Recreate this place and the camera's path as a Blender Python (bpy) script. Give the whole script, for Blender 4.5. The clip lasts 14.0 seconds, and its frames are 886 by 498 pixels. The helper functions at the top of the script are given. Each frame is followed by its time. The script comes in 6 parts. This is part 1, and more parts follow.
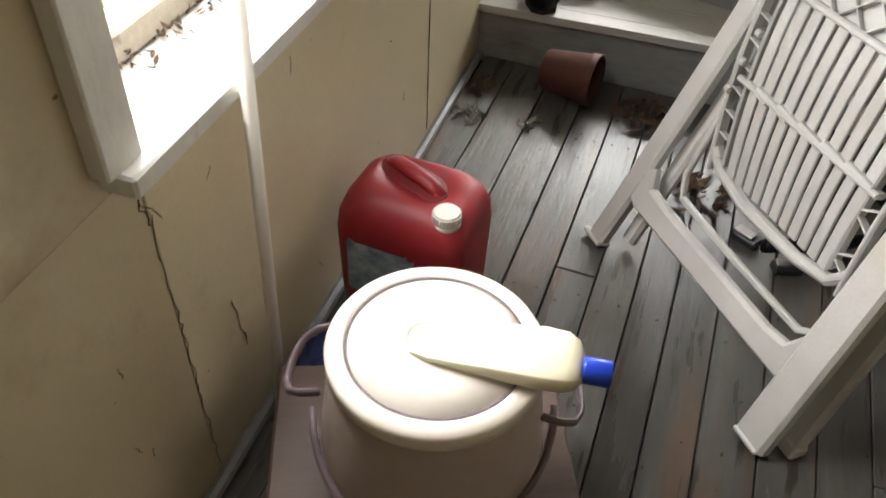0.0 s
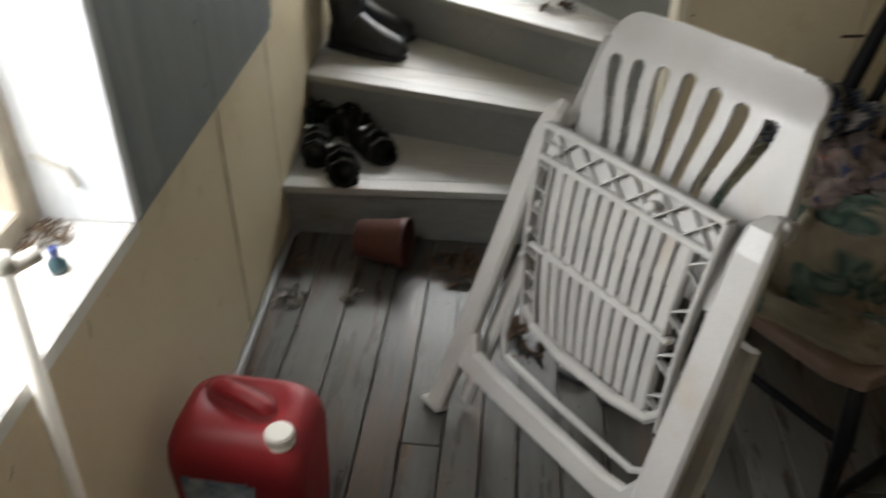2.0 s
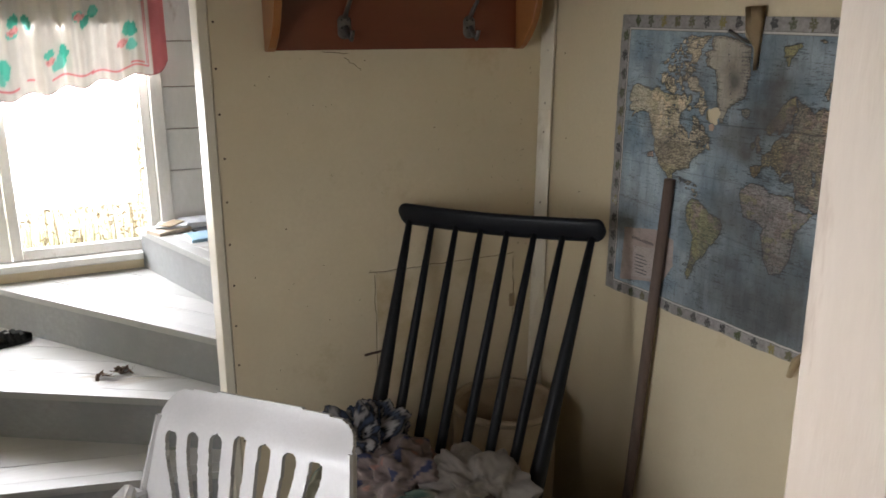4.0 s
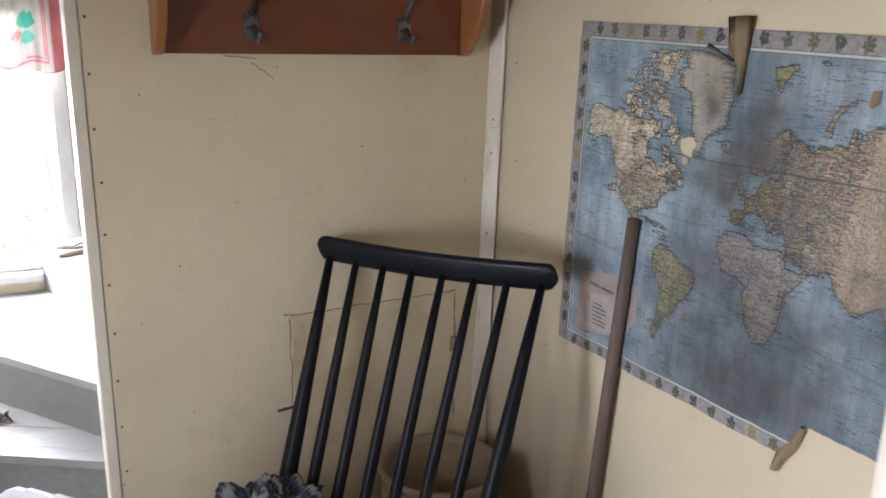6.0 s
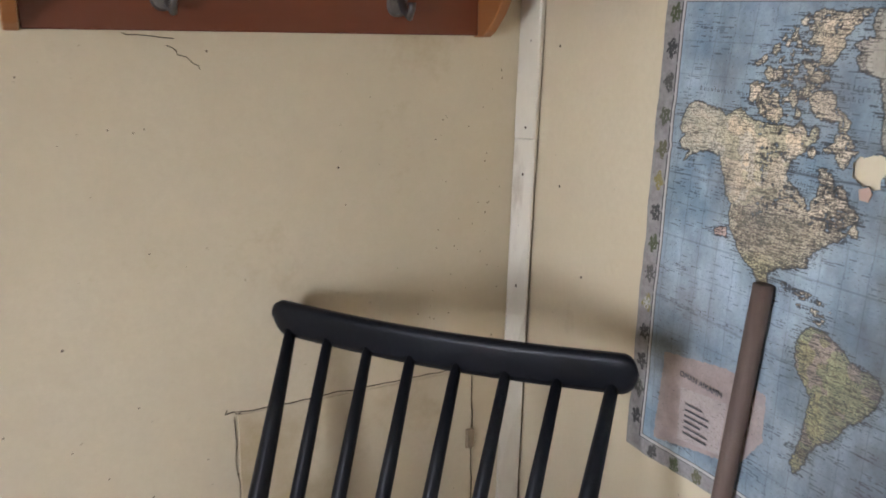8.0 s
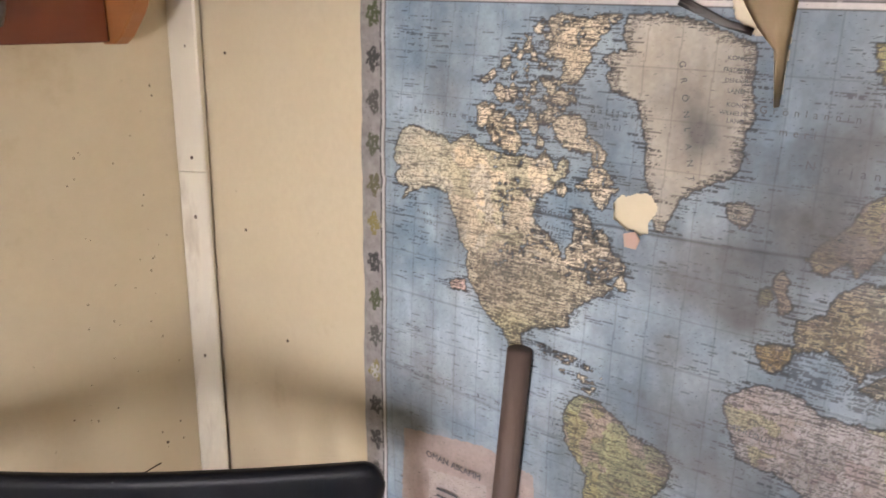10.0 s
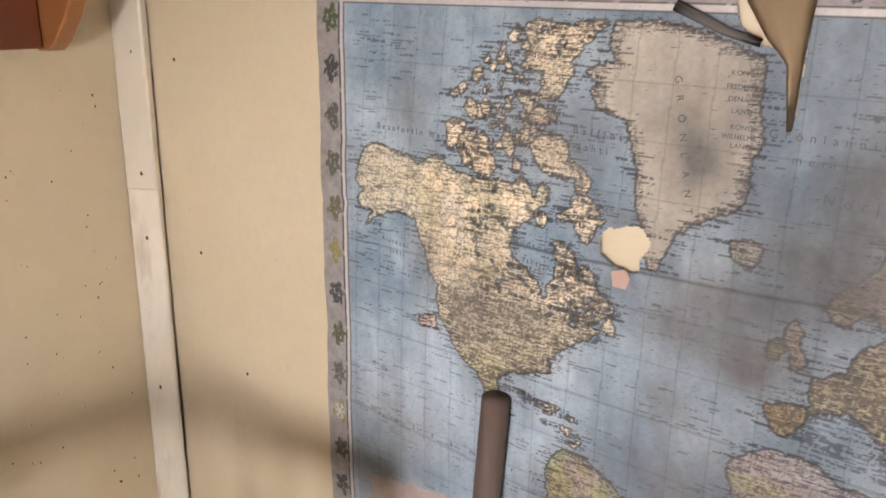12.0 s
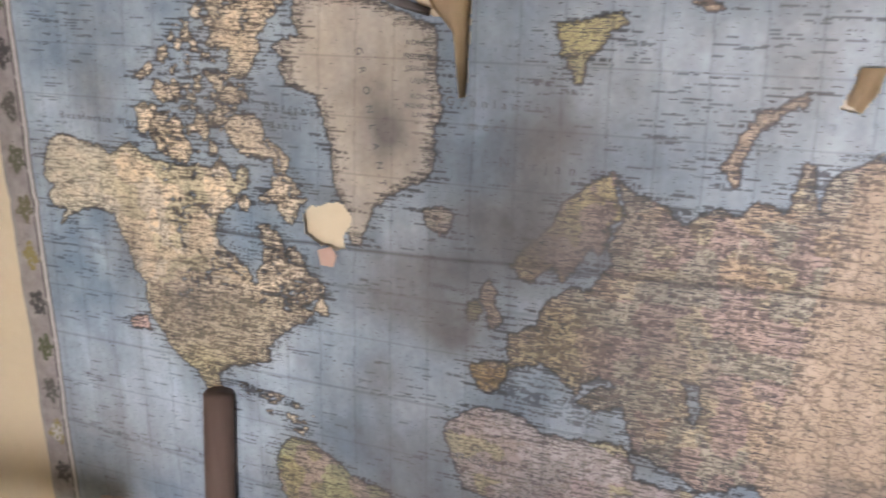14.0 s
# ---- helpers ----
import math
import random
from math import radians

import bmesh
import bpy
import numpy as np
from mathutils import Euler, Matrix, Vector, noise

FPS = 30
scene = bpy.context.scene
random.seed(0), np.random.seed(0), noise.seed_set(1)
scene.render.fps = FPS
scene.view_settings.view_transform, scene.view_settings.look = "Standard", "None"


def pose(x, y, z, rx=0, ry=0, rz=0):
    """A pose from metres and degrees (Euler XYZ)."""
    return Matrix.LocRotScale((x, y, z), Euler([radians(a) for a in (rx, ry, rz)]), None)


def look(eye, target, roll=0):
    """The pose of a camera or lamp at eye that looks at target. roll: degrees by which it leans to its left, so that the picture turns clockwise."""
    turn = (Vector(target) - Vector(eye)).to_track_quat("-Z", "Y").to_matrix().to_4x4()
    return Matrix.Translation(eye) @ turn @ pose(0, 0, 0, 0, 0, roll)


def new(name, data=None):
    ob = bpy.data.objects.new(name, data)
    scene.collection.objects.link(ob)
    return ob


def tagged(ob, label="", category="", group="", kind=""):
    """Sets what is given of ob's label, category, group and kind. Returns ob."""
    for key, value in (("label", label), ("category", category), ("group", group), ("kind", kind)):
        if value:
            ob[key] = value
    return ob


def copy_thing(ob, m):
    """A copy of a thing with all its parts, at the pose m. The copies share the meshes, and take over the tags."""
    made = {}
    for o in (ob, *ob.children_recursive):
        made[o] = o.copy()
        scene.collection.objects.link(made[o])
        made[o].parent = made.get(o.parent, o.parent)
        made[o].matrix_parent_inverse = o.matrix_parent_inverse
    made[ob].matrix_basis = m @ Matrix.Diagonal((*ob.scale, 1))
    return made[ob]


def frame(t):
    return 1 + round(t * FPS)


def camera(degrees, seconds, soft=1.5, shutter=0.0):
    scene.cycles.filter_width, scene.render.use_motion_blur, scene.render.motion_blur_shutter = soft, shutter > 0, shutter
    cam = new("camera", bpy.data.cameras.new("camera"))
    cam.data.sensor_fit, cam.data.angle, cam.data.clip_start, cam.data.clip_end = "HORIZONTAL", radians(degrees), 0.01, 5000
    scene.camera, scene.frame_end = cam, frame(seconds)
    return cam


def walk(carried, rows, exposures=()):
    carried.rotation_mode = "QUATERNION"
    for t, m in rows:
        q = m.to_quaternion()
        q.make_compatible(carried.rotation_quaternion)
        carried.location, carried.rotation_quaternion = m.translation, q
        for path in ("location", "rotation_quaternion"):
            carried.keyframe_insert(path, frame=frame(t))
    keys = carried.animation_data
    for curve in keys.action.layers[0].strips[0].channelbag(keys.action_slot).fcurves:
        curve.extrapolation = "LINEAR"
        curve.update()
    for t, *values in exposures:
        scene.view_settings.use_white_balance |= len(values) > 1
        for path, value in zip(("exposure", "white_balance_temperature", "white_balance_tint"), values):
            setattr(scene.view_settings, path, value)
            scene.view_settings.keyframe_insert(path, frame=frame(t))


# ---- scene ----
# ---------- camera and walk ----------
cam = camera(57.4, 14.0, soft=1.6, shutter=0.4)
PATH = [
    (0, (0.647, -2.23, 1.314), (0.194, -0.848, -0.06), 3.0),
    (0.5, (0.68, -2.167, 1.351), (0.223, -0.772, -0.008), 3.2),
    (1, (0.691, -2.137, 1.387), (0.226, -0.73, 0.044), 3.4),
    (1.5, (0.678, -2.16, 1.427), (0.23, -0.669, 0.171), 2.4),
    (2, (0.679, -2.141, 1.47), (0.541, -0.513, 0.317), 0.8),
    (2.5, (0.686, -2.179, 1.52), (0.929, -0.457, 0.532), 0.3),
    (3, (0.698, -2.215, 1.567), (1.217, -0.449, 0.785), -0.2),
    (3.5, (0.718, -2.253, 1.62), (1.412, -0.476, 1.02), -0.4),
    (4, (0.733, -2.263, 1.656), (1.569, -0.512, 1.169), -0.6),
    (6.5, (1.078, -1.796, 1.682), (1.985, -0.085, 1.184), 0.9),
    (7, (1.168, -1.608, 1.647), (2.02, 0.133, 1.154), 0.7),
    (7.5, (1.252, -1.5, 1.64), (2.094, 0.249, 1.16), 0.7),
    (8, (1.288, -1.374, 1.624), (2.184, 0.349, 1.143), 0.4),
    (8.5, (1.323, -1.211, 1.651), (2.426, 0.386, 1.167), 0.0),
    (9, (1.359, -1.141, 1.656), (2.755, 0.207, 1.173), -0.8),
    (11.5, (1.575, -1.081, 1.686), (3.082, 0.111, 1.132), -0.8),
    (12, (1.568, -1.057, 1.679), (3.058, 0.156, 1.125), -1.0),
    (12.5, (1.576, -1.051, 1.666), (3.083, 0.142, 1.114), -1.2),
    (13, (1.583, -1.067, 1.673), (3.165, 0.022, 1.115), -1.6),
    (13.5, (1.597, -1.085, 1.667), (3.278, -0.162, 1.099), -1.6),
    (14, (1.612, -1.108, 1.66), (3.372, -0.352, 1.086), -1.4),
]
walk(cam, [(t, look(eye, target, roll)) for t, eye, target, roll in PATH],
     exposures=[(0, 2.25, 6600, 10), (0.5, 1.72, 6450, 10), (1.5, 1.52, 6300, 9), (2.5, 1.75, 6450, 10), (4, 2.02, 6150, 14), (6.4, 3.1, 5600, 17), (7.5, 3.26, 5600, 18), (8.5, 3.2, 5800, 19), (9.2, 3.5, 6050, 22), (12, 3.6, 6400, 25), (13, 3.5, 6350, 24), (14, 3.38, 6250, 25)])

# ---------- world, daylight ----------
world = bpy.data.worlds.new("overcast_sky")
scene.world = world
world.use_nodes = True
wn = world.node_tree.nodes
sky = wn.new("ShaderNodeTexSky")
sky.sky_type, sky.sun_disc = "NISHITA", False
sky.sun_elevation, sky.sun_rotation = radians(70), radians(125)
sky.air_density, sky.dust_density = 1.0, 4.0
world.node_tree.links.new(sky.outputs[0], wn["Background"].inputs[0])
wn["Background"].inputs[1].default_value = 0.15
sun = new("sun", bpy.data.lights.new("sun", "SUN"))
sun.data.energy, sun.data.angle, sun.data.color = 4.0, radians(1.5), (1.0, 0.96, 0.9)
sun.matrix_world = look((2.7, -1.9, 9), (0, 0, 0))


def window_light(x, y, z, tx, ty, tz, w, h, power):
    """Sky light through a window's opening."""
    lamp = new("window_daylight", bpy.data.lights.new("window_daylight", "AREA"))
    lamp.data.shape, lamp.data.size, lamp.data.size_y = "RECTANGLE", w, h
    lamp.data.energy, lamp.data.color = power, (1.0, 0.985, 0.95)
    lamp.matrix_world = look((x, y, z), (tx, ty, tz))


window_light(-0.19, -1.36, 1.28, 0.6, -1.36, 0.35, 0.55, 0.95, 6.6)
window_light(0.55, 1.60, 1.35, 0.6, 0.6, 0.75, 1.05, 0.95, 13.5)

# ---------- helpers for shapes ----------
def part(name, bm, material, parent=None, label="", smooth=False):
    """Link a bmesh as one mesh object."""
    me = bpy.data.meshes.new(name)
    bm.to_mesh(me)
    bm.free()
    me.materials.append(material)
    if smooth:
        me.polygons.foreach_set("use_smooth", [True] * len(me.polygons))
    ob = new(name, me)
    if parent is not None:
        ob.parent = parent
    if label:
        ob["label"] = label
    return ob


def thing(name, m, label, category, group="", kind=""):
    ob = new(name)
    ob.empty_display_size = 0.05
    ob.matrix_basis = m
    return tagged(ob, label, category, group, kind)


def add_box(bm, x0, y0, z0, x1, y1, z1, bevel=0.0, m=None, segs=1):
    r = bmesh.ops.create_cube(bm, size=1.0)
    vs = r["verts"]
    for v in vs:
        v.co = Vector(((x0 + x1) / 2 + v.co.x * (x1 - x0), (y0 + y1) / 2 + v.co.y * (y1 - y0), (z0 + z1) / 2 + v.co.z * (z1 - z0)))
    if m is not None:
        bmesh.ops.transform(bm, matrix=m, verts=vs)
    if bevel > 0:
        es = list({e for v in vs for e in v.link_edges})
        bmesh.ops.bevel(bm, geom=es, offset=bevel, segments=segs, affect="EDGES", profile=0.6)


def box(*a, **k):
    bm = bmesh.new()
    add_box(bm, *a, **k)
    return bm


def prism(points, z0, z1, bevel=0.0):
    """An upright prism over a plan polygon, given counter-clockwise."""
    bm = bmesh.new()
    low = [bm.verts.new((x, y, z0)) for x, y in points]
    top = [bm.verts.new((x, y, z1)) for x, y in points]
    n = len(points)
    bm.faces.new(top)
    bm.faces.new(low[::-1])
    for i in range(n):
        bm.faces.new((low[i], low[(i + 1) % n], top[(i + 1) % n], top[i]))
    if bevel:
        bmesh.ops.bevel(bm, geom=list(bm.edges), offset=bevel, segments=2, affect="EDGES", profile=0.6)
    return bm


def add_tube(bm, pts, radii, n=10, caps=True):
    """A tube through points, with a radius at each (or (a, b) half axes)."""
    pts = [Vector(p) for p in pts]
    rings, up = [], None
    for i, p in enumerate(pts):
        d = (pts[min(i + 1, len(pts) - 1)] - pts[max(i - 1, 0)]).normalized()
        if up is None:
            up = Vector((0, 0, 1)) if abs(d.z) < 0.9 else Vector((1, 0, 0))
        side = d.cross(up).normalized()
        up = side.cross(d).normalized()
        r = radii[i] if not isinstance(radii, (int, float)) else radii
        a, b = (r, r) if isinstance(r, (int, float)) else r
        rings.append([bm.verts.new(p + side * a * math.cos(2 * math.pi * k / n) + up * b * math.sin(2 * math.pi * k / n)) for k in range(n)])
    for r0, r1 in zip(rings, rings[1:]):
        for k in range(n):
            bm.faces.new((r0[k], r0[(k + 1) % n], r1[(k + 1) % n], r1[k]))
    if caps:
        bm.faces.new(rings[0][::-1])
        bm.faces.new(rings[-1])


def tube(pts, radii, n=10, caps=True):
    bm = bmesh.new()
    add_tube(bm, pts, radii, n, caps)
    return bm


def lathe(profile, n=40, m=None):
    """A turned shape from (radius, height) pairs."""
    bm = bmesh.new()
    rings = []
    for r, z in profile:
        rings.append([bm.verts.new((r * math.cos(2 * math.pi * k / n), r * math.sin(2 * math.pi * k / n), z)) for k in range(n)] if r > 1e-6 else [bm.verts.new((0, 0, z))])
    for a, b in zip(rings, rings[1:]):
        for k in range(n):
            q = [a[k % len(a)], a[(k + 1) % len(a)], b[(k + 1) % len(b)], b[k % len(b)]]
            q = list(dict.fromkeys(q))
            if len(q) > 2:
                bm.faces.new(q)
    bmesh.ops.recalc_face_normals(bm, faces=bm.faces)
    if m is not None:
        bm.transform(m)
    return bm


def smoothstep(a, b, x):
    t = min(1, max(0, (x - a) / (b - a)))
    return t * t * (3 - 2 * t)


# ---------- materials ----------
def mat(name, dark, light, rough=0.6, scale=6.0, bump=0.15, stretch=(1, 1, 1), grain=60.0, stain=None, stain_scale=2.0, stain_cut=0.62, metal=0.0, coat=0.0, tint=0.0, spec=0.5, fleck=None, fleck_cut=0.72, fleck_scale=90.0, scuff=None):
    """A worn surface: broad and fine variation, stains, flecks and relief."""
    m = bpy.data.materials.new(name)
    m.use_nodes = True
    nt = m.node_tree
    N, L = nt.nodes, nt.links
    b = N["Principled BSDF"]
    tc = N.new("ShaderNodeTexCoord")
    mp = N.new("ShaderNodeMapping")
    mp.inputs["Scale"].default_value = stretch
    L.new(tc.outputs["Object"], mp.inputs[0])
    oi = N.new("ShaderNodeObjectInfo")
    off = N.new("ShaderNodeVectorMath")
    off.operation = "ADD"
    mul = N.new("ShaderNodeMath")
    mul.operation = "MULTIPLY"
    mul.inputs[1].default_value = 37.0
    L.new(oi.outputs["Random"], mul.inputs[0])
    L.new(mp.outputs[0], off.inputs[0])
    L.new(mul.outputs[0], off.inputs[1])

    def nz(s, d=5.0, r=0.6):
        n = N.new("ShaderNodeTexNoise")
        n.inputs["Scale"].default_value, n.inputs["Detail"].default_value, n.inputs["Roughness"].default_value = s, d, r
        L.new(off.outputs[0], n.inputs["Vector"])
        return n.outputs["Fac"]

    def ramp(fac, lo, hi):
        r = N.new("ShaderNodeMapRange")
        r.inputs["From Min"].default_value, r.inputs["From Max"].default_value = lo, hi
        L.new(fac, r.inputs["Value"])
        return r.outputs[0]

    def mix(fac, a, c):
        x = N.new("ShaderNodeMix")
        x.data_type = "RGBA"
        if isinstance(fac, float):
            x.inputs[0].default_value = fac
        else:
            L.new(fac, x.inputs[0])
        for sock, v in ((x.inputs[6], a), (x.inputs[7], c)):
            if isinstance(v, tuple):
                sock.default_value = (*v, 1)
            else:
                L.new(v, sock)
        return x.outputs[2]

    broad, fine = nz(scale), nz(grain, 4.0, 0.7)
    col = mix(ramp(broad, 0.3, 0.7), dark, light)
    col = mix(ramp(fine, 0.35, 0.95), col, dark)
    if tint:
        col2 = mix(oi.outputs["Random"], tuple(c * (1 - tint) for c in dark), tuple(min(1, c * (1 + tint)) for c in light))
        col = mix(0.5, col, col2)
    if stain:
        col = mix(ramp(nz(stain_scale, 8.0, 0.65), stain_cut, stain_cut + 0.14), col, stain)
    if fleck:
        col = mix(ramp(nz(fleck_scale, 3.0, 0.6), fleck_cut, fleck_cut + 0.05), col, fleck)
    if scuff:
        col = mix(ramp(nz(17.0, 6.0, 0.75), 0.64, 0.74), col, scuff)
    L.new(col, b.inputs["Base Color"])
    rr = N.new("ShaderNodeMapRange")
    rr.inputs["To Min"].default_value, rr.inputs["To Max"].default_value = max(0.02, rough - 0.12), min(1, rough + 0.12)
    L.new(broad, rr.inputs["Value"])
    L.new(rr.outputs[0], b.inputs["Roughness"])
    b.inputs["Metallic"].default_value = metal
    b.inputs["Specular IOR Level"].default_value = spec
    b.inputs["Coat Weight"].default_value = coat
    if bump:
        bp = N.new("ShaderNodeBump")
        bp.inputs["Strength"].default_value, bp.inputs["Distance"].default_value = bump, 0.004
        mm = N.new("ShaderNodeMath")
        mm.operation = "ADD"
        L.new(broad, mm.inputs[0])
        L.new(fine, mm.inputs[1])
        L.new(mm.outputs[0], bp.inputs["Height"])
        L.new(bp.outputs[0], b.inputs["Normal"])
    return m


M_PANEL = mat("cream_painted_board", (0.56, 0.475, 0.32), (0.63, 0.545, 0.385), 0.42, 1.9, 0.14, grain=90, stain=(0.44, 0.345, 0.20), stain_scale=2.6, stain_cut=0.585, fleck=(0.16, 0.10, 0.06), fleck_cut=0.735, fleck_scale=38)
M_CREAM = mat("cream_gloss_paint", (0.60, 0.55, 0.44), (0.70, 0.65, 0.53), 0.4, 3.0, 0.12, stretch=(1, 1, 0.25), grain=90, stain=(0.36, 0.29, 0.20), stain_scale=9, stain_cut=0.62, fleck=(0.12, 0.085, 0.06), fleck_cut=0.74, fleck_scale=50)
M_WHITE = mat("old_white_paint", (0.60, 0.59, 0.55), (0.76, 0.75, 0.72), 0.5, 5.0, 0.25, stretch=(1, 1, 0.4), grain=70, stain=(0.33, 0.27, 0.20), stain_scale=9, stain_cut=0.64)
M_SILL = mat("weathered_sill_paint", (0.58, 0.57, 0.54), (0.74, 0.73, 0.70), 0.55, 6.0, 0.3, grain=80, stain=(0.30, 0.24, 0.17), stain_scale=12, stain_cut=0.62)
M_GREYB = mat("blue_grey_painted_board", (0.11, 0.125, 0.13), (0.21, 0.232, 0.24), 0.45, 5, 0.3, stretch=(1, 1, 0.12), grain=60, stain=(0.26, 0.27, 0.26), stain_scale=3, stain_cut=0.6)
M_FLOOR = mat("worn_grey_floor_paint", (0.036, 0.034, 0.031), (0.120, 0.118, 0.111), 0.30, 9.0, 0.55, stretch=(1, 0.12, 1), grain=55, stain=(0.085, 0.055, 0.038), stain_scale=8, stain_cut=0.515, tint=0.3, fleck=(0.030, 0.022, 0.018), fleck_cut=0.60, fleck_scale=30, scuff=(0.17, 0.17, 0.16))
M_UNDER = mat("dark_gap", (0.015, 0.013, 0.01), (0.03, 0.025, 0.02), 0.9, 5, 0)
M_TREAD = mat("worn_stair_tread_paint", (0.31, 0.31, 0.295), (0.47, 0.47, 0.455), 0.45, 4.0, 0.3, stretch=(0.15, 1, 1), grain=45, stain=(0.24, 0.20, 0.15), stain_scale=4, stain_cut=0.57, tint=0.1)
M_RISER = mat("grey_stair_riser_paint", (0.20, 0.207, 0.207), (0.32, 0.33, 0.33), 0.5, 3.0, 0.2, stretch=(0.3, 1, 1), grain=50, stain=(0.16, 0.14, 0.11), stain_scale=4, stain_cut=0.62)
# the unseen ceiling is dark brown to cut bounced light
M_CEIL = mat("brown_ceiling_boards", (0.14, 0.10, 0.07), (0.22, 0.16, 0.11), 0.6, 2, 0.1, stretch=(1, 0.1, 1))
M_JAMB = mat("worn_pinkish_cream_paint", (0.55, 0.47, 0.39), (0.68, 0.61, 0.53), 0.5, 6.0, 0.3, stretch=(1, 1, 0.15), grain=80, stain=(0.36, 0.27, 0.19), stain_scale=10, stain_cut=0.60, fleck=(0.16, 0.11, 0.08), fleck_cut=0.70, fleck_scale=40)
M_BEIGE = mat("peeling_beige_paint", (0.34, 0.29, 0.22), (0.50, 0.45, 0.37), 0.6, 8, 0.4, grain=60, stain=(0.16, 0.12, 0.09), stain_scale=14, stain_cut=0.6)
M_WEATHER = mat("weathered_blue_white_paint", (0.36, 0.38, 0.41), (0.66, 0.67, 0.68), 0.6, 7, 0.5, stretch=(1, 1, 0.15), grain=60, stain=(0.30, 0.29, 0.27), stain_scale=8, stain_cut=0.6)
M_GLASS = bpy.data.materials.new("dusty_glass")
M_GLASS.use_nodes = True
gb = M_GLASS.node_tree.nodes["Principled BSDF"]
gb.inputs["Transmission Weight"].default_value, gb.inputs["Roughness"].default_value, gb.inputs["IOR"].default_value = 1.0, 0.02, 1.45
gb.inputs["Base Color"].default_value = (0.97, 0.98, 0.97, 1)
# ---------- structure ----------
H = 2.42                      # ceiling height
XM, YW = 2.19, 1.43           # map wall, stair window wall
WA = pose(0, 0, 0, 0, 0, 1.7)  # the window wall runs a little askew


def struct(name, m, label, category="wall"):
    return thing(name, m, label, category, kind="structure")


floor = struct("floor", pose(0, 0, 0), "worn grey-painted plank floor with dark gaps, dust and debris", "floor")
part("subfloor", box(-0.3, -3.2, -0.08, 2.4, 0.05, -0.03), M_UNDER, floor)

# window wall: lower cream boards, window opening, upper boards
wall_west = struct("wall_west", WA, "cream-painted board wall with seams, stains and a window opening")
W0, W1, ZS, ZT = -1.64, -1.09, 0.70, 1.75     # window opening along the wall and its heights
for a, b in ((-3.2, -2.058), (-2.0572, -1.6178), (-1.617, -0.504), (-0.5028, -0.053), (-0.052, 1.6)):
    part("wall_board", box(-0.02, a, -0.05, 0.0, b, ZS - 0.005, bevel=0.0015), M_PANEL, wall_west)
part("wall_board", box(-0.02, -3.2, ZS - 0.005, 0, W0 - 0.031, H + 0.1), M_PANEL, wall_west)
part("wall_board", box(-0.02, W1, ZS - 0.005, 0, 1.6, H + 0.1), M_PANEL, wall_west)
part("wall_board", box(-0.02, W0 - 0.06, ZT, 0, W1, H + 0.1), M_PANEL, wall_west)
part("wall_core", box(-0.16, -3.3, -0.3, -0.02, W0 - 0.03, H + 0.1), M_CEIL, wall_west)
part("wall_core", box(-0.16, W1 + 0.03, -0.3, -0.02, 1.6, H + 0.1), M_CEIL, wall_west)
part("wall_core", box(-0.16, W0 - 0.03, -0.3, -0.02, W1 + 0.03, ZS - 0.01), M_CEIL, wall_west)
part("wall_core", box(-0.16, W0 - 0.03, ZT + 0.03, -0.02, W1 + 0.03, H + 0.1), M_CEIL, wall_west)

baseboard = struct("baseboard", WA, "narrow grey quarter strip along the foot of the wall", "baseboard")
part("strip", tube([(0.012, -3.1, 0.008), (0.012, -0.03, 0.008)], 0.014, 8), M_RISER, baseboard)

window_1 = struct("window_1", WA, "old white-painted wooden window with a deep weathered sill", "window")
part("window_sill", box(-0.16, W0 - 0.04, 0.705, 0.05, W1 + 0.02, 0.737, bevel=0.004), M_SILL, window_1)
part("jamb_board", box(-0.10, W0 - 0.03, 0.74, 0.012, W0, ZT, bevel=0.002), M_WHITE, window_1)
part("jamb_board", box(-0.10, W1 - 0.005, 0.74, 0.058, W1 + 0.02, ZT, bevel=0.002), M_WEATHER, window_1)
part("casing", box(0.001, W0 - 0.055, 0.735, 0.03, W0 + 0.01, ZT + 0.06, bevel=0.003), M_WHITE, window_1)
part("head_board", box(-0.10, W0, ZT - 0.02, 0.012, W1, ZT + 0.01, bevel=0.002), M_WHITE, window_1)
for a in ((-0.145, W0, 0.74, -0.10, W0 + 0.045, ZT), (-0.145, W1 - 0.05, 0.74, -0.10, W1, ZT), (-0.145, W0 + 0.046, 0.74, -0.10, W1 - 0.051, 0.785), (-0.145, W0 + 0.046, ZT - 0.05, -0.10, W1 - 0.051, ZT)):
    part("window_frame", box(*a, bevel=0.004), M_BEIGE, window_1)
pane = part("pane", box(-0.127, W0 + 0.046, 0.786, -0.123, W1 - 0.051, ZT - 0.051), M_GLASS, window_1)
pane.visible_shadow = False

panel = thing("grey_wall_panel", WA, "blue-grey painted board panel fixed to the wall beside the window", "wall panel")
part("board", box(0.002, W1 + 0.022, 0.735, 0.045, -0.62, 1.9, bevel=0.004), M_GREYB, panel)
part("board", box(0.002, -0.617, 0.735, 0.043, -0.10, 1.9, bevel=0.004), M_GREYB, panel)
part("bottom_rail", box(0.004, W1 + 0.022, 0.705, 0.036, -0.10, 0.734, bevel=0.003), M_GREYB, panel)

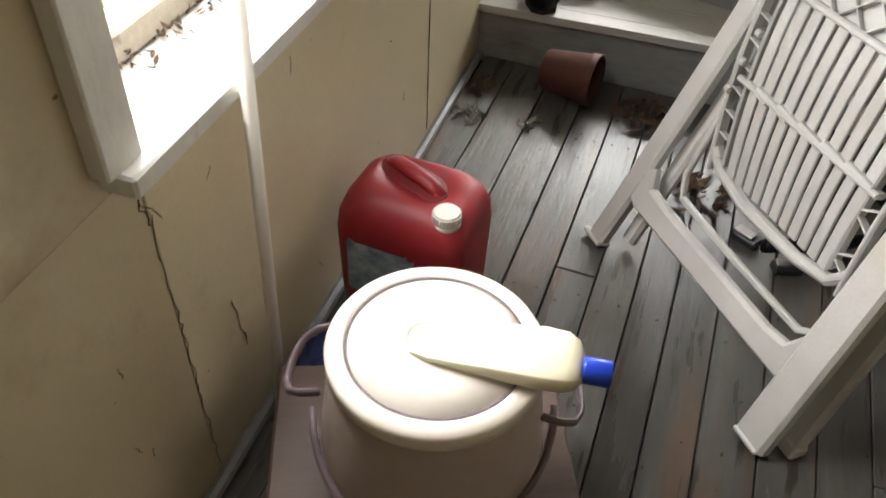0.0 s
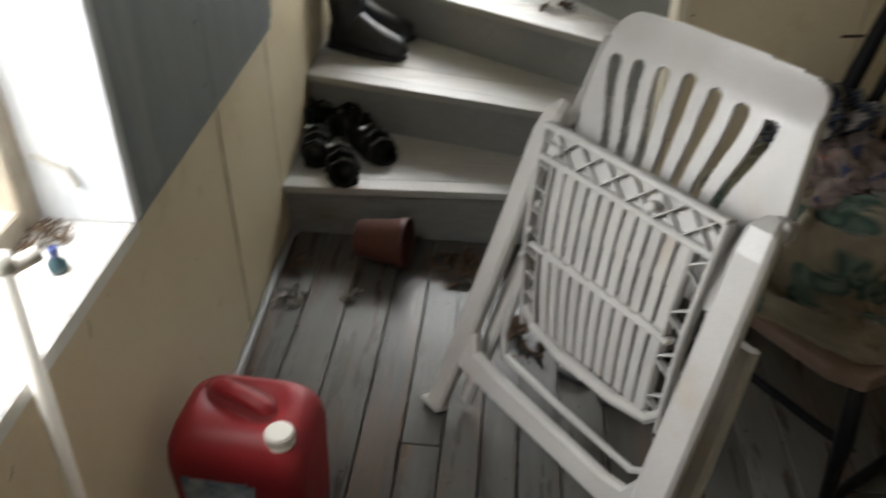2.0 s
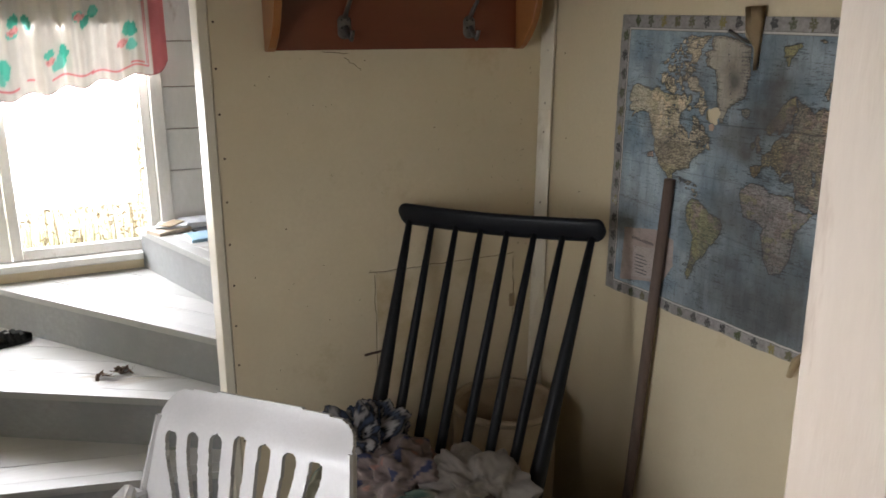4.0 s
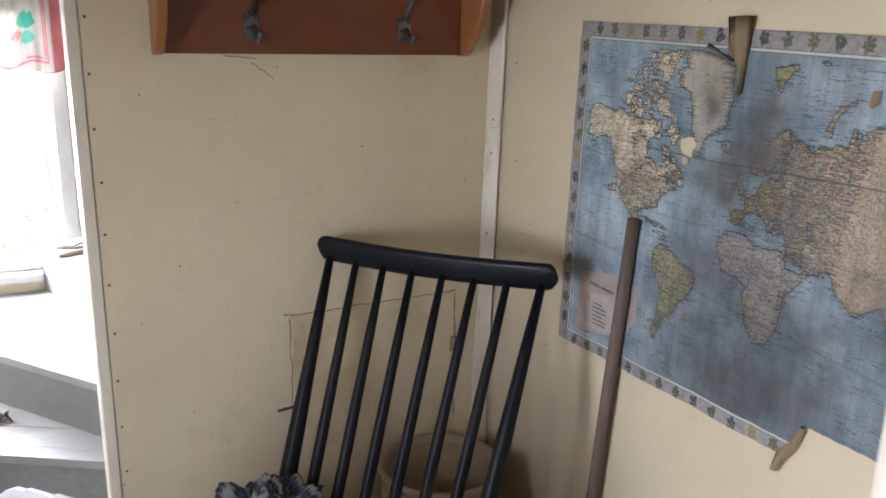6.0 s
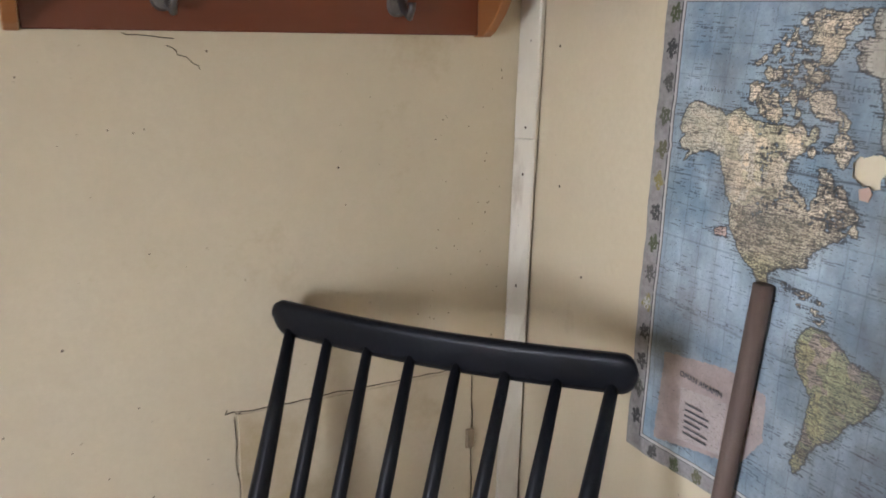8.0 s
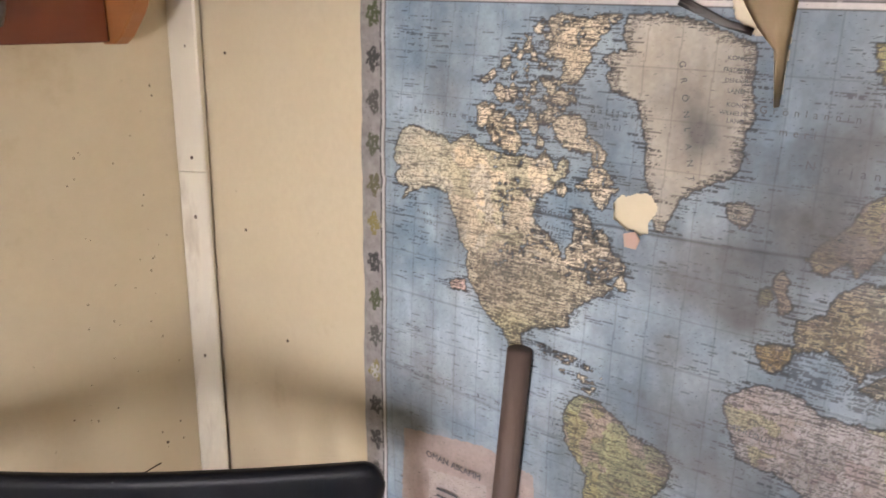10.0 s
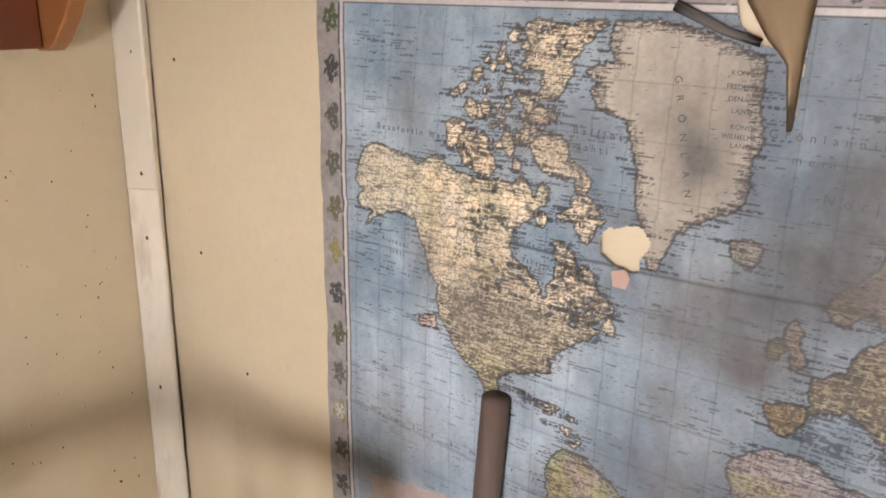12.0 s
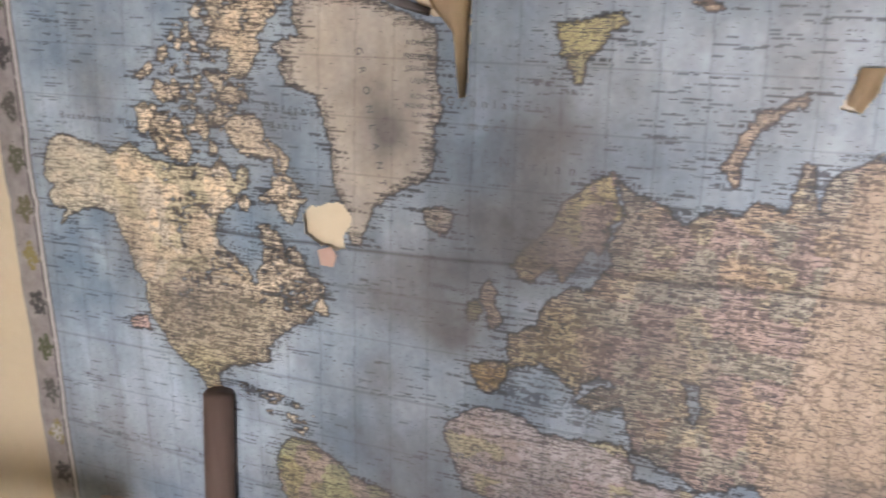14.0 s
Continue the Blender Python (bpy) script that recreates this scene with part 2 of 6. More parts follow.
# stair window wall
wall_north = struct("wall_north", pose(0, YW, 0), "stairwell wall with a cream dado and white horizontal boards")
X0, X1, S2, T2 = 0.0, 1.12, 0.79, 1.85
part("dado", box(-0.2, 0, -0.3, 2.5, 0.02, 0.76), M_PANEL, wall_north)
part("wall_core", box(-0.2, 0.02, -0.3, 2.5, 0.16, 0.76), M_CEIL, wall_north)
part("wall_core", box(-0.2, 0.02, T2 + 0.05, 2.5, 0.16, H + 0.1), M_CEIL, wall_north)
part("wall_core", box(-0.3, 0.0, 0.765, X0 - 0.05, 0.16, T2 + 0.045), M_CEIL, wall_north)
part("wall_core", box(X1 + 0.05, 0.02, 0.765, 2.5, 0.16, T2 + 0.045), M_CEIL, wall_north)
z = 0.765
for h in (0.375, 0.18, 0.18, 0.19, 0.2, 0.25, 0.3):
    part("wall_board", box(X1 + 0.055, 0.002, z, 2.45, 0.018, min(H, z + h - 0.004), bevel=0.002), M_WHITE, wall_north)
    z += h
part("wall_board", box(-0.2, 0.002, T2 + 0.06, X1 + 0.053, 0.018, H), M_WHITE, wall_north)

window_2 = struct("window_2", pose(0, YW, 0), "white wooden two-light stair window with peeling paint", "window")
part("window_sill", box(X0 - 0.06, -0.04, 0.765, 1.03, 0.14, 0.797, bevel=0.004), M_SILL, window_2)
part("window_sill", box(1.031, -0.01, 0.765, X1 + 0.05, 0.14, 0.797, bevel=0.004), M_SILL, window_2)
part("casing", box(X1, -0.012, 0.80, X1 + 0.055, 0.06, T2 + 0.06, bevel=0.003), M_WHITE, window_2)
part("casing", box(X0 - 0.05, -0.012, 0.80, X0 + 0.01, 0.06, T2 + 0.06, bevel=0.003), M_WHITE, window_2)
part("casing", box(X0 + 0.012, -0.012, T2, X1 - 0.002, 0.06, T2 + 0.055, bevel=0.003), M_WHITE, window_2)
for a, b in ((X0 + 0.012, 0.518), (0.522, X1 - 0.002)):
    part("window_frame", box(a, 0.02, 0.80, a + 0.04, 0.055, T2 - 0.002, bevel=0.003), M_WHITE, window_2)
    part("window_frame", box(b - 0.04, 0.02, 0.80, b, 0.055, T2 - 0.002, bevel=0.003), M_WHITE, window_2)
    part("window_frame", box(a + 0.041, 0.02, 0.80, b - 0.041, 0.055, 0.845, bevel=0.003), M_WHITE, window_2)
    part("window_frame", box(a + 0.041, 0.02, T2 - 0.045, b - 0.041, 0.055, T2 - 0.002, bevel=0.003), M_WHITE, window_2)
    p = part("pane", box(a + 0.041, 0.036, 0.846, b - 0.041, 0.04, T2 - 0.046), M_GLASS, window_2)
    p.visible_shadow = False

# partition with its end post, map wall, entry wall, back and ceiling
wall_partition = struct("wall_partition", pose(0, 0, 0), "cream-painted nailed board partition with a corner strip and cut hatch")
part("wall_board", box(1.135, 0, -0.05, XM, 0.02, H + 0.05), M_PANEL, wall_partition)
part("wall_core", box(1.14, 0.021, -0.05, XM, 0.06, H + 0.05), M_CEIL, wall_partition)
part("wall_board", box(1.14, 0.061, -0.05, XM, 0.08, H + 0.05), M_WHITE, wall_partition)
part("end_post", box(1.106, -0.002, -0.05, 1.1335, 0.115, H + 0.05, bevel=0.003), M_CREAM, wall_partition)

wall_east = struct("wall_east", pose(0, 0, 0), "cream-painted board wall behind the world map")
part("wall_board", box(XM, -3.2, -0.05, XM + 0.02, 0.1, H + 0.05), M_PANEL, wall_east)
part("wall_core", box(XM + 0.02, -3.2, -0.05, XM + 0.14, 1.6, H + 0.05), M_CEIL, wall_east)

corner_strip = struct("corner_strip", pose(XM, 0, 0), "cream-painted corner batten with nails and a butt joint", "trim")


def batten(z0, z1, tip=0.0):
    """A flat strip across the leaning corner, with its front edges eased."""
    bm = bmesh.new()
    rings = []
    n = 8
    for i in range(n + 1):
        z = z0 + (z1 - z0) * i / n
        lean = 0.045 * (1.45 - max(0.6, min(z, 1.9)))
        a, b = Vector((-0.023 - lean * 0.85, 0.0)), Vector((-0.004, -0.046 + lean * 1.05))
        d = (b - a).normalized()
        nrm = Vector((d.y, -d.x)) * (0.010 + tip)
        ring = [a, a + nrm * 0.8, a + nrm + d * 0.003, b + nrm - d * 0.003, b + nrm * 0.8, b]
        rings.append([bm.verts.new((p.x, p.y, z)) for p in ring])
    for r0, r1 in zip(rings, rings[1:]):
        for k in range(6):
            bm.faces.new((r0[k], r0[(k + 1) % 6], r1[(k + 1) % 6], r1[k]))
    bm.faces.new(rings[0][::-1])
    bm.faces.new(rings[-1])
    bmesh.ops.recalc_face_normals(bm, faces=bm.faces)
    return bm


part("batten", batten(0.0, 1.452), M_CREAM, corner_strip)
part("batten", batten(1.4535, H, 0.0012), M_CREAM, corner_strip)

wall_entry = struct("wall_entry", pose(0, 0, 0), "cream-painted wall beside the entry opening")
part("wall_board", box(1.485, -1.80, -0.05, XM, -1.74, H + 0.05), M_CREAM, wall_entry)
door_1 = struct("door_1", pose(1.42, -1.779, 0), "chipped cream-painted doorway casing", "door frame")
jamb_board = part("jamb", box(-0.02, -0.06, 0, 0.06, 0.055, H, bevel=0.004), M_JAMB, door_1, "worn pinkish cream casing board")

wall_south = struct("wall_south", pose(0, 0, 0), "plain cream-painted board wall")
part("wall_board", box(-0.2, -3.24, -0.05, 2.4, -3.2, H + 0.05), M_PANEL, wall_south)
ceiling = tagged(part("ceiling", box(-0.2, -3.3, H, 2.4, 1.65, H + 0.1), M_CEIL), "unseen plain board ceiling, dark to cut bounced light", "ceiling", kind="structure")

# winder stairs
stairs = struct("staircase", pose(0, 0, 0), "grey-painted wooden winder stairs with worn dusty treads", "stairs")
NOSE = [((-0.02, -0.035), (1.106, 0.012)), ((-0.02, 0.412), (1.106, 0.125)), ((-0.03, 1.005), (1.13, 0.245)), ((0.41, 1.427), (1.20, 0.27)), ((1.012, 1.427), (1.30, 0.30))]
RISE = 0.18


def shift(seg, d):
    (ax, ay), (bx, by) = seg
    n = Vector((-(by - ay), bx - ax)).normalized() * d
    return (ax + n.x, ay + n.y), (bx + n.x, by + n.y)


def clip(poly, px, py, nx, ny, d):
    """The part of a plan polygon on the far side of a line."""
    out = []
    for i, (x0, y0) in enumerate(poly):
        x1, y1 = poly[(i + 1) % len(poly)]
        s0, s1 = (x0 - px) * nx + (y0 - py) * ny - d, (x1 - px) * nx + (y1 - py) * ny - d
        if s0 >= 0:
            out.append((x0, y0))
        if (s0 >= 0) != (s1 >= 0):
            t = s0 / (s0 - s1)
            out.append((x0 + (x1 - x0) * t, y0 + (y1 - y0) * t))
    return out


def area(p):
    return abs(sum(p[i][0] * p[(i + 1) % len(p)][1] - p[(i + 1) % len(p)][0] * p[i][1] for i in range(len(p)))) / 2


TREADS = []
for i, seg in enumerate(NOSE):
    zt = RISE * (i + 1)
    a, b = shift(seg, 0.018)
    c, d = shift(seg, 0.04)
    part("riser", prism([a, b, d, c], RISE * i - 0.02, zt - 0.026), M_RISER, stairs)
    nxt = NOSE[i + 1] if i < 4 else ((2.19, 1.427), (2.19, 0.10))
    e, f = shift(nxt, 0.03)
    poly = [seg[0], seg[1], f, e]
    if i == 3:
        poly = [seg[0], seg[1], f, e]
    if i == 2:
        poly = [seg[0], seg[1], f, e, (-0.035, 1.427)]
    TREADS.append(poly)
    (ax, ay), (bx, by) = seg
    nrm = Vector((-(by - ay), bx - ax)).normalized()
    cuts = [-0.02, 0.062, 0.175, 0.29, 0.41, 0.54, 0.68, 2.0]
    for c0, c1 in zip(cuts, cuts[1:]):
        piece = clip(clip(poly, ax, ay, nrm.x, nrm.y, c0 + 0.001), ax, ay, -nrm.x, -nrm.y, -c1 + 0.001)
        if len(piece) > 2 and area(piece) > 4e-4:
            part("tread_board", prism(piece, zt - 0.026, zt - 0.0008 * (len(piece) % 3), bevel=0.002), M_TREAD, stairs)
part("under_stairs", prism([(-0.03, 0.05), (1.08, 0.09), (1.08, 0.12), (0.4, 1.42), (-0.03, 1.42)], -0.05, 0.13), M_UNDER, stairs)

# outside
M_GRASS = mat("meadow_grass", (0.42, 0.43, 0.28), (0.60, 0.57, 0.42), 0.9, 1.2, 0.5, grain=30, stain=(0.52, 0.45, 0.30), stain_scale=0.9, stain_cut=0.5)
ground = tagged(part("ground", box(-300, -300, -0.5, 300, 300, -0.3), M_GRASS), "overgrown meadow of dry and green grass", "ground", kind="structure")
# ---------- things: materials ----------
M_PLASTIC = mat("aged_white_plastic", (0.41, 0.40, 0.385), (0.51, 0.505, 0.495), 0.38, 4, 0.05, grain=150, stain=(0.42, 0.37, 0.30), stain_scale=5, stain_cut=0.62)
M_BLACKW = mat("black_lacquered_wood", (0.005, 0.006, 0.008), (0.010, 0.011, 0.014), 0.45, 10, 0.05, grain=90, spec=0.2, fleck=(0.18, 0.16, 0.14), fleck_cut=0.80, fleck_scale=60)
M_RED = mat("red_canister_plastic", (0.20, 0.008, 0.012), (0.29, 0.013, 0.019), 0.52, 3, 0.05, grain=130, stain=(0.16, 0.03, 0.03), stain_scale=4, stain_cut=0.62)
M_CAPW = mat("white_cap_plastic", (0.68, 0.66, 0.60), (0.78, 0.76, 0.72), 0.4, 6, 0.02)
M_LABEL = mat("torn_printed_label", (0.05, 0.12, 0.16), (0.55, 0.58, 0.60), 0.5, 22, 0.02, grain=40)
M_BUCKET = mat("beige_plastic", (0.40, 0.335, 0.315), (0.48, 0.41, 0.39), 0.35, 4, 0.03, stain=(0.36, 0.28, 0.22), stain_scale=5, stain_cut=0.68)
M_LID = mat("cream_plastic_lid", (0.76, 0.70, 0.62), (0.84, 0.79, 0.72), 0.35, 5, 0.03, stain=(0.48, 0.36, 0.26), stain_scale=6, stain_cut=0.68)
M_IVORY = mat("ivory_plastic", (0.72, 0.67, 0.48), (0.80, 0.76, 0.58), 0.32, 5, 0.02)
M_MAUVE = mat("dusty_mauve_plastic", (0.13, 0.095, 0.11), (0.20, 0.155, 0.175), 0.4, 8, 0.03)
M_BLUE = mat("blue_plastic", (0.012, 0.04, 0.42), (0.02, 0.07, 0.55), 0.3, 8, 0.02)
M_BROWNW = mat("dark_brown_wood", (0.075, 0.046, 0.036), (0.14, 0.09, 0.072), 0.5, 5, 0.2, stretch=(0.2, 1, 1), grain=60, stain=(0.06, 0.04, 0.03), stain_scale=5, stain_cut=0.6)
M_TERRA = mat("terracotta_plastic", (0.075, 0.024, 0.018), (0.115, 0.040, 0.030), 0.6, 9, 0.1, stain=(0.12, 0.05, 0.04), stain_scale=7, stain_cut=0.6)
M_PVC = mat("white_pvc", (0.66, 0.63, 0.58), (0.74, 0.71, 0.66), 0.4, 6, 0.02)
M_RUBBER = mat("black_rubber", (0.016, 0.018, 0.022), (0.03, 0.033, 0.04), 0.45, 12, 0.05, stain=(0.07, 0.065, 0.06), stain_scale=9, stain_cut=0.64)
M_CLOG = mat("dusty_black_shoe", (0.010, 0.011, 0.011), (0.032, 0.033, 0.031), 0.92, 22, 1.0, stain=(0.075, 0.072, 0.06), stain_scale=10, stain_cut=0.55, spec=0.15)
M_RAIL = mat("red_brown_varnished_wood", (0.12, 0.030, 0.012), (0.21, 0.060, 0.022), 0.35, 5, 0.05, stretch=(0.10, 1, 1), grain=40, stain=(0.08, 0.022, 0.01), stain_scale=4, stain_cut=0.6)
M_RAILEND = mat("orange_varnished_wood", (0.26, 0.10, 0.028), (0.36, 0.155, 0.05), 0.35, 6, 0.05, stretch=(1, 0.12, 1), grain=40, stain=(0.15, 0.06, 0.02), stain_scale=6, stain_cut=0.64)
M_IRON = mat("tarnished_metal", (0.12, 0.115, 0.11), (0.26, 0.25, 0.24), 0.38, 20, 0.1, metal=0.85)
M_STICK = mat("weathered_pole_wood", (0.085, 0.055, 0.042), (0.16, 0.115, 0.09), 0.7, 12, 0.25, stretch=(1, 1, 0.08), grain=70, stain=(0.05, 0.032, 0.025), stain_scale=9, stain_cut=0.58)
M_SHEET = mat("dingy_white_cloth", (0.22, 0.20, 0.18), (0.32, 0.29, 0.265), 0.9, 8, 0.2, grain=200, stain=(0.30, 0.26, 0.23), stain_scale=6, stain_cut=0.58)
M_STRIPE = mat("dark_striped_cloth", (0.015, 0.02, 0.028), (0.19, 0.18, 0.19), 0.9, 14, 0.2, stretch=(4, 0.6, 1), grain=180, stain=(0.05, 0.07, 0.11), stain_scale=12, stain_cut=0.55)
M_PINKC = mat("faded_patterned_cloth", (0.23, 0.18, 0.17), (0.36, 0.30, 0.28), 0.9, 10, 0.2, grain=160, stain=(0.06, 0.07, 0.12), stain_scale=16, stain_cut=0.60)
M_LEAFC = mat("leaf_print_cushion", (0.44, 0.39, 0.29), (0.54, 0.48, 0.37), 0.9, 5, 0.15, grain=180, stain=(0.07, 0.14, 0.11), stain_scale=9, stain_cut=0.575)
M_SEAT = mat("brown_seat_pad", (0.15, 0.10, 0.075), (0.22, 0.155, 0.115), 0.7, 8, 0.15, stain=(0.14, 0.09, 0.06), stain_scale=5, stain_cut=0.6)
M_SOLE = mat("brown_sole_leather", (0.05, 0.035, 0.028), (0.10, 0.07, 0.055), 0.5, 10, 0.1)
M_CARD = mat("beige_cardboard", (0.36, 0.29, 0.21), (0.46, 0.38, 0.29), 0.8, 6, 0.1)
M_BUFF = mat("buff_hessian", (0.28, 0.21, 0.13), (0.38, 0.30, 0.20), 0.85, 8, 0.2, grain=150, stain=(0.26, 0.19, 0.12), stain_scale=6, stain_cut=0.6)
M_BAG = mat("crumpled_plastic_bag", (0.62, 0.64, 0.62), (0.80, 0.81, 0.80), 0.3, 18, 0.5, stain=(0.34, 0.40, 0.36), stain_scale=12, stain_cut=0.6)
M_SKYB = mat("light_blue_plastic", (0.03, 0.22, 0.48), (0.05, 0.32, 0.60), 0.35, 8, 0.02)
M_LILAC = mat("lilac_plastic", (0.17, 0.20, 0.48), (0.24, 0.28, 0.58), 0.35, 8, 0.02)
M_NAVY = mat("navy_cover", (0.012, 0.025, 0.11), (0.02, 0.04, 0.16), 0.4, 8, 0.02)
M_TEAL = mat("dark_teal_glass", (0.02, 0.045, 0.055), (0.04, 0.075, 0.085), 0.2, 8, 0)
M_DRY = mat("dry_leaf_litter", (0.10, 0.06, 0.04), (0.25, 0.18, 0.12), 0.9, 20, 0.2)
M_FLUFF = mat("pale_dust_scrap", (0.34, 0.32, 0.28), (0.46, 0.44, 0.40), 0.9, 20, 0.2)
M_DARKMETAL = mat("dark_enamel_rim", (0.014, 0.014, 0.015), (0.03, 0.03, 0.03), 0.45, 10, 0.05)
M_TUBTOP = mat("grey_beige_lid", (0.24, 0.21, 0.18), (0.31, 0.28, 0.245), 0.55, 6, 0.05)
M_PAPER = mat("magazine_paper", (0.40, 0.42, 0.45), (0.60, 0.62, 0.65), 0.6, 12, 0.05, stain=(0.30, 0.16, 0.10), stain_scale=14, stain_cut=0.62)
M_PALEBLUE = mat("pale_blue_paper", (0.22, 0.36, 0.48), (0.32, 0.46, 0.56), 0.5, 8, 0.02)


def blob(rx, ry, rz, seed, rough=0.12, scale=3.0, sub=4, flat=0.0):
    """A soft lump with folds, resting on its own base plane."""
    bm = bmesh.new()
    bmesh.ops.create_icosphere(bm, subdivisions=sub, radius=1.0)
    o = Vector((seed * 7.3, seed * 3.1, seed * 1.7))
    for v in bm.verts:
        n = noise.fractal(v.co * scale + o, 0.9, 2.1, 4) * rough
        fold = math.sin(v.co.x * 9 + 4 * noise.noise(v.co * 2 + o)) * rough * 0.35
        c = v.co * (1 + n + fold)
        v.co = Vector((c.x * rx, c.y * ry, max(c.z, -0.55 + flat) * rz))
    return bm


def pillow(rx, ry, rz, seed, rough):
    """A squarish soft cushion with dents."""
    bm = bmesh.new()
    bmesh.ops.create_icosphere(bm, subdivisions=6, radius=1.0)
    o = Vector((seed * 7.3, seed * 3.1, seed * 1.7))
    for v in bm.verts:
        c = v.co
        x, y = math.copysign(abs(c.x) ** 0.62, c.x), math.copysign(abs(c.y) ** 0.62, c.y)
        edge = max(abs(x), abs(y))
        n = noise.fractal(c * 2.2 + o, 0.9, 2.1, 4) * rough
        crease = -0.5 * rough * abs(noise.noise(c * 3.1 + o))
        z = c.z * (1 + 3.2 * (n + crease)) + 0.35 * noise.noise(Vector((x * 1.2, y * 1.2, seed)))
        v.co = Vector((x * rx * (1 + 0.3 * n), y * ry * (1 + 0.3 * n), z * rz * (1.05 - 0.35 * edge ** 4)))
    return bm


def leafy(seed, ground):
    """Cloth colours: scattered green leaves with darker rims."""
    rg = random.Random(seed)
    spots = [(rg.uniform(-.26, .26), rg.uniform(-.22, .22), rg.uniform(0, 3.14), rg.uniform(.03, .052)) for _ in range(24)]

    def tone(c):
        k = 0.9 + 0.2 * noise.noise(c * 30)
        for x, y, a, r in spots:
            dx, dy = c.x - x, c.y - y
            p, q = dx * math.cos(a) + dy * math.sin(a), -dx * math.sin(a) + dy * math.cos(a)
            d = (p / r) ** 2 + (q / (r * 0.55)) ** 2 + 0.22 * noise.noise(c * 22)
            if d < 1:
                return (0.06 * k, 0.105 * k, 0.085 * k) if d > 0.5 or abs(q) < 0.003 else (0.14 * k, 0.20 * k, 0.165 * k)
        return tuple(g * k for g in ground)
    return tone


def stripy():
    def tone(c):
        s = math.sin((c.x * 0.8 + c.y * 0.6) * 210 + 3 * noise.noise(c * 9))
        return (0.30, 0.29, 0.29) if s > 0.45 else (0.014, 0.018, 0.026) if s > -0.5 else (0.05, 0.07, 0.12)
    return tone


def spotty():
    def tone(c):
        n = noise.noise(c * 26)
        return (0.04, 0.05, 0.11) if n > 0.34 else (0.30, 0.17, 0.14) if n < -0.42 else tuple(g * (0.9 + 0.3 * noise.noise(c * 60)) for g in (0.24, 0.19, 0.175))
    return tone


# ---------- folded plastic garden chair ----------
E1 = Vector((0.66, -0.752, 0)).normalized()
BK = Vector((-E1.y, E1.x, 0))
TH = radians(18.2)
UP = BK * math.sin(TH) + Vector((0, 0, 1)) * math.cos(TH)
DP = BK * math.cos(TH) - Vector((0, 0, 1)) * math.sin(TH)
CH = Matrix(((E1.x, DP.x, UP.x, 0.545), (E1.y, DP.y, UP.y, -0.735), (E1.z, DP.z, UP.z, 0.004), (0, 0, 0, 1)))
chair = thing("folding_garden_chair", CH, "white plastic folding garden chair with dirty slats, standing folded up", "chair")


def beam(name, pts, w, d, mat_, parent, label="", bev=0.008):
    """A rounded bar through points (a, depth, h), w wide across and d deep."""
    bm = bmesh.new()
    pts = [Vector(p) for p in pts]
    rings = []
    for i, p in enumerate(pts):
        t = (pts[min(i + 1, len(pts) - 1)] - pts[max(i - 1, 0)]).normalized()
        dep = Vector((0, 1, 0))
        side = t.cross(dep).normalized()
        dep = side.cross(t).normalized()
        ww = w[i] if isinstance(w, (list, tuple)) else w
        ring = []
        for sx, sy in ((1, .6), (.6, 1), (-.6, 1), (-1, .6), (-1, -.6), (-.6, -1), (.6, -1), (1, -.6)):
            kx = ww / 2 if abs(sx) == 1 else ww / 2 - bev
            ky = d / 2 if abs(sy) == 1 else d / 2 - bev
            ring.append(bm.verts.new(p + side * math.copysign(kx, sx) + dep * math.copysign(ky, sy)))
        rings.append(ring)
    for r0, r1 in zip(rings, rings[1:]):
        for k in range(8):
            bm.faces.new((r0[k], r0[(k + 1) % 8], r1[(k + 1) % 8], r1[k]))
    bm.faces.new(rings[0][::-1])
    bm.faces.new(rings[-1])
    bmesh.ops.recalc_face_normals(bm, faces=bm.faces)
    return part(name, bm, mat_, parent, label)


# front frame: two legs and the bar between them
beam("leg", [(0.005, 0, 0.006), (0.03, 0, 0.2), (0.062, 0, 0.5), (0.082, 0, 0.74), (0.088, 0.008, 0.785), (0.085, 0.03, 0.80)], [0.052, 0.056, 0.056, 0.052, 0.045, 0.03], 0.034, M_PLASTIC, chair)
beam("leg", [(0.608, 0, 0.006), (0.606, 0, 0.2), (0.603, 0, 0.5), (0.598, 0, 0.73), (0.596, 0.008, 0.77), (0.596, 0.03, 0.785)], [0.075, 0.074, 0.07, 0.066, 0.058, 0.04], 0.036, M_PLASTIC, chair)
beam("front_bar", [(0.035, 0.0, 0.215), (0.075, 0.0, 0.175), (0.16, 0.0, 0.172), (0.5, 0.0, 0.168), (0.56, 0.0, 0.172), (0.6, 0.0, 0.205)], [0.10, 0.072, 0.060, 0.060, 0.072, 0.10], 0.03, M_PLASTIC, chair)
# rear frame folded behind
beam("rear_leg", [(0.635, 0.065, 0.035), (0.63, 0.066, 0.3), (0.618, 0.066, 0.56)], 0.055, 0.03, M_PLASTIC, chair)
beam("rear_leg", [(0.045, 0.055, 0.035), (0.07, 0.056, 0.3), (0.10, 0.056, 0.56)], 0.04, 0.026, M_PLASTIC, chair)
beam("rear_bar", [(0.10, 0.05, 0.52), (0.10, 0.05, 0.26), (0.125, 0.05, 0.215), (0.3, 0.05, 0.208), (0.52, 0.05, 0.208), (0.565, 0.05, 0.24), (0.575, 0.05, 0.5)], 0.014, 0.014, M_PLASTIC, chair, bev=0.003)
for a, h in ((0.0, 0.008), (0.604, 0.008)):
    part("foot_pad", box(a - 0.034, -0.022, 0.0, a + 0.034, 0.02, 0.012, bevel=0.004), M_PLASTIC, chair)
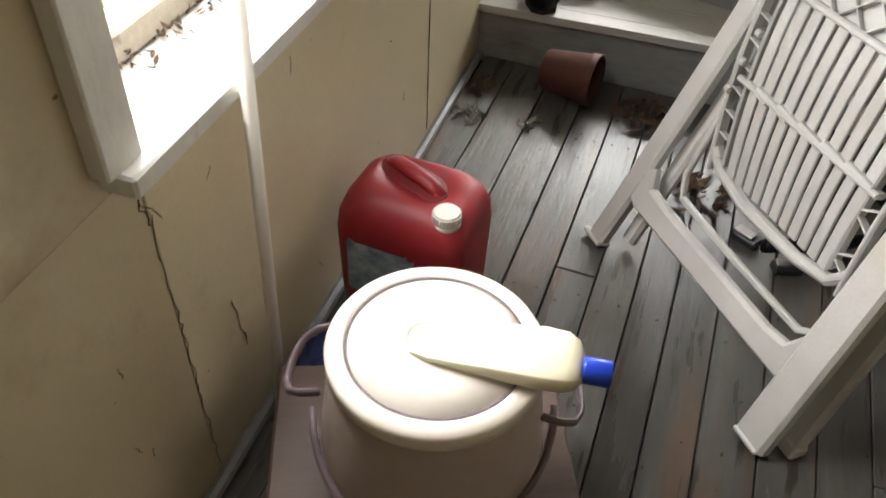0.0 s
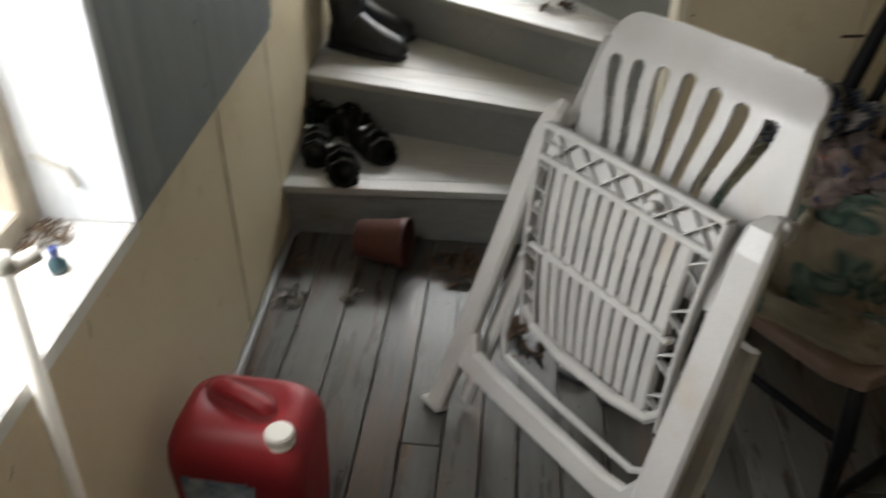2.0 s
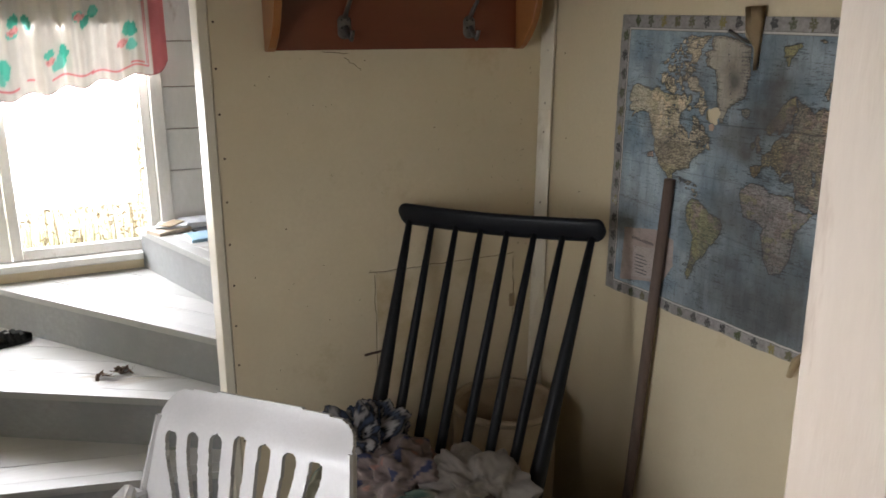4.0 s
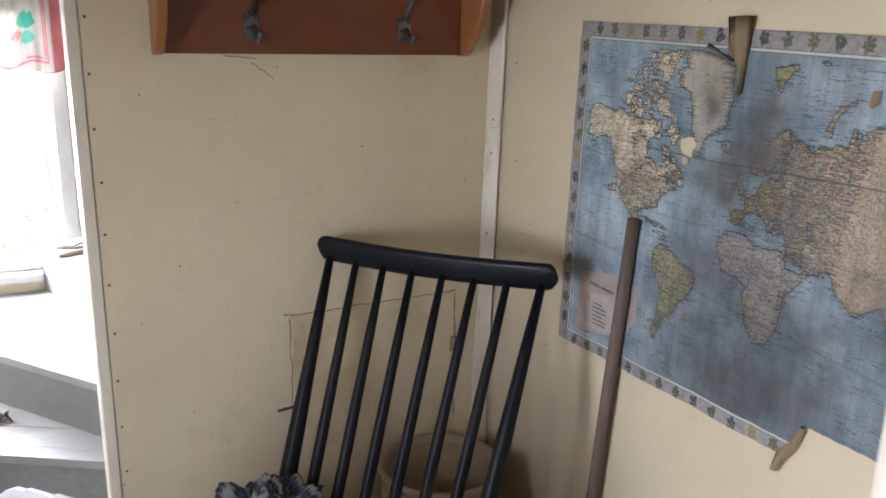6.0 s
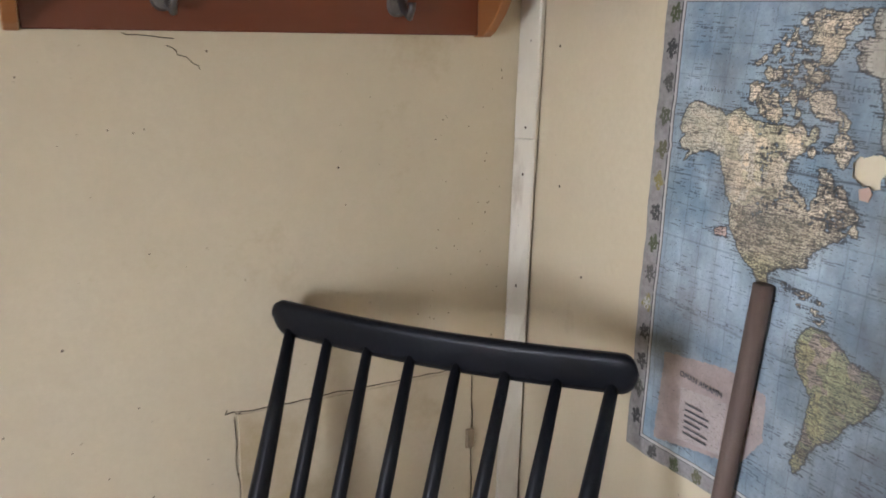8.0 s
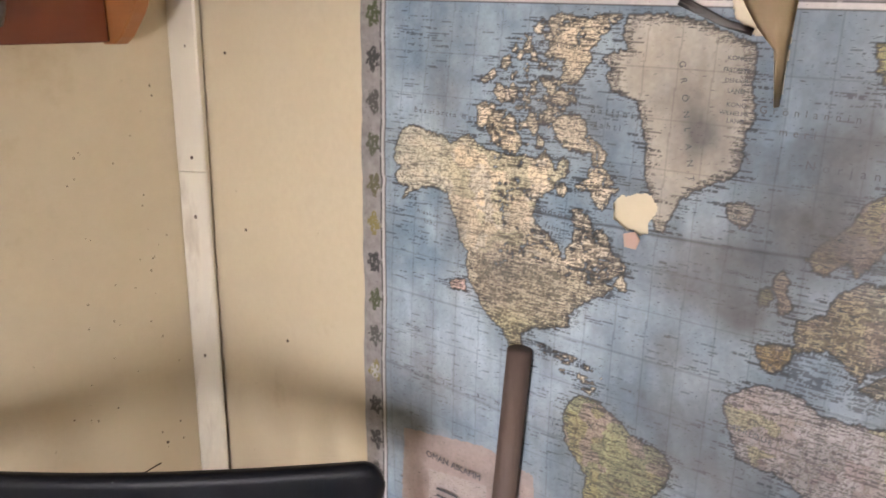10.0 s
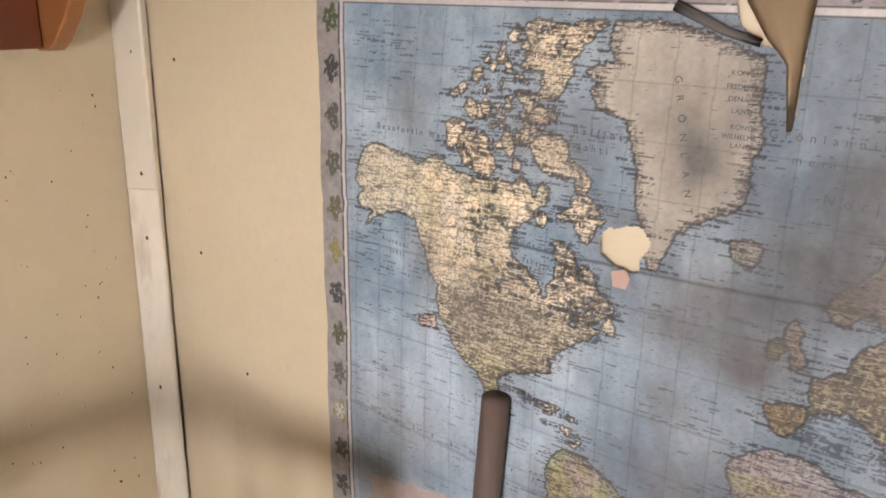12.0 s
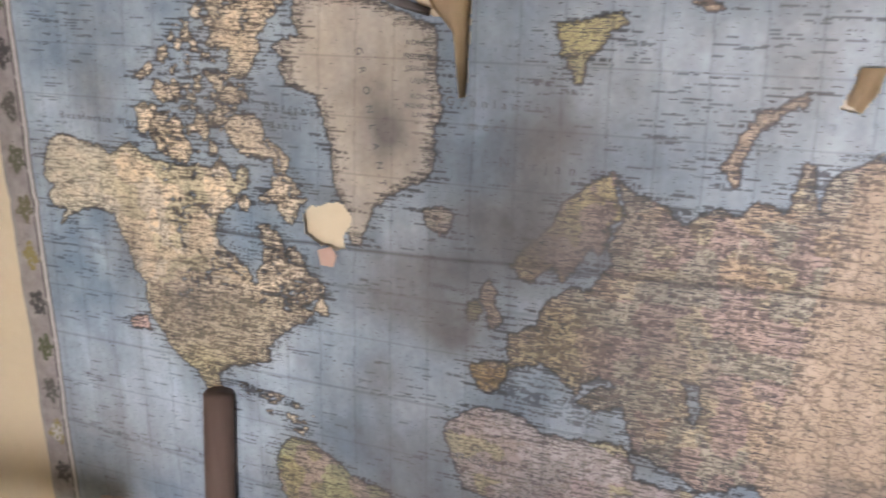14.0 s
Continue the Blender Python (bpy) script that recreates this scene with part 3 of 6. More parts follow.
part("rear_foot", box(0.61, 0.045, 0.008, 0.665, 0.085, 0.04, bevel=0.005), M_PLASTIC, chair)


def seat_depth(h):
    """The seat's curve: it swings back towards its lower edge."""
    s = (0.755 - h) / 0.47
    return -0.012 + 0.105 * s - 0.022 * math.sin(s * math.pi)


def seat_beam(name, a0, h0, a1, h1, w, d, n=6, off=0.0, bev=0.004):
    pts = []
    for i in range(n + 1):
        a, h = a0 + (a1 - a0) * i / n, h0 + (h1 - h0) * i / n
        pts.append((a, seat_depth(h) + off, h))
    return beam(name, pts, w, d, M_PLASTIC, chair, bev=bev)


L0, L1, R0, R1 = 0.098, 0.118, 0.545, 0.522
seat_beam("seat_rail", L0, 0.765, L1, 0.300, 0.012, 0.030)
seat_beam("seat_rail", R0, 0.765, R1, 0.300, 0.012, 0.030)
seat_beam("seat_rail", L0 + 0.042, 0.70, L1 + 0.038, 0.33, 0.008, 0.026)
seat_beam("seat_rail", R0 - 0.042, 0.70, R1 - 0.038, 0.33, 0.008, 0.026)
for i in range(9):                       # ladder ribs along both sides
    h = 0.735 - i * 0.05
    s = (0.765 - h) / 0.465
    a = L0 + (L1 - L0) * s
    b = R0 + (R1 - R0) * s
    seat_beam("rib", a + 0.006, h, a + 0.040, h - 0.006, 0.004, 0.02, n=1, bev=0.001)
    seat_beam("rib", b - 0.006, h, b - 0.040, h - (0.02 if i % 2 else -0.02), 0.004, 0.02, n=1, bev=0.001)
for h in (0.765, 0.700):
    seat_beam("seat_band", L0, h, R0, h, 0.014, 0.03, n=2)
part("seat_skin", box(L0 + 0.004, -0.004, 0.702, R0 - 0.004, 0.002, 0.762), M_PLASTIC, chair)
for i in range(6):                       # crossed ribs of the upper band
    a = L0 + 0.03 + i * 0.068
    seat_beam("cross_rib", a, 0.704, a + 0.06, 0.76, 0.0035, 0.012, n=1, off=-0.004, bev=0.001)
    seat_beam("cross_rib", a, 0.76, a + 0.06, 0.704, 0.0035, 0.012, n=1, off=-0.004, bev=0.001)
for a in (0.154, 0.40):
    part("bolt", lathe([(0, 0), (0.011, 0), (0.011, 0.014), (0.007, 0.018), (0, 0.018)], 12, Matrix.Translation((a, -0.018, 0.728)) @ Matrix.Rotation(radians(90), 4, "X")), M_PLASTIC, chair)
NS = 11
for i in range(NS):                      # slats in two rows
    f = (i + 0.5) / NS
    top = L0 + 0.046 + (R0 - L0 - 0.092) * f
    mid = L0 + 0.055 + (R0 - L0 - 0.108) * f
    low = L1 + 0.046 + (R1 - L1 - 0.09) * f
    seat_beam("slat", top, 0.700, mid, 0.505, 0.0245, 0.008, n=4, bev=0.002)
    seat_beam("slat", mid, 0.505, low, 0.315, 0.0235, 0.008, n=4, bev=0.002)
    seat_beam("mid_rail_link", mid - 0.018, 0.512, mid + 0.018, 0.508, 0.012 + 0.006 * (i % 2), 0.022, n=1, off=-0.006, bev=0.002)
seat_beam("mid_rail", L0 + 0.03, 0.51, R0 - 0.035, 0.505, 0.012, 0.03, n=4, off=-0.004)
beam("seat_front_edge", [(L1 - 0.004, seat_depth(0.34), 0.345), (L1 + 0.03, seat_depth(0.31), 0.31), (0.24, seat_depth(0.29), 0.285), (0.40, seat_depth(0.29), 0.285), (R1 - 0.03, seat_depth(0.31), 0.305), (R1 + 0.004, seat_depth(0.34), 0.345)], 0.022, 0.034, M_PLASTIC, chair)
for i in range(6):
    part("hinge_stud", lathe([(0, 0), (0.008, 0), (0.008, 0.012), (0, 0.014)], 10, Matrix.Translation(((0.098, 0.596)[i % 2] + 0.02 * (1 - 2 * (i % 2)), 0.0, 0.60 - 0.06 * (i // 2))) @ Matrix.Rotation(radians(90), 4, "Y")), M_PLASTIC, chair)

# backrest: a curved sheet with seven slots
NB, NH = 200, 120
bm = bmesh.new()
grid = {}


def back_cell(a, h):
    """True where the sheet is solid: rounded top corners, seven slots that fan out towards the top."""
    half = 0.232 + 0.022 * smoothstep(1.02, 0.74, h)
    x = a - 0.345
    if abs(x) > half:
        return False
    top = 1.028 - 0.012 * (x / half) ** 2
    if h > top:
        return False
    cx, cy = half - 0.045, top - 0.05
    if abs(x) > cx and h > cy and (abs(x) - cx) ** 2 / 0.045 ** 2 + (h - cy) ** 2 / 0.05 ** 2 > 1:
        return False
    for k in range(-3, 4):
        sx = -0.014 + k * 0.058 * (0.78 + 0.24 * smoothstep(0.74, 0.92, h))
        w = 0.0105 + 0.0045 * smoothstep(0.80, 0.92, h)
        ht = 0.952 - 0.006 * abs(k)
        if h > ht - 0.012:
            w *= math.sqrt(max(0, 1 - ((h - ht + 0.012) / 0.012) ** 2))
        if h < ht and abs(x - sx) < w and h > 0.6:
            return False
    return True


def back_vert(i, j, d):
    if (i, j, d) not in grid:
        a, h = 0.345 - 0.262 + 0.524 * i / NB, 0.58 + 0.455 * j / NH
        x = a - 0.345
        dep = 0.050 + 0.16 * x * x + 0.03 * smoothstep(0.93, 1.03, h) + d
        grid[(i, j, d)] = bm.verts.new((a, dep, h))
    return grid[(i, j, d)]


TK = 0.012
solid = {(i, j): back_cell(0.083 + 0.524 * (i + 0.5) / NB, 0.58 + 0.455 * (j + 0.5) / NH) for i in range(NB) for j in range(NH)}
for (i, j), ok in solid.items():
    if not ok:
        continue
    f = [(i, j), (i + 1, j), (i + 1, j + 1), (i, j + 1)]
    bm.faces.new([back_vert(*q, 0) for q in f])
    bm.faces.new([back_vert(*q, TK) for q in f[::-1]])
    for (di, dj), (p, q) in (((0, -1), (0, 1)), ((1, 0), (1, 2)), ((0, 1), (2, 3)), ((-1, 0), (3, 0))):
        if not solid.get((i + di, j + dj), False):
            bm.faces.new((back_vert(*f[q], 0), back_vert(*f[p], 0), back_vert(*f[p], TK), back_vert(*f[q], TK)))
bmesh.ops.smooth_vert(bm, verts=bm.verts, factor=0.35, use_axis_x=True, use_axis_y=False, use_axis_z=True)
bmesh.ops.smooth_vert(bm, verts=bm.verts, factor=0.35, use_axis_x=True, use_axis_y=False, use_axis_z=True)
part("backrest", bm, M_PLASTIC, chair, "dirty white slotted backrest", smooth=False)
beam("back_edge", [(0.345 - 0.250, 0.064, 0.60), (0.345 - 0.252, 0.064, 0.80), (0.345 - 0.234, 0.068, 0.96)], 0.012, 0.03, M_PLASTIC, chair)
beam("back_edge", [(0.345 + 0.250, 0.064, 0.60), (0.345 + 0.252, 0.064, 0.80), (0.345 + 0.234, 0.068, 0.96)], 0.012, 0.03, M_PLASTIC, chair)
for a in (0.088, 0.605):
    part("hinge_block", box(a - 0.02, 0.02, 0.765, a + 0.02, 0.06, 0.80, bevel=0.006), M_PLASTIC, chair)

for ob in list(chair.children):
    for v in ob.data.vertices:
        v.co.x -= 0.030 * v.co.z

# ---------- black spindle-back rocking chair ----------
F1 = Vector((0.62, -0.785, 0)).normalized()
FB = Vector((-F1.y, F1.x, 0))
RC = Matrix(((F1.x, FB.x, 0, 1.648), (F1.y, FB.y, 0, -0.047), (0, 0, 1, 0), (0, 0, 0, 1)))
rocker = thing("rocking_chair", RC, "black-lacquered spindle-back rocking chair with a brown seat, piled with cloth", "rocking chair")
RW = 0.63


def rk(u, back, z):
    return Vector((u, back, z))


rail = bmesh.new()
N_R = 60
for i in range(N_R + 1):
    s = 0.5 - 0.5 * math.cos(math.pi * i / N_R)
    bow = -0.018 * math.sin(math.pi * s)
    half = 0.032 * (math.sqrt(max(0.0, 1 - ((abs(s - 0.5) - 0.462) / 0.038) ** 2)) if abs(s - 0.5) > 0.462 else 1) + 0.0015
    for k in range(8):
        an = 2 * math.pi * (k + 0.5) / 8
        rail.verts.new((s * RW, bow + 0.011 * (0.45 + 0.55 * half / 0.0335) * math.copysign(abs(math.cos(an)) ** 0.6, math.cos(an)) - 0.006 * math.sin(an), 1.170 - 0.005 * math.sin(math.pi * s) + half * math.copysign(abs(math.sin(an)) ** 0.6, math.sin(an))))
rail.verts.ensure_lookup_table()
for i in range(N_R):
    for k in range(8):
        rail.faces.new((rail.verts[i * 8 + k], rail.verts[i * 8 + (k + 1) % 8], rail.verts[i * 8 + 8 + (k + 1) % 8], rail.verts[i * 8 + 8 + k]))
rail.faces.new([rail.verts[k] for k in range(8)][::-1])
rail.faces.new([rail.verts[N_R * 8 + k] for k in range(8)])
bmesh.ops.recalc_face_normals(rail, faces=rail.faces)
part("top_rail", rail, M_BLACKW, rocker, smooth=True)
for i in range(8):
    s = i / 7
    ut, ub = 0.035 + (RW - 0.07) * s, 0.075 + (RW - 0.16) * s
    bow = -0.018 * math.sin(math.pi * (ut / RW))
    top, bot = rk(ut, bow, 1.15), rk(ub, -0.395, 0.40)
    r = (0.010, 0.0145, 0.020, 0.024, 0.021) if i in (0, 7) else (0.0085, 0.0115, 0.0142, 0.014, 0.011)
    part("spindle", tube([top.lerp(bot, q) for q in (0, 0.2, 0.5, 0.8, 1.0)], r, 10), M_BLACKW, rocker, smooth=True)
seatb = prism([(0.05, -0.40), (0.03, -0.60), (0.05, -0.79), (0.12, -0.82), (0.51, -0.82), (0.57, -0.79), (0.60, -0.60), (0.58, -0.40)][::1], 0.375, 0.412, bevel=0.012)
bmesh.ops.recalc_face_normals(seatb, faces=seatb.faces)
part("seat", seatb, M_SEAT, rocker, "brown worn seat")
for u, bk in ((0.10, -0.74), (0.53, -0.74), (0.12, -0.46), (0.51, -0.46)):
    sp = 0.04 if u > 0.3 else -0.04
    part("leg", tube([rk(u, bk, 0.385), rk(u + sp * 0.6, bk - 0.01, 0.22), rk(u + sp, bk - 0.02 + (0.06 if bk > -0.5 else 0), 0.05)], (0.015, 0.020, 0.014), 10), M_BLACKW, rocker, smooth=True)
for u in (0.06, 0.57):
    part("runner", tube([rk(u, -0.98, 0.085), rk(u, -0.80, 0.035), rk(u, -0.58, 0.020), rk(u, -0.36, 0.032), rk(u, -0.12, 0.10)], [(0.014, 0.020)] * 5, 8), M_BLACKW, rocker, smooth=True)
part("stretcher", tube([rk(0.08, -0.75, 0.2), rk(0.55, -0.75, 0.2)], 0.011, 8), M_BLACKW, rocker, smooth=True)

# the cloth pile on the seat
def on_seat(u, back, z, rz=0, rx=0, ry=0):
    return RC @ pose(u, back, z, rx, ry, rz)


def soft(name, m, bm, material, label, category):
    if callable(material):
        tones = [material(v.co) for v in bm.verts]
        ob = part(name, bm, M_CLOTHPRINT, None, label, smooth=True)
        ob.data.color_attributes.new("print", "FLOAT_COLOR", "POINT").data.foreach_set("color", [k for t in tones for k in (*t, 1.0)])
    else:
        ob = part(name, bm, material, None, label, smooth=True)
    ob.matrix_basis = m
    return tagged(ob, label, category)


M_CLOTHPRINT = bpy.data.materials.new("printed_cotton")
M_CLOTHPRINT.use_nodes = True
cpn = M_CLOTHPRINT.node_tree
cpa = cpn.nodes.new("ShaderNodeAttribute")
cpa.attribute_name = "print"
cpn.links.new(cpa.outputs["Color"], cpn.nodes["Principled BSDF"].inputs["Base Color"])
cpn.nodes["Principled BSDF"].inputs["Roughness"].default_value = 0.92
cpw = cpn.nodes.new("ShaderNodeTexNoise")
cpw.inputs["Scale"].default_value = 220
cpb = cpn.nodes.new("ShaderNodeBump")
cpb.inputs["Strength"].default_value, cpb.inputs["Distance"].default_value = 0.3, 0.002
cpn.links.new(cpw.outputs["Fac"], cpb.inputs["Height"])
cpn.links.new(cpb.outputs[0], cpn.nodes["Principled BSDF"].inputs["Normal"])


soft("cushion", on_seat(0.37, -0.64, 0.475, 12, 26, 5), pillow(0.215, 0.175, 0.085, 3, 0.26), leafy(7, (0.27, 0.235, 0.175)), "cream cushion with a green leaf print on the rocking chair", "cushion")
soft("cushion", on_seat(0.14, -0.52, 0.475, -20, 10, 6), pillow(0.18, 0.16, 0.08, 9, 0.16), leafy(8, (0.20, 0.19, 0.13)), "crumpled cream and green leaf-print cushion under other cloths", "cushion")
soft("striped_cloth", on_seat(0.07, -0.37, 0.60, 40, -30, 0), blob(0.13, 0.12, 0.095, 5, 0.40, 2.2, 6), stripy(), "crumpled dark striped cloth on the pile", "cloth")
soft("patterned_cloth", on_seat(0.23, -0.44, 0.565, 10, -8, 0), blob(0.16, 0.13, 0.08, 11, 0.34, 2.0, 6), spotty(), "crumpled faded patterned cloth with dark blue spots", "cloth")
soft("white_cloth", on_seat(0.45, -0.41, 0.565, -24, -14, 6), blob(0.17, 0.13, 0.085, 21, 0.34, 1.6, 6), M_SHEET, "bunched dingy white sheet over the chair back", "cloth")
soft("white_cloth", on_seat(0.635, -0.53, 0.43, 0, 0, 74), blob(0.14, 0.085, 0.035, 17, 0.28, 1.5, 6), M_SHEET, "corner of a dingy white sheet hanging off the seat", "cloth")
sandal = thing("sandal", on_seat(0.545, -0.53, 0.575, -24, 20, 6), "brown worn sandal lying on the cloth pile", "shoe")
solb = bmesh.new()
prof = [(-0.135, 0.022), (-0.12, 0.033), (-0.06, 0.034), (0.0, 0.031), (0.06, 0.040), (0.11, 0.040), (0.14, 0.024)]
out = [(x, w) for x, w in prof] + [(x, -w) for x, w in prof[::-1]]
solb = prism([(x, y) for x, y in out][::-1], 0, 0.022, bevel=0.004)
bmesh.ops.recalc_face_normals(solb, faces=solb.faces)
part("sole", solb, M_SOLE, sandal)
part("strap", tube([(0.05, 0.042, 0.0), (0.05, 0.04, 0.045), (0.05, 0.0, 0.065), (0.05, -0.04, 0.045), (0.05, -0.042, 0.0)], [(0.018, 0.004)] * 5, 8), M_SOLE, sandal)
card = tagged(part("cardboard_piece", box(-0.10, -0.07, 0, 0.10, 0.07, 0.006, bevel=0.001), M_CARD), "beige cardboard piece among the cloths", "cardboard")
card.matrix_basis = on_seat(0.42, -0.56, 0.555, -30, 14, 5)

# ---------- red canister ----------
can = thing("jerry_can", pose(0.214, -1.095, 0, 0, 0, -3), "dusty red plastic canister with a white cap and torn label", "canister")
def rounded_rect(w, d, r, n=6):
    pts = []
    for cx, cy, a0 in ((w - r, d - r, 0), (-(w - r), d - r, 90), (-(w - r), -(d - r), 180), (w - r, -(d - r), 270)):
        for i in range(n + 1):
            a = radians(a0 + 90 * i / n)
            pts.append((cx + r * math.cos(a), cy + r * math.sin(a)))
    return pts


def loft(sections, caps=True):
    bm = bmesh.new()
    rings = [[bm.verts.new(p) for p in s] for s in sections]
    n = len(rings[0])
    for a, b in zip(rings, rings[1:]):
        for k in range(n):
            bm.faces.new((a[k], a[(k + 1) % n], b[(k + 1) % n], b[k]))
    if caps:
        bm.faces.new(rings[0][::-1])
        bm.faces.new(rings[-1])
    return bm


secs = []
for z, w, d, r, dy in ((0.0, 0.118, 0.085, 0.03, 0), (0.012, 0.13, 0.095, 0.035, 0), (0.10, 0.133, 0.098, 0.035, 0), (0.25, 0.135, 0.102, 0.035, 0), (0.285, 0.132, 0.100, 0.04, 0.0), (0.312, 0.124, 0.092, 0.05, 0.003), (0.328, 0.110, 0.078, 0.055, 0.007), (0.334, 0.096, 0.062, 0.05, 0.01)):
    secs.append([(x, y + dy, z) for x, y in rounded_rect(w, d, min(r, d - 0.002), 7)])
for z, w, d in ((0.333, 0.080, 0.034), (0.326, 0.074, 0.030), (0.296, 0.064, 0.024)):
    secs.append([(x - 0.012, y - 0.30 * x + 0.020, z) for x, y in rounded_rect(w, d, d - 0.001, 7)])
body = part("body", loft(secs), M_RED, can, smooth=True)
part("grip", tube([(-0.085, 0.055, 0.322), (-0.06, 0.045, 0.338), (-0.02, 0.026, 0.343), (0.03, 0.004, 0.341), (0.062, -0.010, 0.322)], [(0.017, 0.012)] * 5, 12), M_RED, can, smooth=True)
# darker red plate paints the shade of the grip's hollow
M_REDDARK = mat("red_plastic_recess_shade", (0.12, 0.006, 0.008), (0.17, 0.01, 0.012), 0.5, 4, 0.03)
part("grip_recess", loft([[(x * 1.0 - 0.012, y - 0.36 * x + 0.018, 0.3345) for x, y in rounded_rect(0.078, 0.036, 0.034, 6)], [(x * 0.94 - 0.012, y * 0.94 - 0.34 * x + 0.018, 0.3352) for x, y in rounded_rect(0.078, 0.036, 0.034, 6)]]), M_REDDARK, can)
cap = part("cap", lathe([(0, 0.30), (0.027, 0.30), (0.028, 0.318), (0.025, 0.320), (0.0255, 0.324), (0.026, 0.338), (0.024, 0.343), (0, 0.344)], 28, Matrix.Translation((0.088, -0.056, 0))), M_CAPW, can, "white ribbed screw cap")
for i in range(28):
    a = 2 * math.pi * i / 28
    part("cap_rib", box(-0.001, -0.0015, 0.323, 0.0015, 0.0015, 0.339, m=Matrix.Translation((0.088 + 0.026 * math.cos(a), -0.056 + 0.026 * math.sin(a), 0)) @ Matrix.Rotation(a, 4, "Z")), M_CAPW, cap)
part("label", loft([[(x * 0.9 - 0.035 + (0.012 if k % 5 == 0 else 0), -0.1032, 0.17 + y * 1.1 + (0.008 if k % 3 == 0 else 0)) for k, (x, y) in enumerate(rounded_rect(0.075, 0.06, 0.01, 4))], [(x * 0.9 - 0.035, -0.1036, 0.17 + y * 1.1) for x, y in rounded_rect(0.073, 0.058, 0.01, 4)]]), M_LABEL, can, "torn blue and white label")

# ---------- stool and lidded bucket ----------
stool = thing("low_stool", pose(0.40, -1.54, 0, 0, 0, 24), "low dark brown wooden stool under the bucket", "stool")
part("top", box(-0.235, -0.15, 0.185, 0.235, 0.15, 0.212, bevel=0.005), M_BROWNW, stool)
for x in (-0.19, 0.17):
    for y in (-0.11, 0.11):
        part("leg", box(x, y - 0.02, 0, x + 0.035, y + 0.02, 0.185, bevel=0.003), M_BROWNW, stool)
for y in (-0.125, 0.112):
    part("apron", box(-0.155, y, 0.13, 0.17, y + 0.013, 0.184, bevel=0.002), M_BROWNW, stool)

BX, BY, BZ = 0.433, -1.585, 0.212
bucket = thing("lidded_bucket", pose(BX, BY, BZ), "beige plastic bucket with a cream lid and mauve bail handle", "bucket")
part("body", lathe([(0, 0.004), (0.150, 0.004), (0.155, 0.012), (0.158, 0.05), (0.160, 0.10), (0.156, 0.15), (0.148, 0.21), (0.141, 0.25), (0.139, 0.268), (0.132, 0.268), (0.134, 0.25), (0.14, 0.2), (0, 0.19)], 64), M_BUCKET, bucket, smooth=True)
lid = part("lid", lathe([(0.139, 0.264), (0.1455, 0.266), (0.1455, 0.284), (0.142, 0.290), (0.128, 0.292), (0.1205, 0.2915), (0.1195, 0.272), (0.1165, 0.272), (0.1155, 0.2905), (0.06, 0.293), (0, 0.294)], 72), M_LID, bucket, "cream lid with a groove", smooth=True)
spt = bmesh.new()
secs = []
for s, w, h in ((-0.030, 0.010, 0.002), (-0.024, 0.022, 0.004), (0.0, 0.031, 0.010), (0.05, 0.036, 0.018), (0.10, 0.040, 0.026), (0.145, 0.043, 0.031), (0.172, 0.041, 0.031), (0.187, 0.034, 0.026), (0.196, 0.020, 0.014)):
    secs.append([(s, y, 0.296 + (h if zz > 0 else 0.0) * (1 - 0.18 * (abs(y) / w) ** 4)) for y, zz in [(w * math.cos(radians(a)), math.sin(radians(a))) for a in range(0, 360, 15)]])
DIRS = Matrix.Translation((-0.005, -0.006, 0)) @ Matrix.Rotation(radians(8), 4, "Z")
ind = loft(secs)
ind.transform(DIRS)
bmesh.ops.recalc_face_normals(ind, faces=ind.faces)
part("spout_cover", ind, M_IVORY, lid, "ivory spout cover across the lid", smooth=True)
part("blue_cap", lathe([(0, 0), (0.0165, 0), (0.0175, 0.004), (0.0175, 0.034), (0.016, 0.037), (0, 0.037)], 24, DIRS @ Matrix.Translation((0.194, -0.004, 0.306)) @ Matrix.Rotation(radians(90), 4, "Y")), M_BLUE, lid, "bright blue cap", smooth=True)
# dark mauve ring puts the groove's shade on the lid
part("lid_groove", lathe([(0.1162, 0.2908), (0.1164, 0.2922), (0.1194, 0.2924), (0.1198, 0.2908)], 72), M_MAUVE, lid, "dark ring painted as the shade in the lid groove")
part("lid_ring", lathe([(0.028, 0.2945), (0.031, 0.2965), (0.034, 0.2945)], 40, Matrix.Translation((-0.01, 0.0, 0))), M_LID, lid)
for sgn in (-1, 1):
    ear = tube([(sgn * 0.146, -0.058, 0.238), (sgn * 0.172, -0.056, 0.228), (sgn * 0.190, -0.046, 0.217), (sgn * 0.199, -0.024, 0.208), (sgn * 0.201, 0.0, 0.205), (sgn * 0.199, 0.024, 0.208), (sgn * 0.190, 0.046, 0.217), (sgn * 0.172, 0.056, 0.228), (sgn * 0.146, 0.058, 0.238)], [(0.0045, 0.007)] * 9, 8)
    ear.transform(Matrix.Rotation(radians(14), 4, "Z"))
    part("ear_handle", ear, M_MAUVE, bucket, "mauve side handle", smooth=True)
bail = tube([(0.17 * math.cos(radians(a)), 0.17 * math.sin(radians(a)) , 0.165 - 0.085 * math.sin(radians(a - 180))) for a in range(188, 366, 11)], 0.0055, 8)
bail.transform(Matrix.Rotation(radians(14), 4, "Z"))
part("bail_handle", bail, M_MAUVE, bucket, "mauve wire bail", smooth=True)

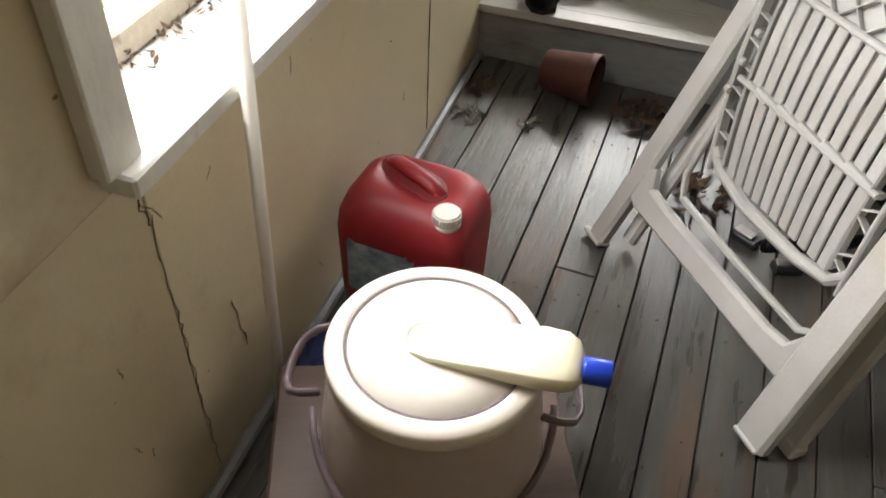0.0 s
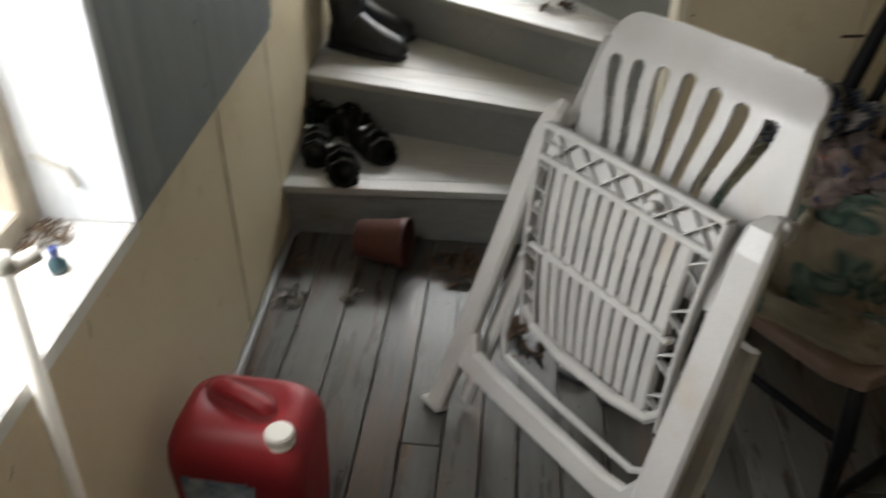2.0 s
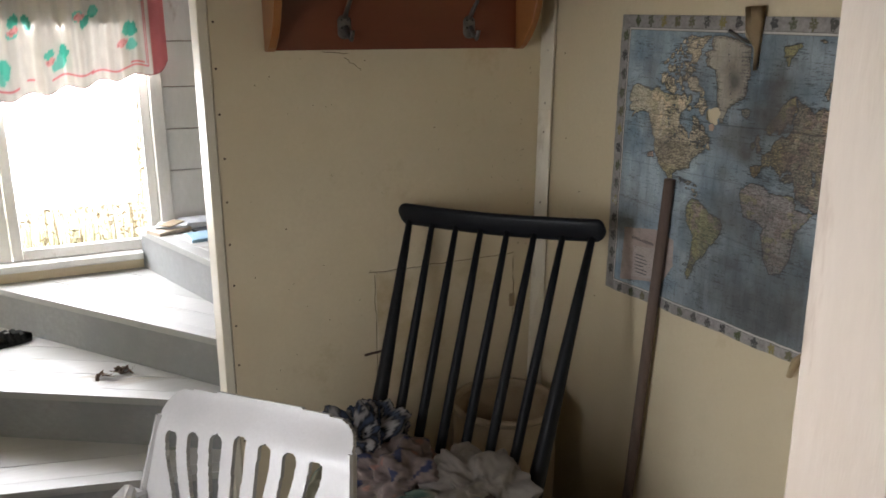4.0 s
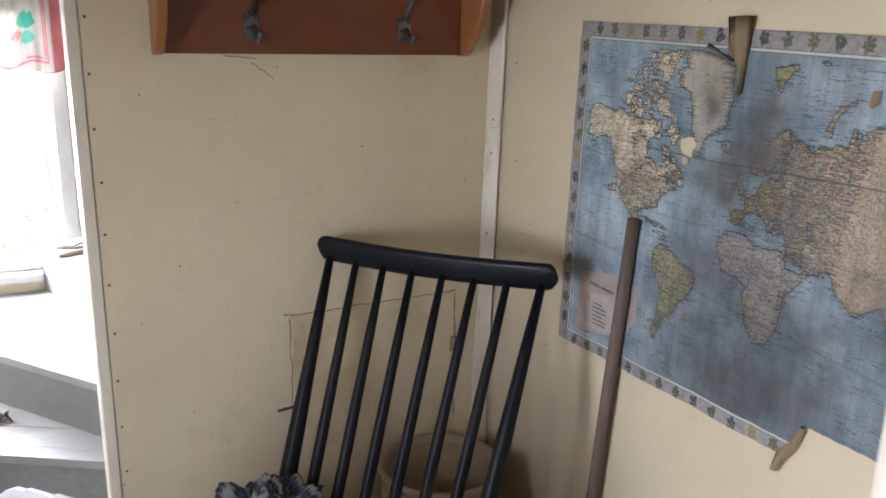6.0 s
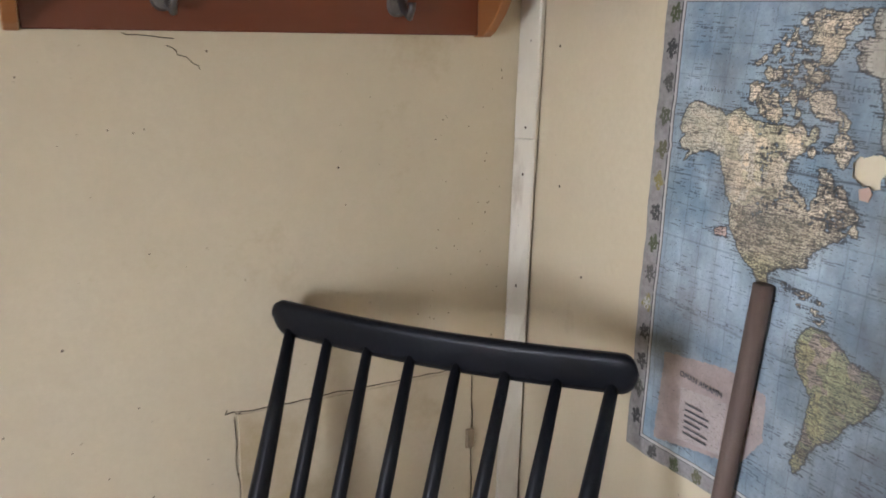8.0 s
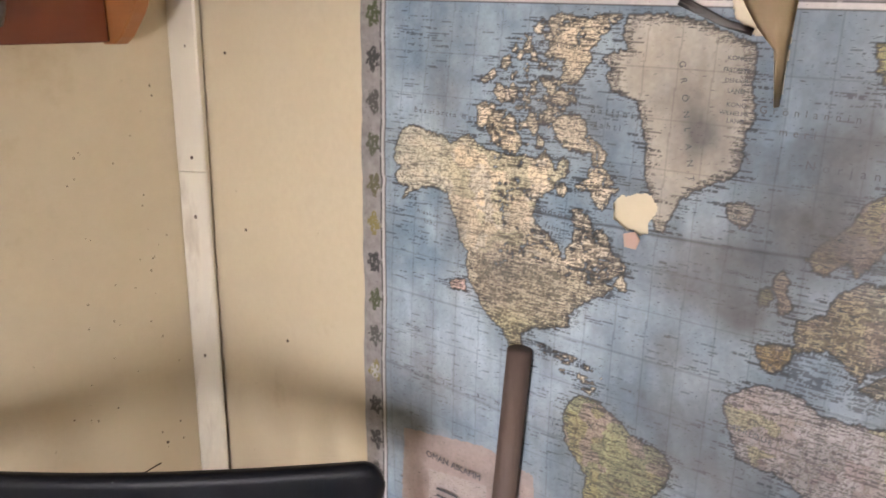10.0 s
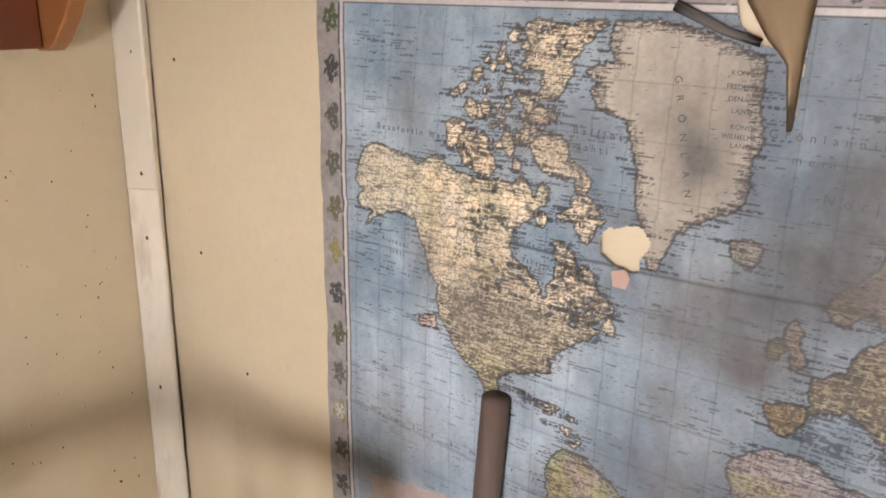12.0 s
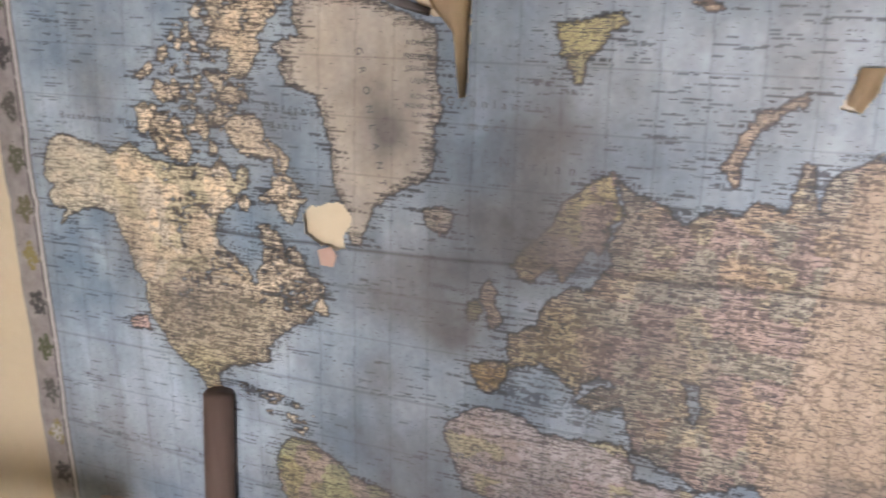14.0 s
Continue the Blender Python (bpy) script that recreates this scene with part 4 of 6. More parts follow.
# ---------- white pipe leaning by the window ----------
pipe = thing("pipe_handle", pose(0, 0, 0), "white plastic pipe with a hooked end leaning on the sill", "pipe")
part("tube", tube([(0.100, -1.478, 0.0), (0.111, -1.441, 0.92)], 0.0105, 14), M_PVC, pipe, smooth=True)
part("end_cap", tube([(0.1125, -1.441, 0.905), (0.1118, -1.441, 0.926)], 0.0125, 14), M_PVC, pipe, smooth=True)
part("branch", tube([(0.112, -1.441, 0.905), (0.128, -1.415, 0.906), (0.134, -1.405, 0.906)], 0.010, 12), M_PVC, pipe, smooth=True)

rag = soft("navy_rag", pose(0.115, -1.36, 0.028, 0, 0, 10), blob(0.05, 0.10, 0.045, 41, 0.3, 2.2, 5), M_NAVY, "crumpled dark blue cloth on the floor by the wall", "cloth")

# ---------- plant pot ----------
pot = thing("plant_pot", pose(0.330, -0.150, 0.078, 0, 88, -8) @ Matrix.Scale(0.86, 4), "terracotta-coloured plastic plant pot lying on its side", "plant pot")
part("body", lathe([(0, -0.095), (0.062, -0.095), (0.066, -0.09), (0.083, 0.055), (0.088, 0.058), (0.09, 0.088), (0.086, 0.09), (0.083, 0.088), (0.079, 0.055), (0.062, -0.085), (0, -0.085)], 40), M_TERRA, pot, smooth=True)

# ---------- footwear on the stairs ----------
def clog():
    """A slip-on garden shoe along +y, sole on z = 0."""
    ob = thing("garden_shoe", pose(0, 0, 0), "dusty black rubber garden shoe on the stair tread", "shoe", group="shoes on the stairs")
    sole = prism([(0.036, -0.12), (0.045, -0.02), (0.05, 0.07), (0.034, 0.125), (0.0, 0.14), (-0.04, 0.12), (-0.05, 0.06), (-0.04, -0.03), (-0.036, -0.12), (0, -0.14)], 0, 0.022, bevel=0.004)
    part("sole", sole, M_CLOG, ob)
    secs = []
    for y, w, h in ((-0.13, 0.026, 0.055), (-0.10, 0.036, 0.068), (-0.04, 0.037, 0.062), (0.0, 0.041, 0.072), (0.05, 0.047, 0.066), (0.09, 0.043, 0.052), (0.125, 0.028, 0.034), (0.138, 0.012, 0.024)):
        secs.append([(w * math.cos(radians(a)), y, 0.018 + h * max(0, math.sin(radians(a))) ** 0.7) for a in range(0, 181, 15)])
    up = bmesh.new()
    rings = [[up.verts.new(p) for p in s] for s in secs]
    for i, (a, b) in enumerate(zip(rings, rings[1:])):
        for k in range(len(a) - 1):
            if i < 3 and 3 <= k <= 8:
                continue
            up.faces.new((a[k], a[k + 1], b[k + 1], b[k]))
    up.faces.new(rings[-1])
    r = bmesh.ops.solidify(up, geom=list(up.faces), thickness=0.006)
    part("upper", up, M_CLOG, ob, smooth=True)
    for k, y in enumerate((0.062, 0.092)):
        part("strap", tube([(-0.052 + 0.006 * k, y, 0.024), (-0.036, y - 0.006, 0.074 - 0.014 * k), (0, y - 0.01, 0.092 - 0.018 * k), (0.036, y - 0.006, 0.074 - 0.014 * k), (0.052 - 0.006 * k, y, 0.024)], [(0.011, 0.005)] * 5, 8), M_CLOG, ob)
    part("buckle", box(0.018, 0.008, 0.088, 0.040, 0.030, 0.094, bevel=0.002), M_IRON, ob, "dull metal buckle")
    part("strap", tube([(-0.047, 0.03, 0.03), (-0.03, 0.02, 0.08), (0, 0.015, 0.096), (0.03, 0.02, 0.08), (0.047, 0.03, 0.03)], [(0.012, 0.005)] * 5, 8), M_CLOG, ob)
    part("strap", tube([(-0.036, -0.08, 0.05), (-0.03, -0.135, 0.095), (0, -0.15, 0.105), (0.03, -0.135, 0.095), (0.036, -0.08, 0.05)], [(0.004, 0.010)] * 5, 8), M_CLOG, ob)
    return ob


shoe = clog()
shoe.matrix_basis = pose(0.155, 0.10, 0.18, 0, 0, 198)
copy_thing(shoe, pose(0.225, 0.235, 0.18, 0, 0, 218))
copy_thing(shoe, pose(0.062, 0.215, 0.18, 0, 0, 186))
copy_thing(shoe, pose(0.105, 0.35, 0.182, 0, 0, 258))


def boot():
    ob = thing("rubber_boot", pose(0, 0, 0), "dark rubber boot standing on the stair tread", "boot", group="boots on the stairs")
    secs = []
    for y, z, w, d in ((0.0, 0.02, 0.042, 0.05), (0.0, 0.09, 0.044, 0.055), (-0.005, 0.16, 0.047, 0.058), (-0.008, 0.24, 0.052, 0.062), (-0.01, 0.275, 0.054, 0.064), (-0.01, 0.278, 0.050, 0.060), (-0.008, 0.24, 0.048, 0.058), (0, 0.12, 0.042, 0.05)):
        secs.append([(w * math.cos(radians(a)), y + d * math.sin(radians(a)), z) for a in range(0, 360, 20)])
    part("shaft", loft(secs), M_RUBBER, ob, smooth=True)
    secs = []
    for y, w, h in ((-0.055, 0.030, 0.07), (-0.03, 0.042, 0.10), (0.04, 0.044, 0.115), (0.09, 0.046, 0.085), (0.14, 0.048, 0.065), (0.18, 0.042, 0.052), (0.205, 0.022, 0.036)):
        secs.append([(w * math.cos(radians(a)), y, 0.014 + (h * math.sin(radians(a)) if a <= 180 else 0)) for a in range(0, 360, 20)])
    part("foot", loft(secs), M_RUBBER, ob, smooth=True)
    part("sole", prism([(0.036, -0.06), (0.046, 0.03), (0.052, 0.13), (0.04, 0.19), (0.0, 0.214), (-0.04, 0.19), (-0.052, 0.13), (-0.046, 0.03), (-0.036, -0.06)], 0, 0.016, bevel=0.003), M_RUBBER, ob)
    part("sole_heel", box(-0.04, -0.062, 0.0, 0.04, 0.03, 0.02, bevel=0.004), M_RUBBER, ob)
    return ob


bt = boot()
bt.matrix_basis = pose(0.085, 0.665, 0.36, 0, 0, -112)
bt.scale = (1.18, 1.14, 1.16)
copy_thing(bt, pose(0.075, 0.80, 0.36, 0, 0, -98))

# third tread clutter
def slab(name, m, w, d, h, material, label, category, bev=0.004):
    ob = tagged(part(name, box(-w / 2, -d / 2, 0, w / 2, d / 2, h, bevel=bev), material), label, category)
    ob.matrix_basis = m
    return ob


slab("plastic_tray", pose(0.185, 0.945, 0.54, 0, 0, -28), 0.14, 0.10, 0.03, M_SKYB, "light blue plastic tray on the stairs", "tray")
slab("plastic_box", pose(0.20, 0.965, 0.571, 10, 0, -18), 0.085, 0.06, 0.075, M_LILAC, "small lilac plastic box on a blue tray", "box", 0.006)
slab("blue_folder", pose(0.185, 1.24, 0.54, 62, 8, -22), 0.17, 0.02, 0.13, M_NAVY, "navy blue folder leaning against the stair wall", "folder")
slab("cardboard_box", pose(0.04, 1.29, 0.54, 0, 0, 0), 0.13, 0.15, 0.095, M_CARD, "small brown cardboard box under the sill", "box")
bag = tagged(part("plastic_bag", blob(0.085, 0.06, 0.115, 31, 0.34, 2.6, 5, flat=0.0), M_BAG, smooth=False), "crumpled translucent white plastic bag with print", "bag")
bag.matrix_basis = pose(0.335, 1.13, 0.60, 0, 14, 20)
bag2 = tagged(part("plastic_bag", blob(0.05, 0.05, 0.06, 33, 0.3, 2.6, 4), M_BAG, smooth=False), "small crumpled clear plastic bag", "bag")
bag2.matrix_basis = pose(0.13, 1.20, 0.573)
sh2 = copy_thing(shoe, pose(0.46, 1.16, 0.54, 0, 0, -70))
sh2.scale = (0.8, 0.8, 0.6)
tagged(sh2, "flat dark slipper beside a plastic bag")


def litter(name, m, n, r, material, label, seed, size=0.02):
    """Curled scraps of dry leaf in one loose heap."""
    rng = random.Random(seed)
    bm = bmesh.new()
    for _ in range(n):
        a, q = rng.uniform(0, 6.28), r * rng.random() ** 0.7
        s = size * rng.uniform(0.5, 1.2)
        rot = Matrix.Translation((q * math.cos(a), q * math.sin(a), 0.004 + 0.02 * rng.random() * (1 - q / r))) @ Euler((rng.uniform(-.7, .7), rng.uniform(-.7, .7), rng.uniform(0, 6.3))).to_matrix().to_4x4()
        vs = [bm.verts.new(rot @ Vector((x * s, y * s * 0.6, 0.25 * s * (x * x)))) for x, y in ((-1, 0), (-.4, .5), (.3, .55), (1, 0), (.3, -.5), (-.4, -.55))]
        bm.faces.new(vs)
    bmesh.ops.solidify(bm, geom=list(bm.faces), thickness=0.0015)
    ob = tagged(part(name, bm, material), label, "debris", kind="stuff")
    ob.matrix_basis = m
    return ob


litter("dry_leaves", pose(0.83, 0.64, 0.54), 16, 0.06, M_DRY, "scrap of dry curled leaves on the stair tread", 1, 0.03)
litter("dry_leaves", pose(0.56, -0.17, 0.0), 60, 0.09, M_DRY, "heap of dark dry leaves by the stair foot", 2, 0.028)
litter("dry_leaves", pose(0.74, -0.46, 0.0), 40, 0.10, M_DRY, "dry leaf litter on the floor under the folding chair", 3, 0.028)
litter("paper_scraps", pose(0.085, -0.36, 0.0), 26, 0.05, M_FLUFF, "pale shredded paper scraps by the wall", 4, 0.02)
litter("paper_scraps", pose(0.265, -0.34, 0.0), 12, 0.035, M_FLUFF, "pale fluffy scrap on the floorboards", 5, 0.018)
litter("paper_scraps", pose(0.07, -0.21, 0.0), 16, 0.05, M_DRY, "dry scraps in the corner of the floor", 6, 0.02)
litter("paper_scraps", pose(0.275, -0.82, 0.0), 4, 0.012, M_FLUFF, "white splinter on the floor", 7, 0.02)
rng = random.Random(12)
bm = bmesh.new()
for _ in range(420):
    x, y = rng.uniform(0.06, 1.6), rng.uniform(-1.9, -0.06)
    s = rng.choice((0.001, 0.0015, 0.002, 0.0035)) * rng.uniform(0.6, 1.2)
    add = bmesh.ops.create_icosphere(bm, subdivisions=1, radius=s, matrix=Matrix.Translation((x, y, s * 0.3)) @ Matrix.Diagonal((1, rng.uniform(0.6, 2.2), 0.5, 1)))
tagged(part("floor_grit", bm, M_UNDER), "scattered grit and crumbs on the floorboards", "debris", kind="stuff")

clipbox = thing("clip_box", pose(0.985, -0.67, 0, 0, 0, 20), "small dark plastic clip case on the floor", "clip")
part("case", box(-0.035, -0.018, 0, 0.035, 0.018, 0.022, bevel=0.004), M_RUBBER, clipbox)
part("jaw", box(-0.033, -0.014, 0.0225, 0.02, 0.014, 0.029, bevel=0.002), M_IRON, clipbox)
clip2 = copy_thing(clipbox, pose(0.885, -0.60, 0, 0, 0, -30))

# sill clutter
bottle = thing("small_bottle", WA @ pose(-0.012, -1.225, 0.738, 0, 0, 0) @ Matrix.Scale(0.68, 4), "tiny glass bottle with a blue cap on the window sill", "bottle")
part("body", lathe([(0, 0), (0.020, 0), (0.022, 0.006), (0.021, 0.022), (0.012, 0.034), (0.009, 0.04), (0, 0.04)], 20), M_TEAL, bottle, smooth=True)
part("cap", lathe([(0, 0.039), (0.011, 0.039), (0.0115, 0.058), (0.010, 0.061), (0, 0.061)], 18), M_NAVY, bottle, "dark blue cap", smooth=True)
lt = litter("sill_debris", WA @ pose(-0.075, -1.14, 0.738), 90, 0.045, M_DRY, "dead insects and dry debris on the window sill", 8, 0.011)
for k in range(5):
    litter("sill_debris", WA @ pose(-0.088, -1.56 + 0.09 * k, 0.738), 22, 0.032, M_DRY, "dead insects and dry debris on the window sill", 20 + k, 0.009)
cord = tagged(part("cord_tuft", tube([(-0.055, 0, 0), (-0.03, -0.004, -0.008), (0.0, -0.006, -0.02), (0.012, -0.006, -0.05)], 0.004, 6), M_FLUFF), "frayed cord tuft tied to the window jamb", "cord")
cord.matrix_basis = WA @ pose(-0.03, W1 - 0.006, 0.86)

# ---------- coat rack ----------
rack = thing("coat_rack", pose(0, 0, 0), "red-brown varnished wooden coat rack with metal hooks on the wall", "coat rack")
part("back_board", box(1.302, -0.022, 1.648, 2.062, -0.001, 1.90, bevel=0.002), M_RAIL, rack)


def rack_end(x0):
    pts = [(-0.001, 1.645), (-0.03, 1.645), (-0.05, 1.655), (-0.085, 1.685), (-0.115, 1.725), (-0.135, 1.77), (-0.15, 1.83), (-0.155, 1.92), (-0.001, 1.92)]
    bm = bmesh.new()
    a = [bm.verts.new((x0, y, z)) for y, z in pts]
    b = [bm.verts.new((x0 + 0.022, y, z)) for y, z in pts]
    bm.faces.new(a)
    bm.faces.new(b[::-1])
    for i in range(len(pts)):
        j = (i + 1) % len(pts)
        bm.faces.new((a[j], a[i], b[i], b[j]))
    bmesh.ops.recalc_face_normals(bm, faces=bm.faces)
    bmesh.ops.bevel(bm, geom=list(bm.edges), offset=0.002, segments=1, affect="EDGES")
    return part("end_bracket", bm, M_RAILEND, rack, "orange varnished curved end")


rack_end(1.279)
rack_end(2.063)
part("shelf", box(1.279, -0.19, 1.921, 2.085, -0.001, 1.943, bevel=0.003), M_RAIL, rack)
for x in (1.503, 1.70, 1.897):
    if x == 1.70:
        continue
    hk = part("hook", loft([[(x + px, -0.0225, 1.71 + pz) for px, pz in rounded_rect(0.020, 0.033, 0.018, 5)], [(x + px * 0.85, -0.0275, 1.71 + pz * 0.9) for px, pz in rounded_rect(0.020, 0.033, 0.018, 5)]]), M_IRON, rack, "tarnished metal hook")
    part("lower_prong", tube([(x + 0.003, -0.027, 1.712), (x + 0.006, -0.040, 1.688), (x + 0.008, -0.056, 1.676), (x + 0.008, -0.066, 1.690), (x + 0.008, -0.066, 1.700)], (0.007, 0.007, 0.0065, 0.006, 0.007), 10), M_IRON, hk, smooth=True)
    part("upper_prong", tube([(x, -0.027, 1.735), (x + 0.006, -0.045, 1.765), (x + 0.01, -0.075, 1.80), (x + 0.011, -0.088, 1.83)], (0.007, 0.006, 0.0055, 0.008), 10), M_IRON, hk, smooth=True)
    for px, pz in ((-0.009, 0.018), (0.009, 0.018), (-0.009, -0.004), (0.010, -0.004)):
        part("screw_hole", lathe([(0, 0), (0.0035, 0), (0.0035, 0.001), (0, 0.001)], 10, Matrix.Translation((x + px, -0.0275, 1.712 + pz)) @ Matrix.Rotation(radians(90), 4, "X")), M_DARKMETAL, hk)

# ---------- wooden pole ----------
pole = tagged(part("wooden_pole", tube([(2.150, -0.508, 0.0), (2.158, -0.548, 0.4), (2.164, -0.588, 0.85), (2.170, -0.632, 1.312)], (0.0145, 0.015, 0.0148, 0.0145), 18), M_STICK, smooth=True), "weathered round wooden pole leaning on the map wall", "pole")

# ---------- corner basket and tub ----------
basket = thing("round_basket", pose(1.93, -0.20, 0), "round buff-coloured basket in the corner behind the chair", "basket")
part("wall", lathe([(0, 0.01), (0.15, 0.0), (0.160, 0.3), (0.165, 0.545), (0.155, 0.545), (0.15, 0.3), (0, 0.28)], 44), M_BUFF, basket, smooth=True)
part("rim", lathe([(0.154, 0.545), (0.166, 0.543), (0.172, 0.557), (0.166, 0.569), (0.156, 0.565), (0.154, 0.545)], 44), M_BUFF, basket, smooth=True)
tub = thing("lidded_tub", pose(1.94, -1.17, 0), "dark round tub with a grey-beige flat lid beside the wall", "tub")
part("body", lathe([(0, 0), (0.16, 0), (0.185, 0.36), (0.2, 0.375), (0.2, 0.40), (0.192, 0.404), (0.175, 0.396), (0.172, 0.385), (0, 0.384)], 52), M_DARKMETAL, tub, smooth=True)
part("lid", lathe([(0, 0.392), (0.165, 0.392), (0.172, 0.386)], 52), M_TUBTOP, tub, "grey-beige flat lid")

# ---------- papers on the fifth step ----------
for k, (x, y, z, rz, w, d, h, mt, nm, lb) in enumerate((
        (1.130, 1.270, 0.901, 24, 0.15, 0.11, 0.016, M_CARD, "magazine", "brown old magazine on the top step"), (1.150, 1.300, 0.918, -14, 0.13, 0.10, 0.010, M_PAPER, "magazine", "rumpled magazine on a brown one"),
        (1.265, 1.345, 0.901, -8, 0.17, 0.12, 0.030, M_PAPER, "paper_stack", "stack of pale papers on the top step"), (1.300, 1.225, 0.901, 14, 0.15, 0.07, 0.012, M_RUBBER, "dark_case", "flat dark case beside the papers"),
        (1.255, 1.090, 0.901, 6, 0.15, 0.13, 0.014, M_PALEBLUE, "booklet", "pale blue booklet on the step"), (1.145, 1.290, 0.930, 48, 0.11, 0.06, 0.005, M_BUFF, "paper_sheet", "torn brown paper on magazines"))):
    slab(nm, pose(x, y, z, 1.5 * (k % 3), -1.5, rz), w, d, h, mt, lb, nm.replace("_", " "), 0.002)
# ---------- printed surfaces: colours carried on the mesh ----------
def value_noise(x, y, seed):
    """Smooth lattice noise in 0..1 over arrays."""
    r = np.random.RandomState(seed).rand(64, 64)
    xi, yi = np.floor(x).astype(int), np.floor(y).astype(int)
    fx, fy = x - xi, y - yi
    fx, fy = fx * fx * (3 - 2 * fx), fy * fy * (3 - 2 * fy)
    a, b = r[xi % 64, yi % 64], r[(xi + 1) % 64, yi % 64]
    c, d = r[xi % 64, (yi + 1) % 64], r[(xi + 1) % 64, (yi + 1) % 64]
    return (a * (1 - fx) + b * fx) * (1 - fy) + (c * (1 - fx) + d * fx) * fy


def fbm(x, y, seed, octaves=4):
    s, amp, tot = 0, 1.0, 0
    for k in range(octaves):
        s = s + amp * value_noise(x * 2 ** k + 11 * k, y * 2 ** k + 5 * k, seed + k)
        tot, amp = tot + amp, amp * 0.55
    return s / tot


def inside(poly, x, y):
    """Which of the points lie in the polygon."""
    hit = np.zeros(x.shape, bool)
    n = len(poly)
    for i in range(n):
        (x0, y0), (x1, y1) = poly[i], poly[(i + 1) % n]
        if y0 == y1:
            continue
        cross = ((y0 > y) != (y1 > y)) & (x < (x1 - x0) * (y - y0) / (y1 - y0) + x0)
        hit ^= cross
    return hit


def printed(name, rough, ink=None, bump=0.1, soot=0.0):
    """A material that shows the colours stored on the mesh; ink: fine lettering strokes where the mesh says so."""
    m = bpy.data.materials.new(name)
    m.use_nodes = True
    nt = m.node_tree
    N, L = nt.nodes, nt.links
    b = N["Principled BSDF"]
    b.inputs["Roughness"].default_value = rough
    at = N.new("ShaderNodeAttribute")
    at.attribute_name = "print"
    col = at.outputs["Color"]
    tc = N.new("ShaderNodeTexCoord")

    def noise_at(scale, detail, stretch=(1, 1, 1)):
        mp = N.new("ShaderNodeMapping")
        mp.inputs["Scale"].default_value = stretch
        L.new(tc.outputs["Object"], mp.inputs[0])
        n = N.new("ShaderNodeTexNoise")
        n.inputs["Scale"].default_value, n.inputs["Detail"].default_value = scale, detail
        L.new(mp.outputs[0], n.inputs["Vector"])
        return n.outputs["Fac"]

    def math_(op, a, c):
        x = N.new("ShaderNodeMath")
        x.operation, x.use_clamp = op, op != "SUBTRACT"
        for s, v in ((x.inputs[0], a), (x.inputs[1], c)):
            if isinstance(v, (int, float)):
                s.default_value = v
            else:
                L.new(v, s)
        return x.outputs[0]

    def over(fac, c0, c1):
        x = N.new("ShaderNodeMix")
        x.data_type = "RGBA"
        L.new(fac, x.inputs[0])
        L.new(c0, x.inputs[6])
        if isinstance(c1, tuple):
            x.inputs[7].default_value = (*c1, 1)
        else:
            L.new(c1, x.inputs[7])
        return x.outputs[2]

    grime = noise_at(9, 8)
    if ink:
        dens = N.new("ShaderNodeAttribute")
        dens.attribute_name = "ink"
        for stretch, gain in (((110, 620, 1), 30.0), ((190, 1000, 1), 26.0)):
            st = noise_at(1.0, 2, stretch)
            lim = math_("MULTIPLY", dens.outputs["Fac"], 0.22)
            cut = math_("SUBTRACT", 0.70, lim)
            hit = math_("MULTIPLY", math_("SUBTRACT", st, cut), gain)
            hit = math_("MULTIPLY", hit, 0.88)
            col = over(hit, col, (0.03, 0.032, 0.035))
        land = N.new("ShaderNodeAttribute")
        land.attribute_name = "land"
        for sc, w in ((52, 0.024), (120, 0.045)):
            mp = N.new("ShaderNodeMapping")
            L.new(tc.outputs["Object"], mp.inputs[0])
            vo = N.new("ShaderNodeTexVoronoi")
            vo.feature = "DISTANCE_TO_EDGE"
            vo.inputs["Scale"].default_value = sc
            wob = N.new("ShaderNodeVectorMath")
            wob.operation = "MULTIPLY_ADD"
            nn = N.new("ShaderNodeTexNoise")
            nn.inputs["Scale"].default_value = 90
            L.new(tc.outputs["Object"], nn.inputs["Vector"])
            L.new(nn.outputs["Color"], wob.inputs[0])
            wob.inputs[1].default_value = (0.012, 0.012, 0.012)
            L.new(mp.outputs[0], wob.inputs[2])
            L.new(wob.outputs[0], vo.inputs["Vector"])
            line = math_("LESS_THAN", vo.outputs["Distance"], w)
            line = math_("MULTIPLY", math_("MULTIPLY", line, land.outputs["Fac"]), 0.42)
            col = over(line, col, (0.10, 0.08, 0.06))
        gs = math_("MULTIPLY", math_("SUBTRACT", noise_at(5, 9), 0.52), 2.2)
        gs = math_("MULTIPLY", gs, soot)
        col = over(gs, col, (0.12, 0.115, 0.11))
    L.new(col, b.inputs["Base Color"])
    bp = N.new("ShaderNodeBump")
    bp.inputs["Strength"].default_value, bp.inputs["Distance"].default_value = bump, 0.003
    L.new(grime, bp.inputs["Height"])
    L.new(bp.outputs[0], b.inputs["Normal"])
    return m


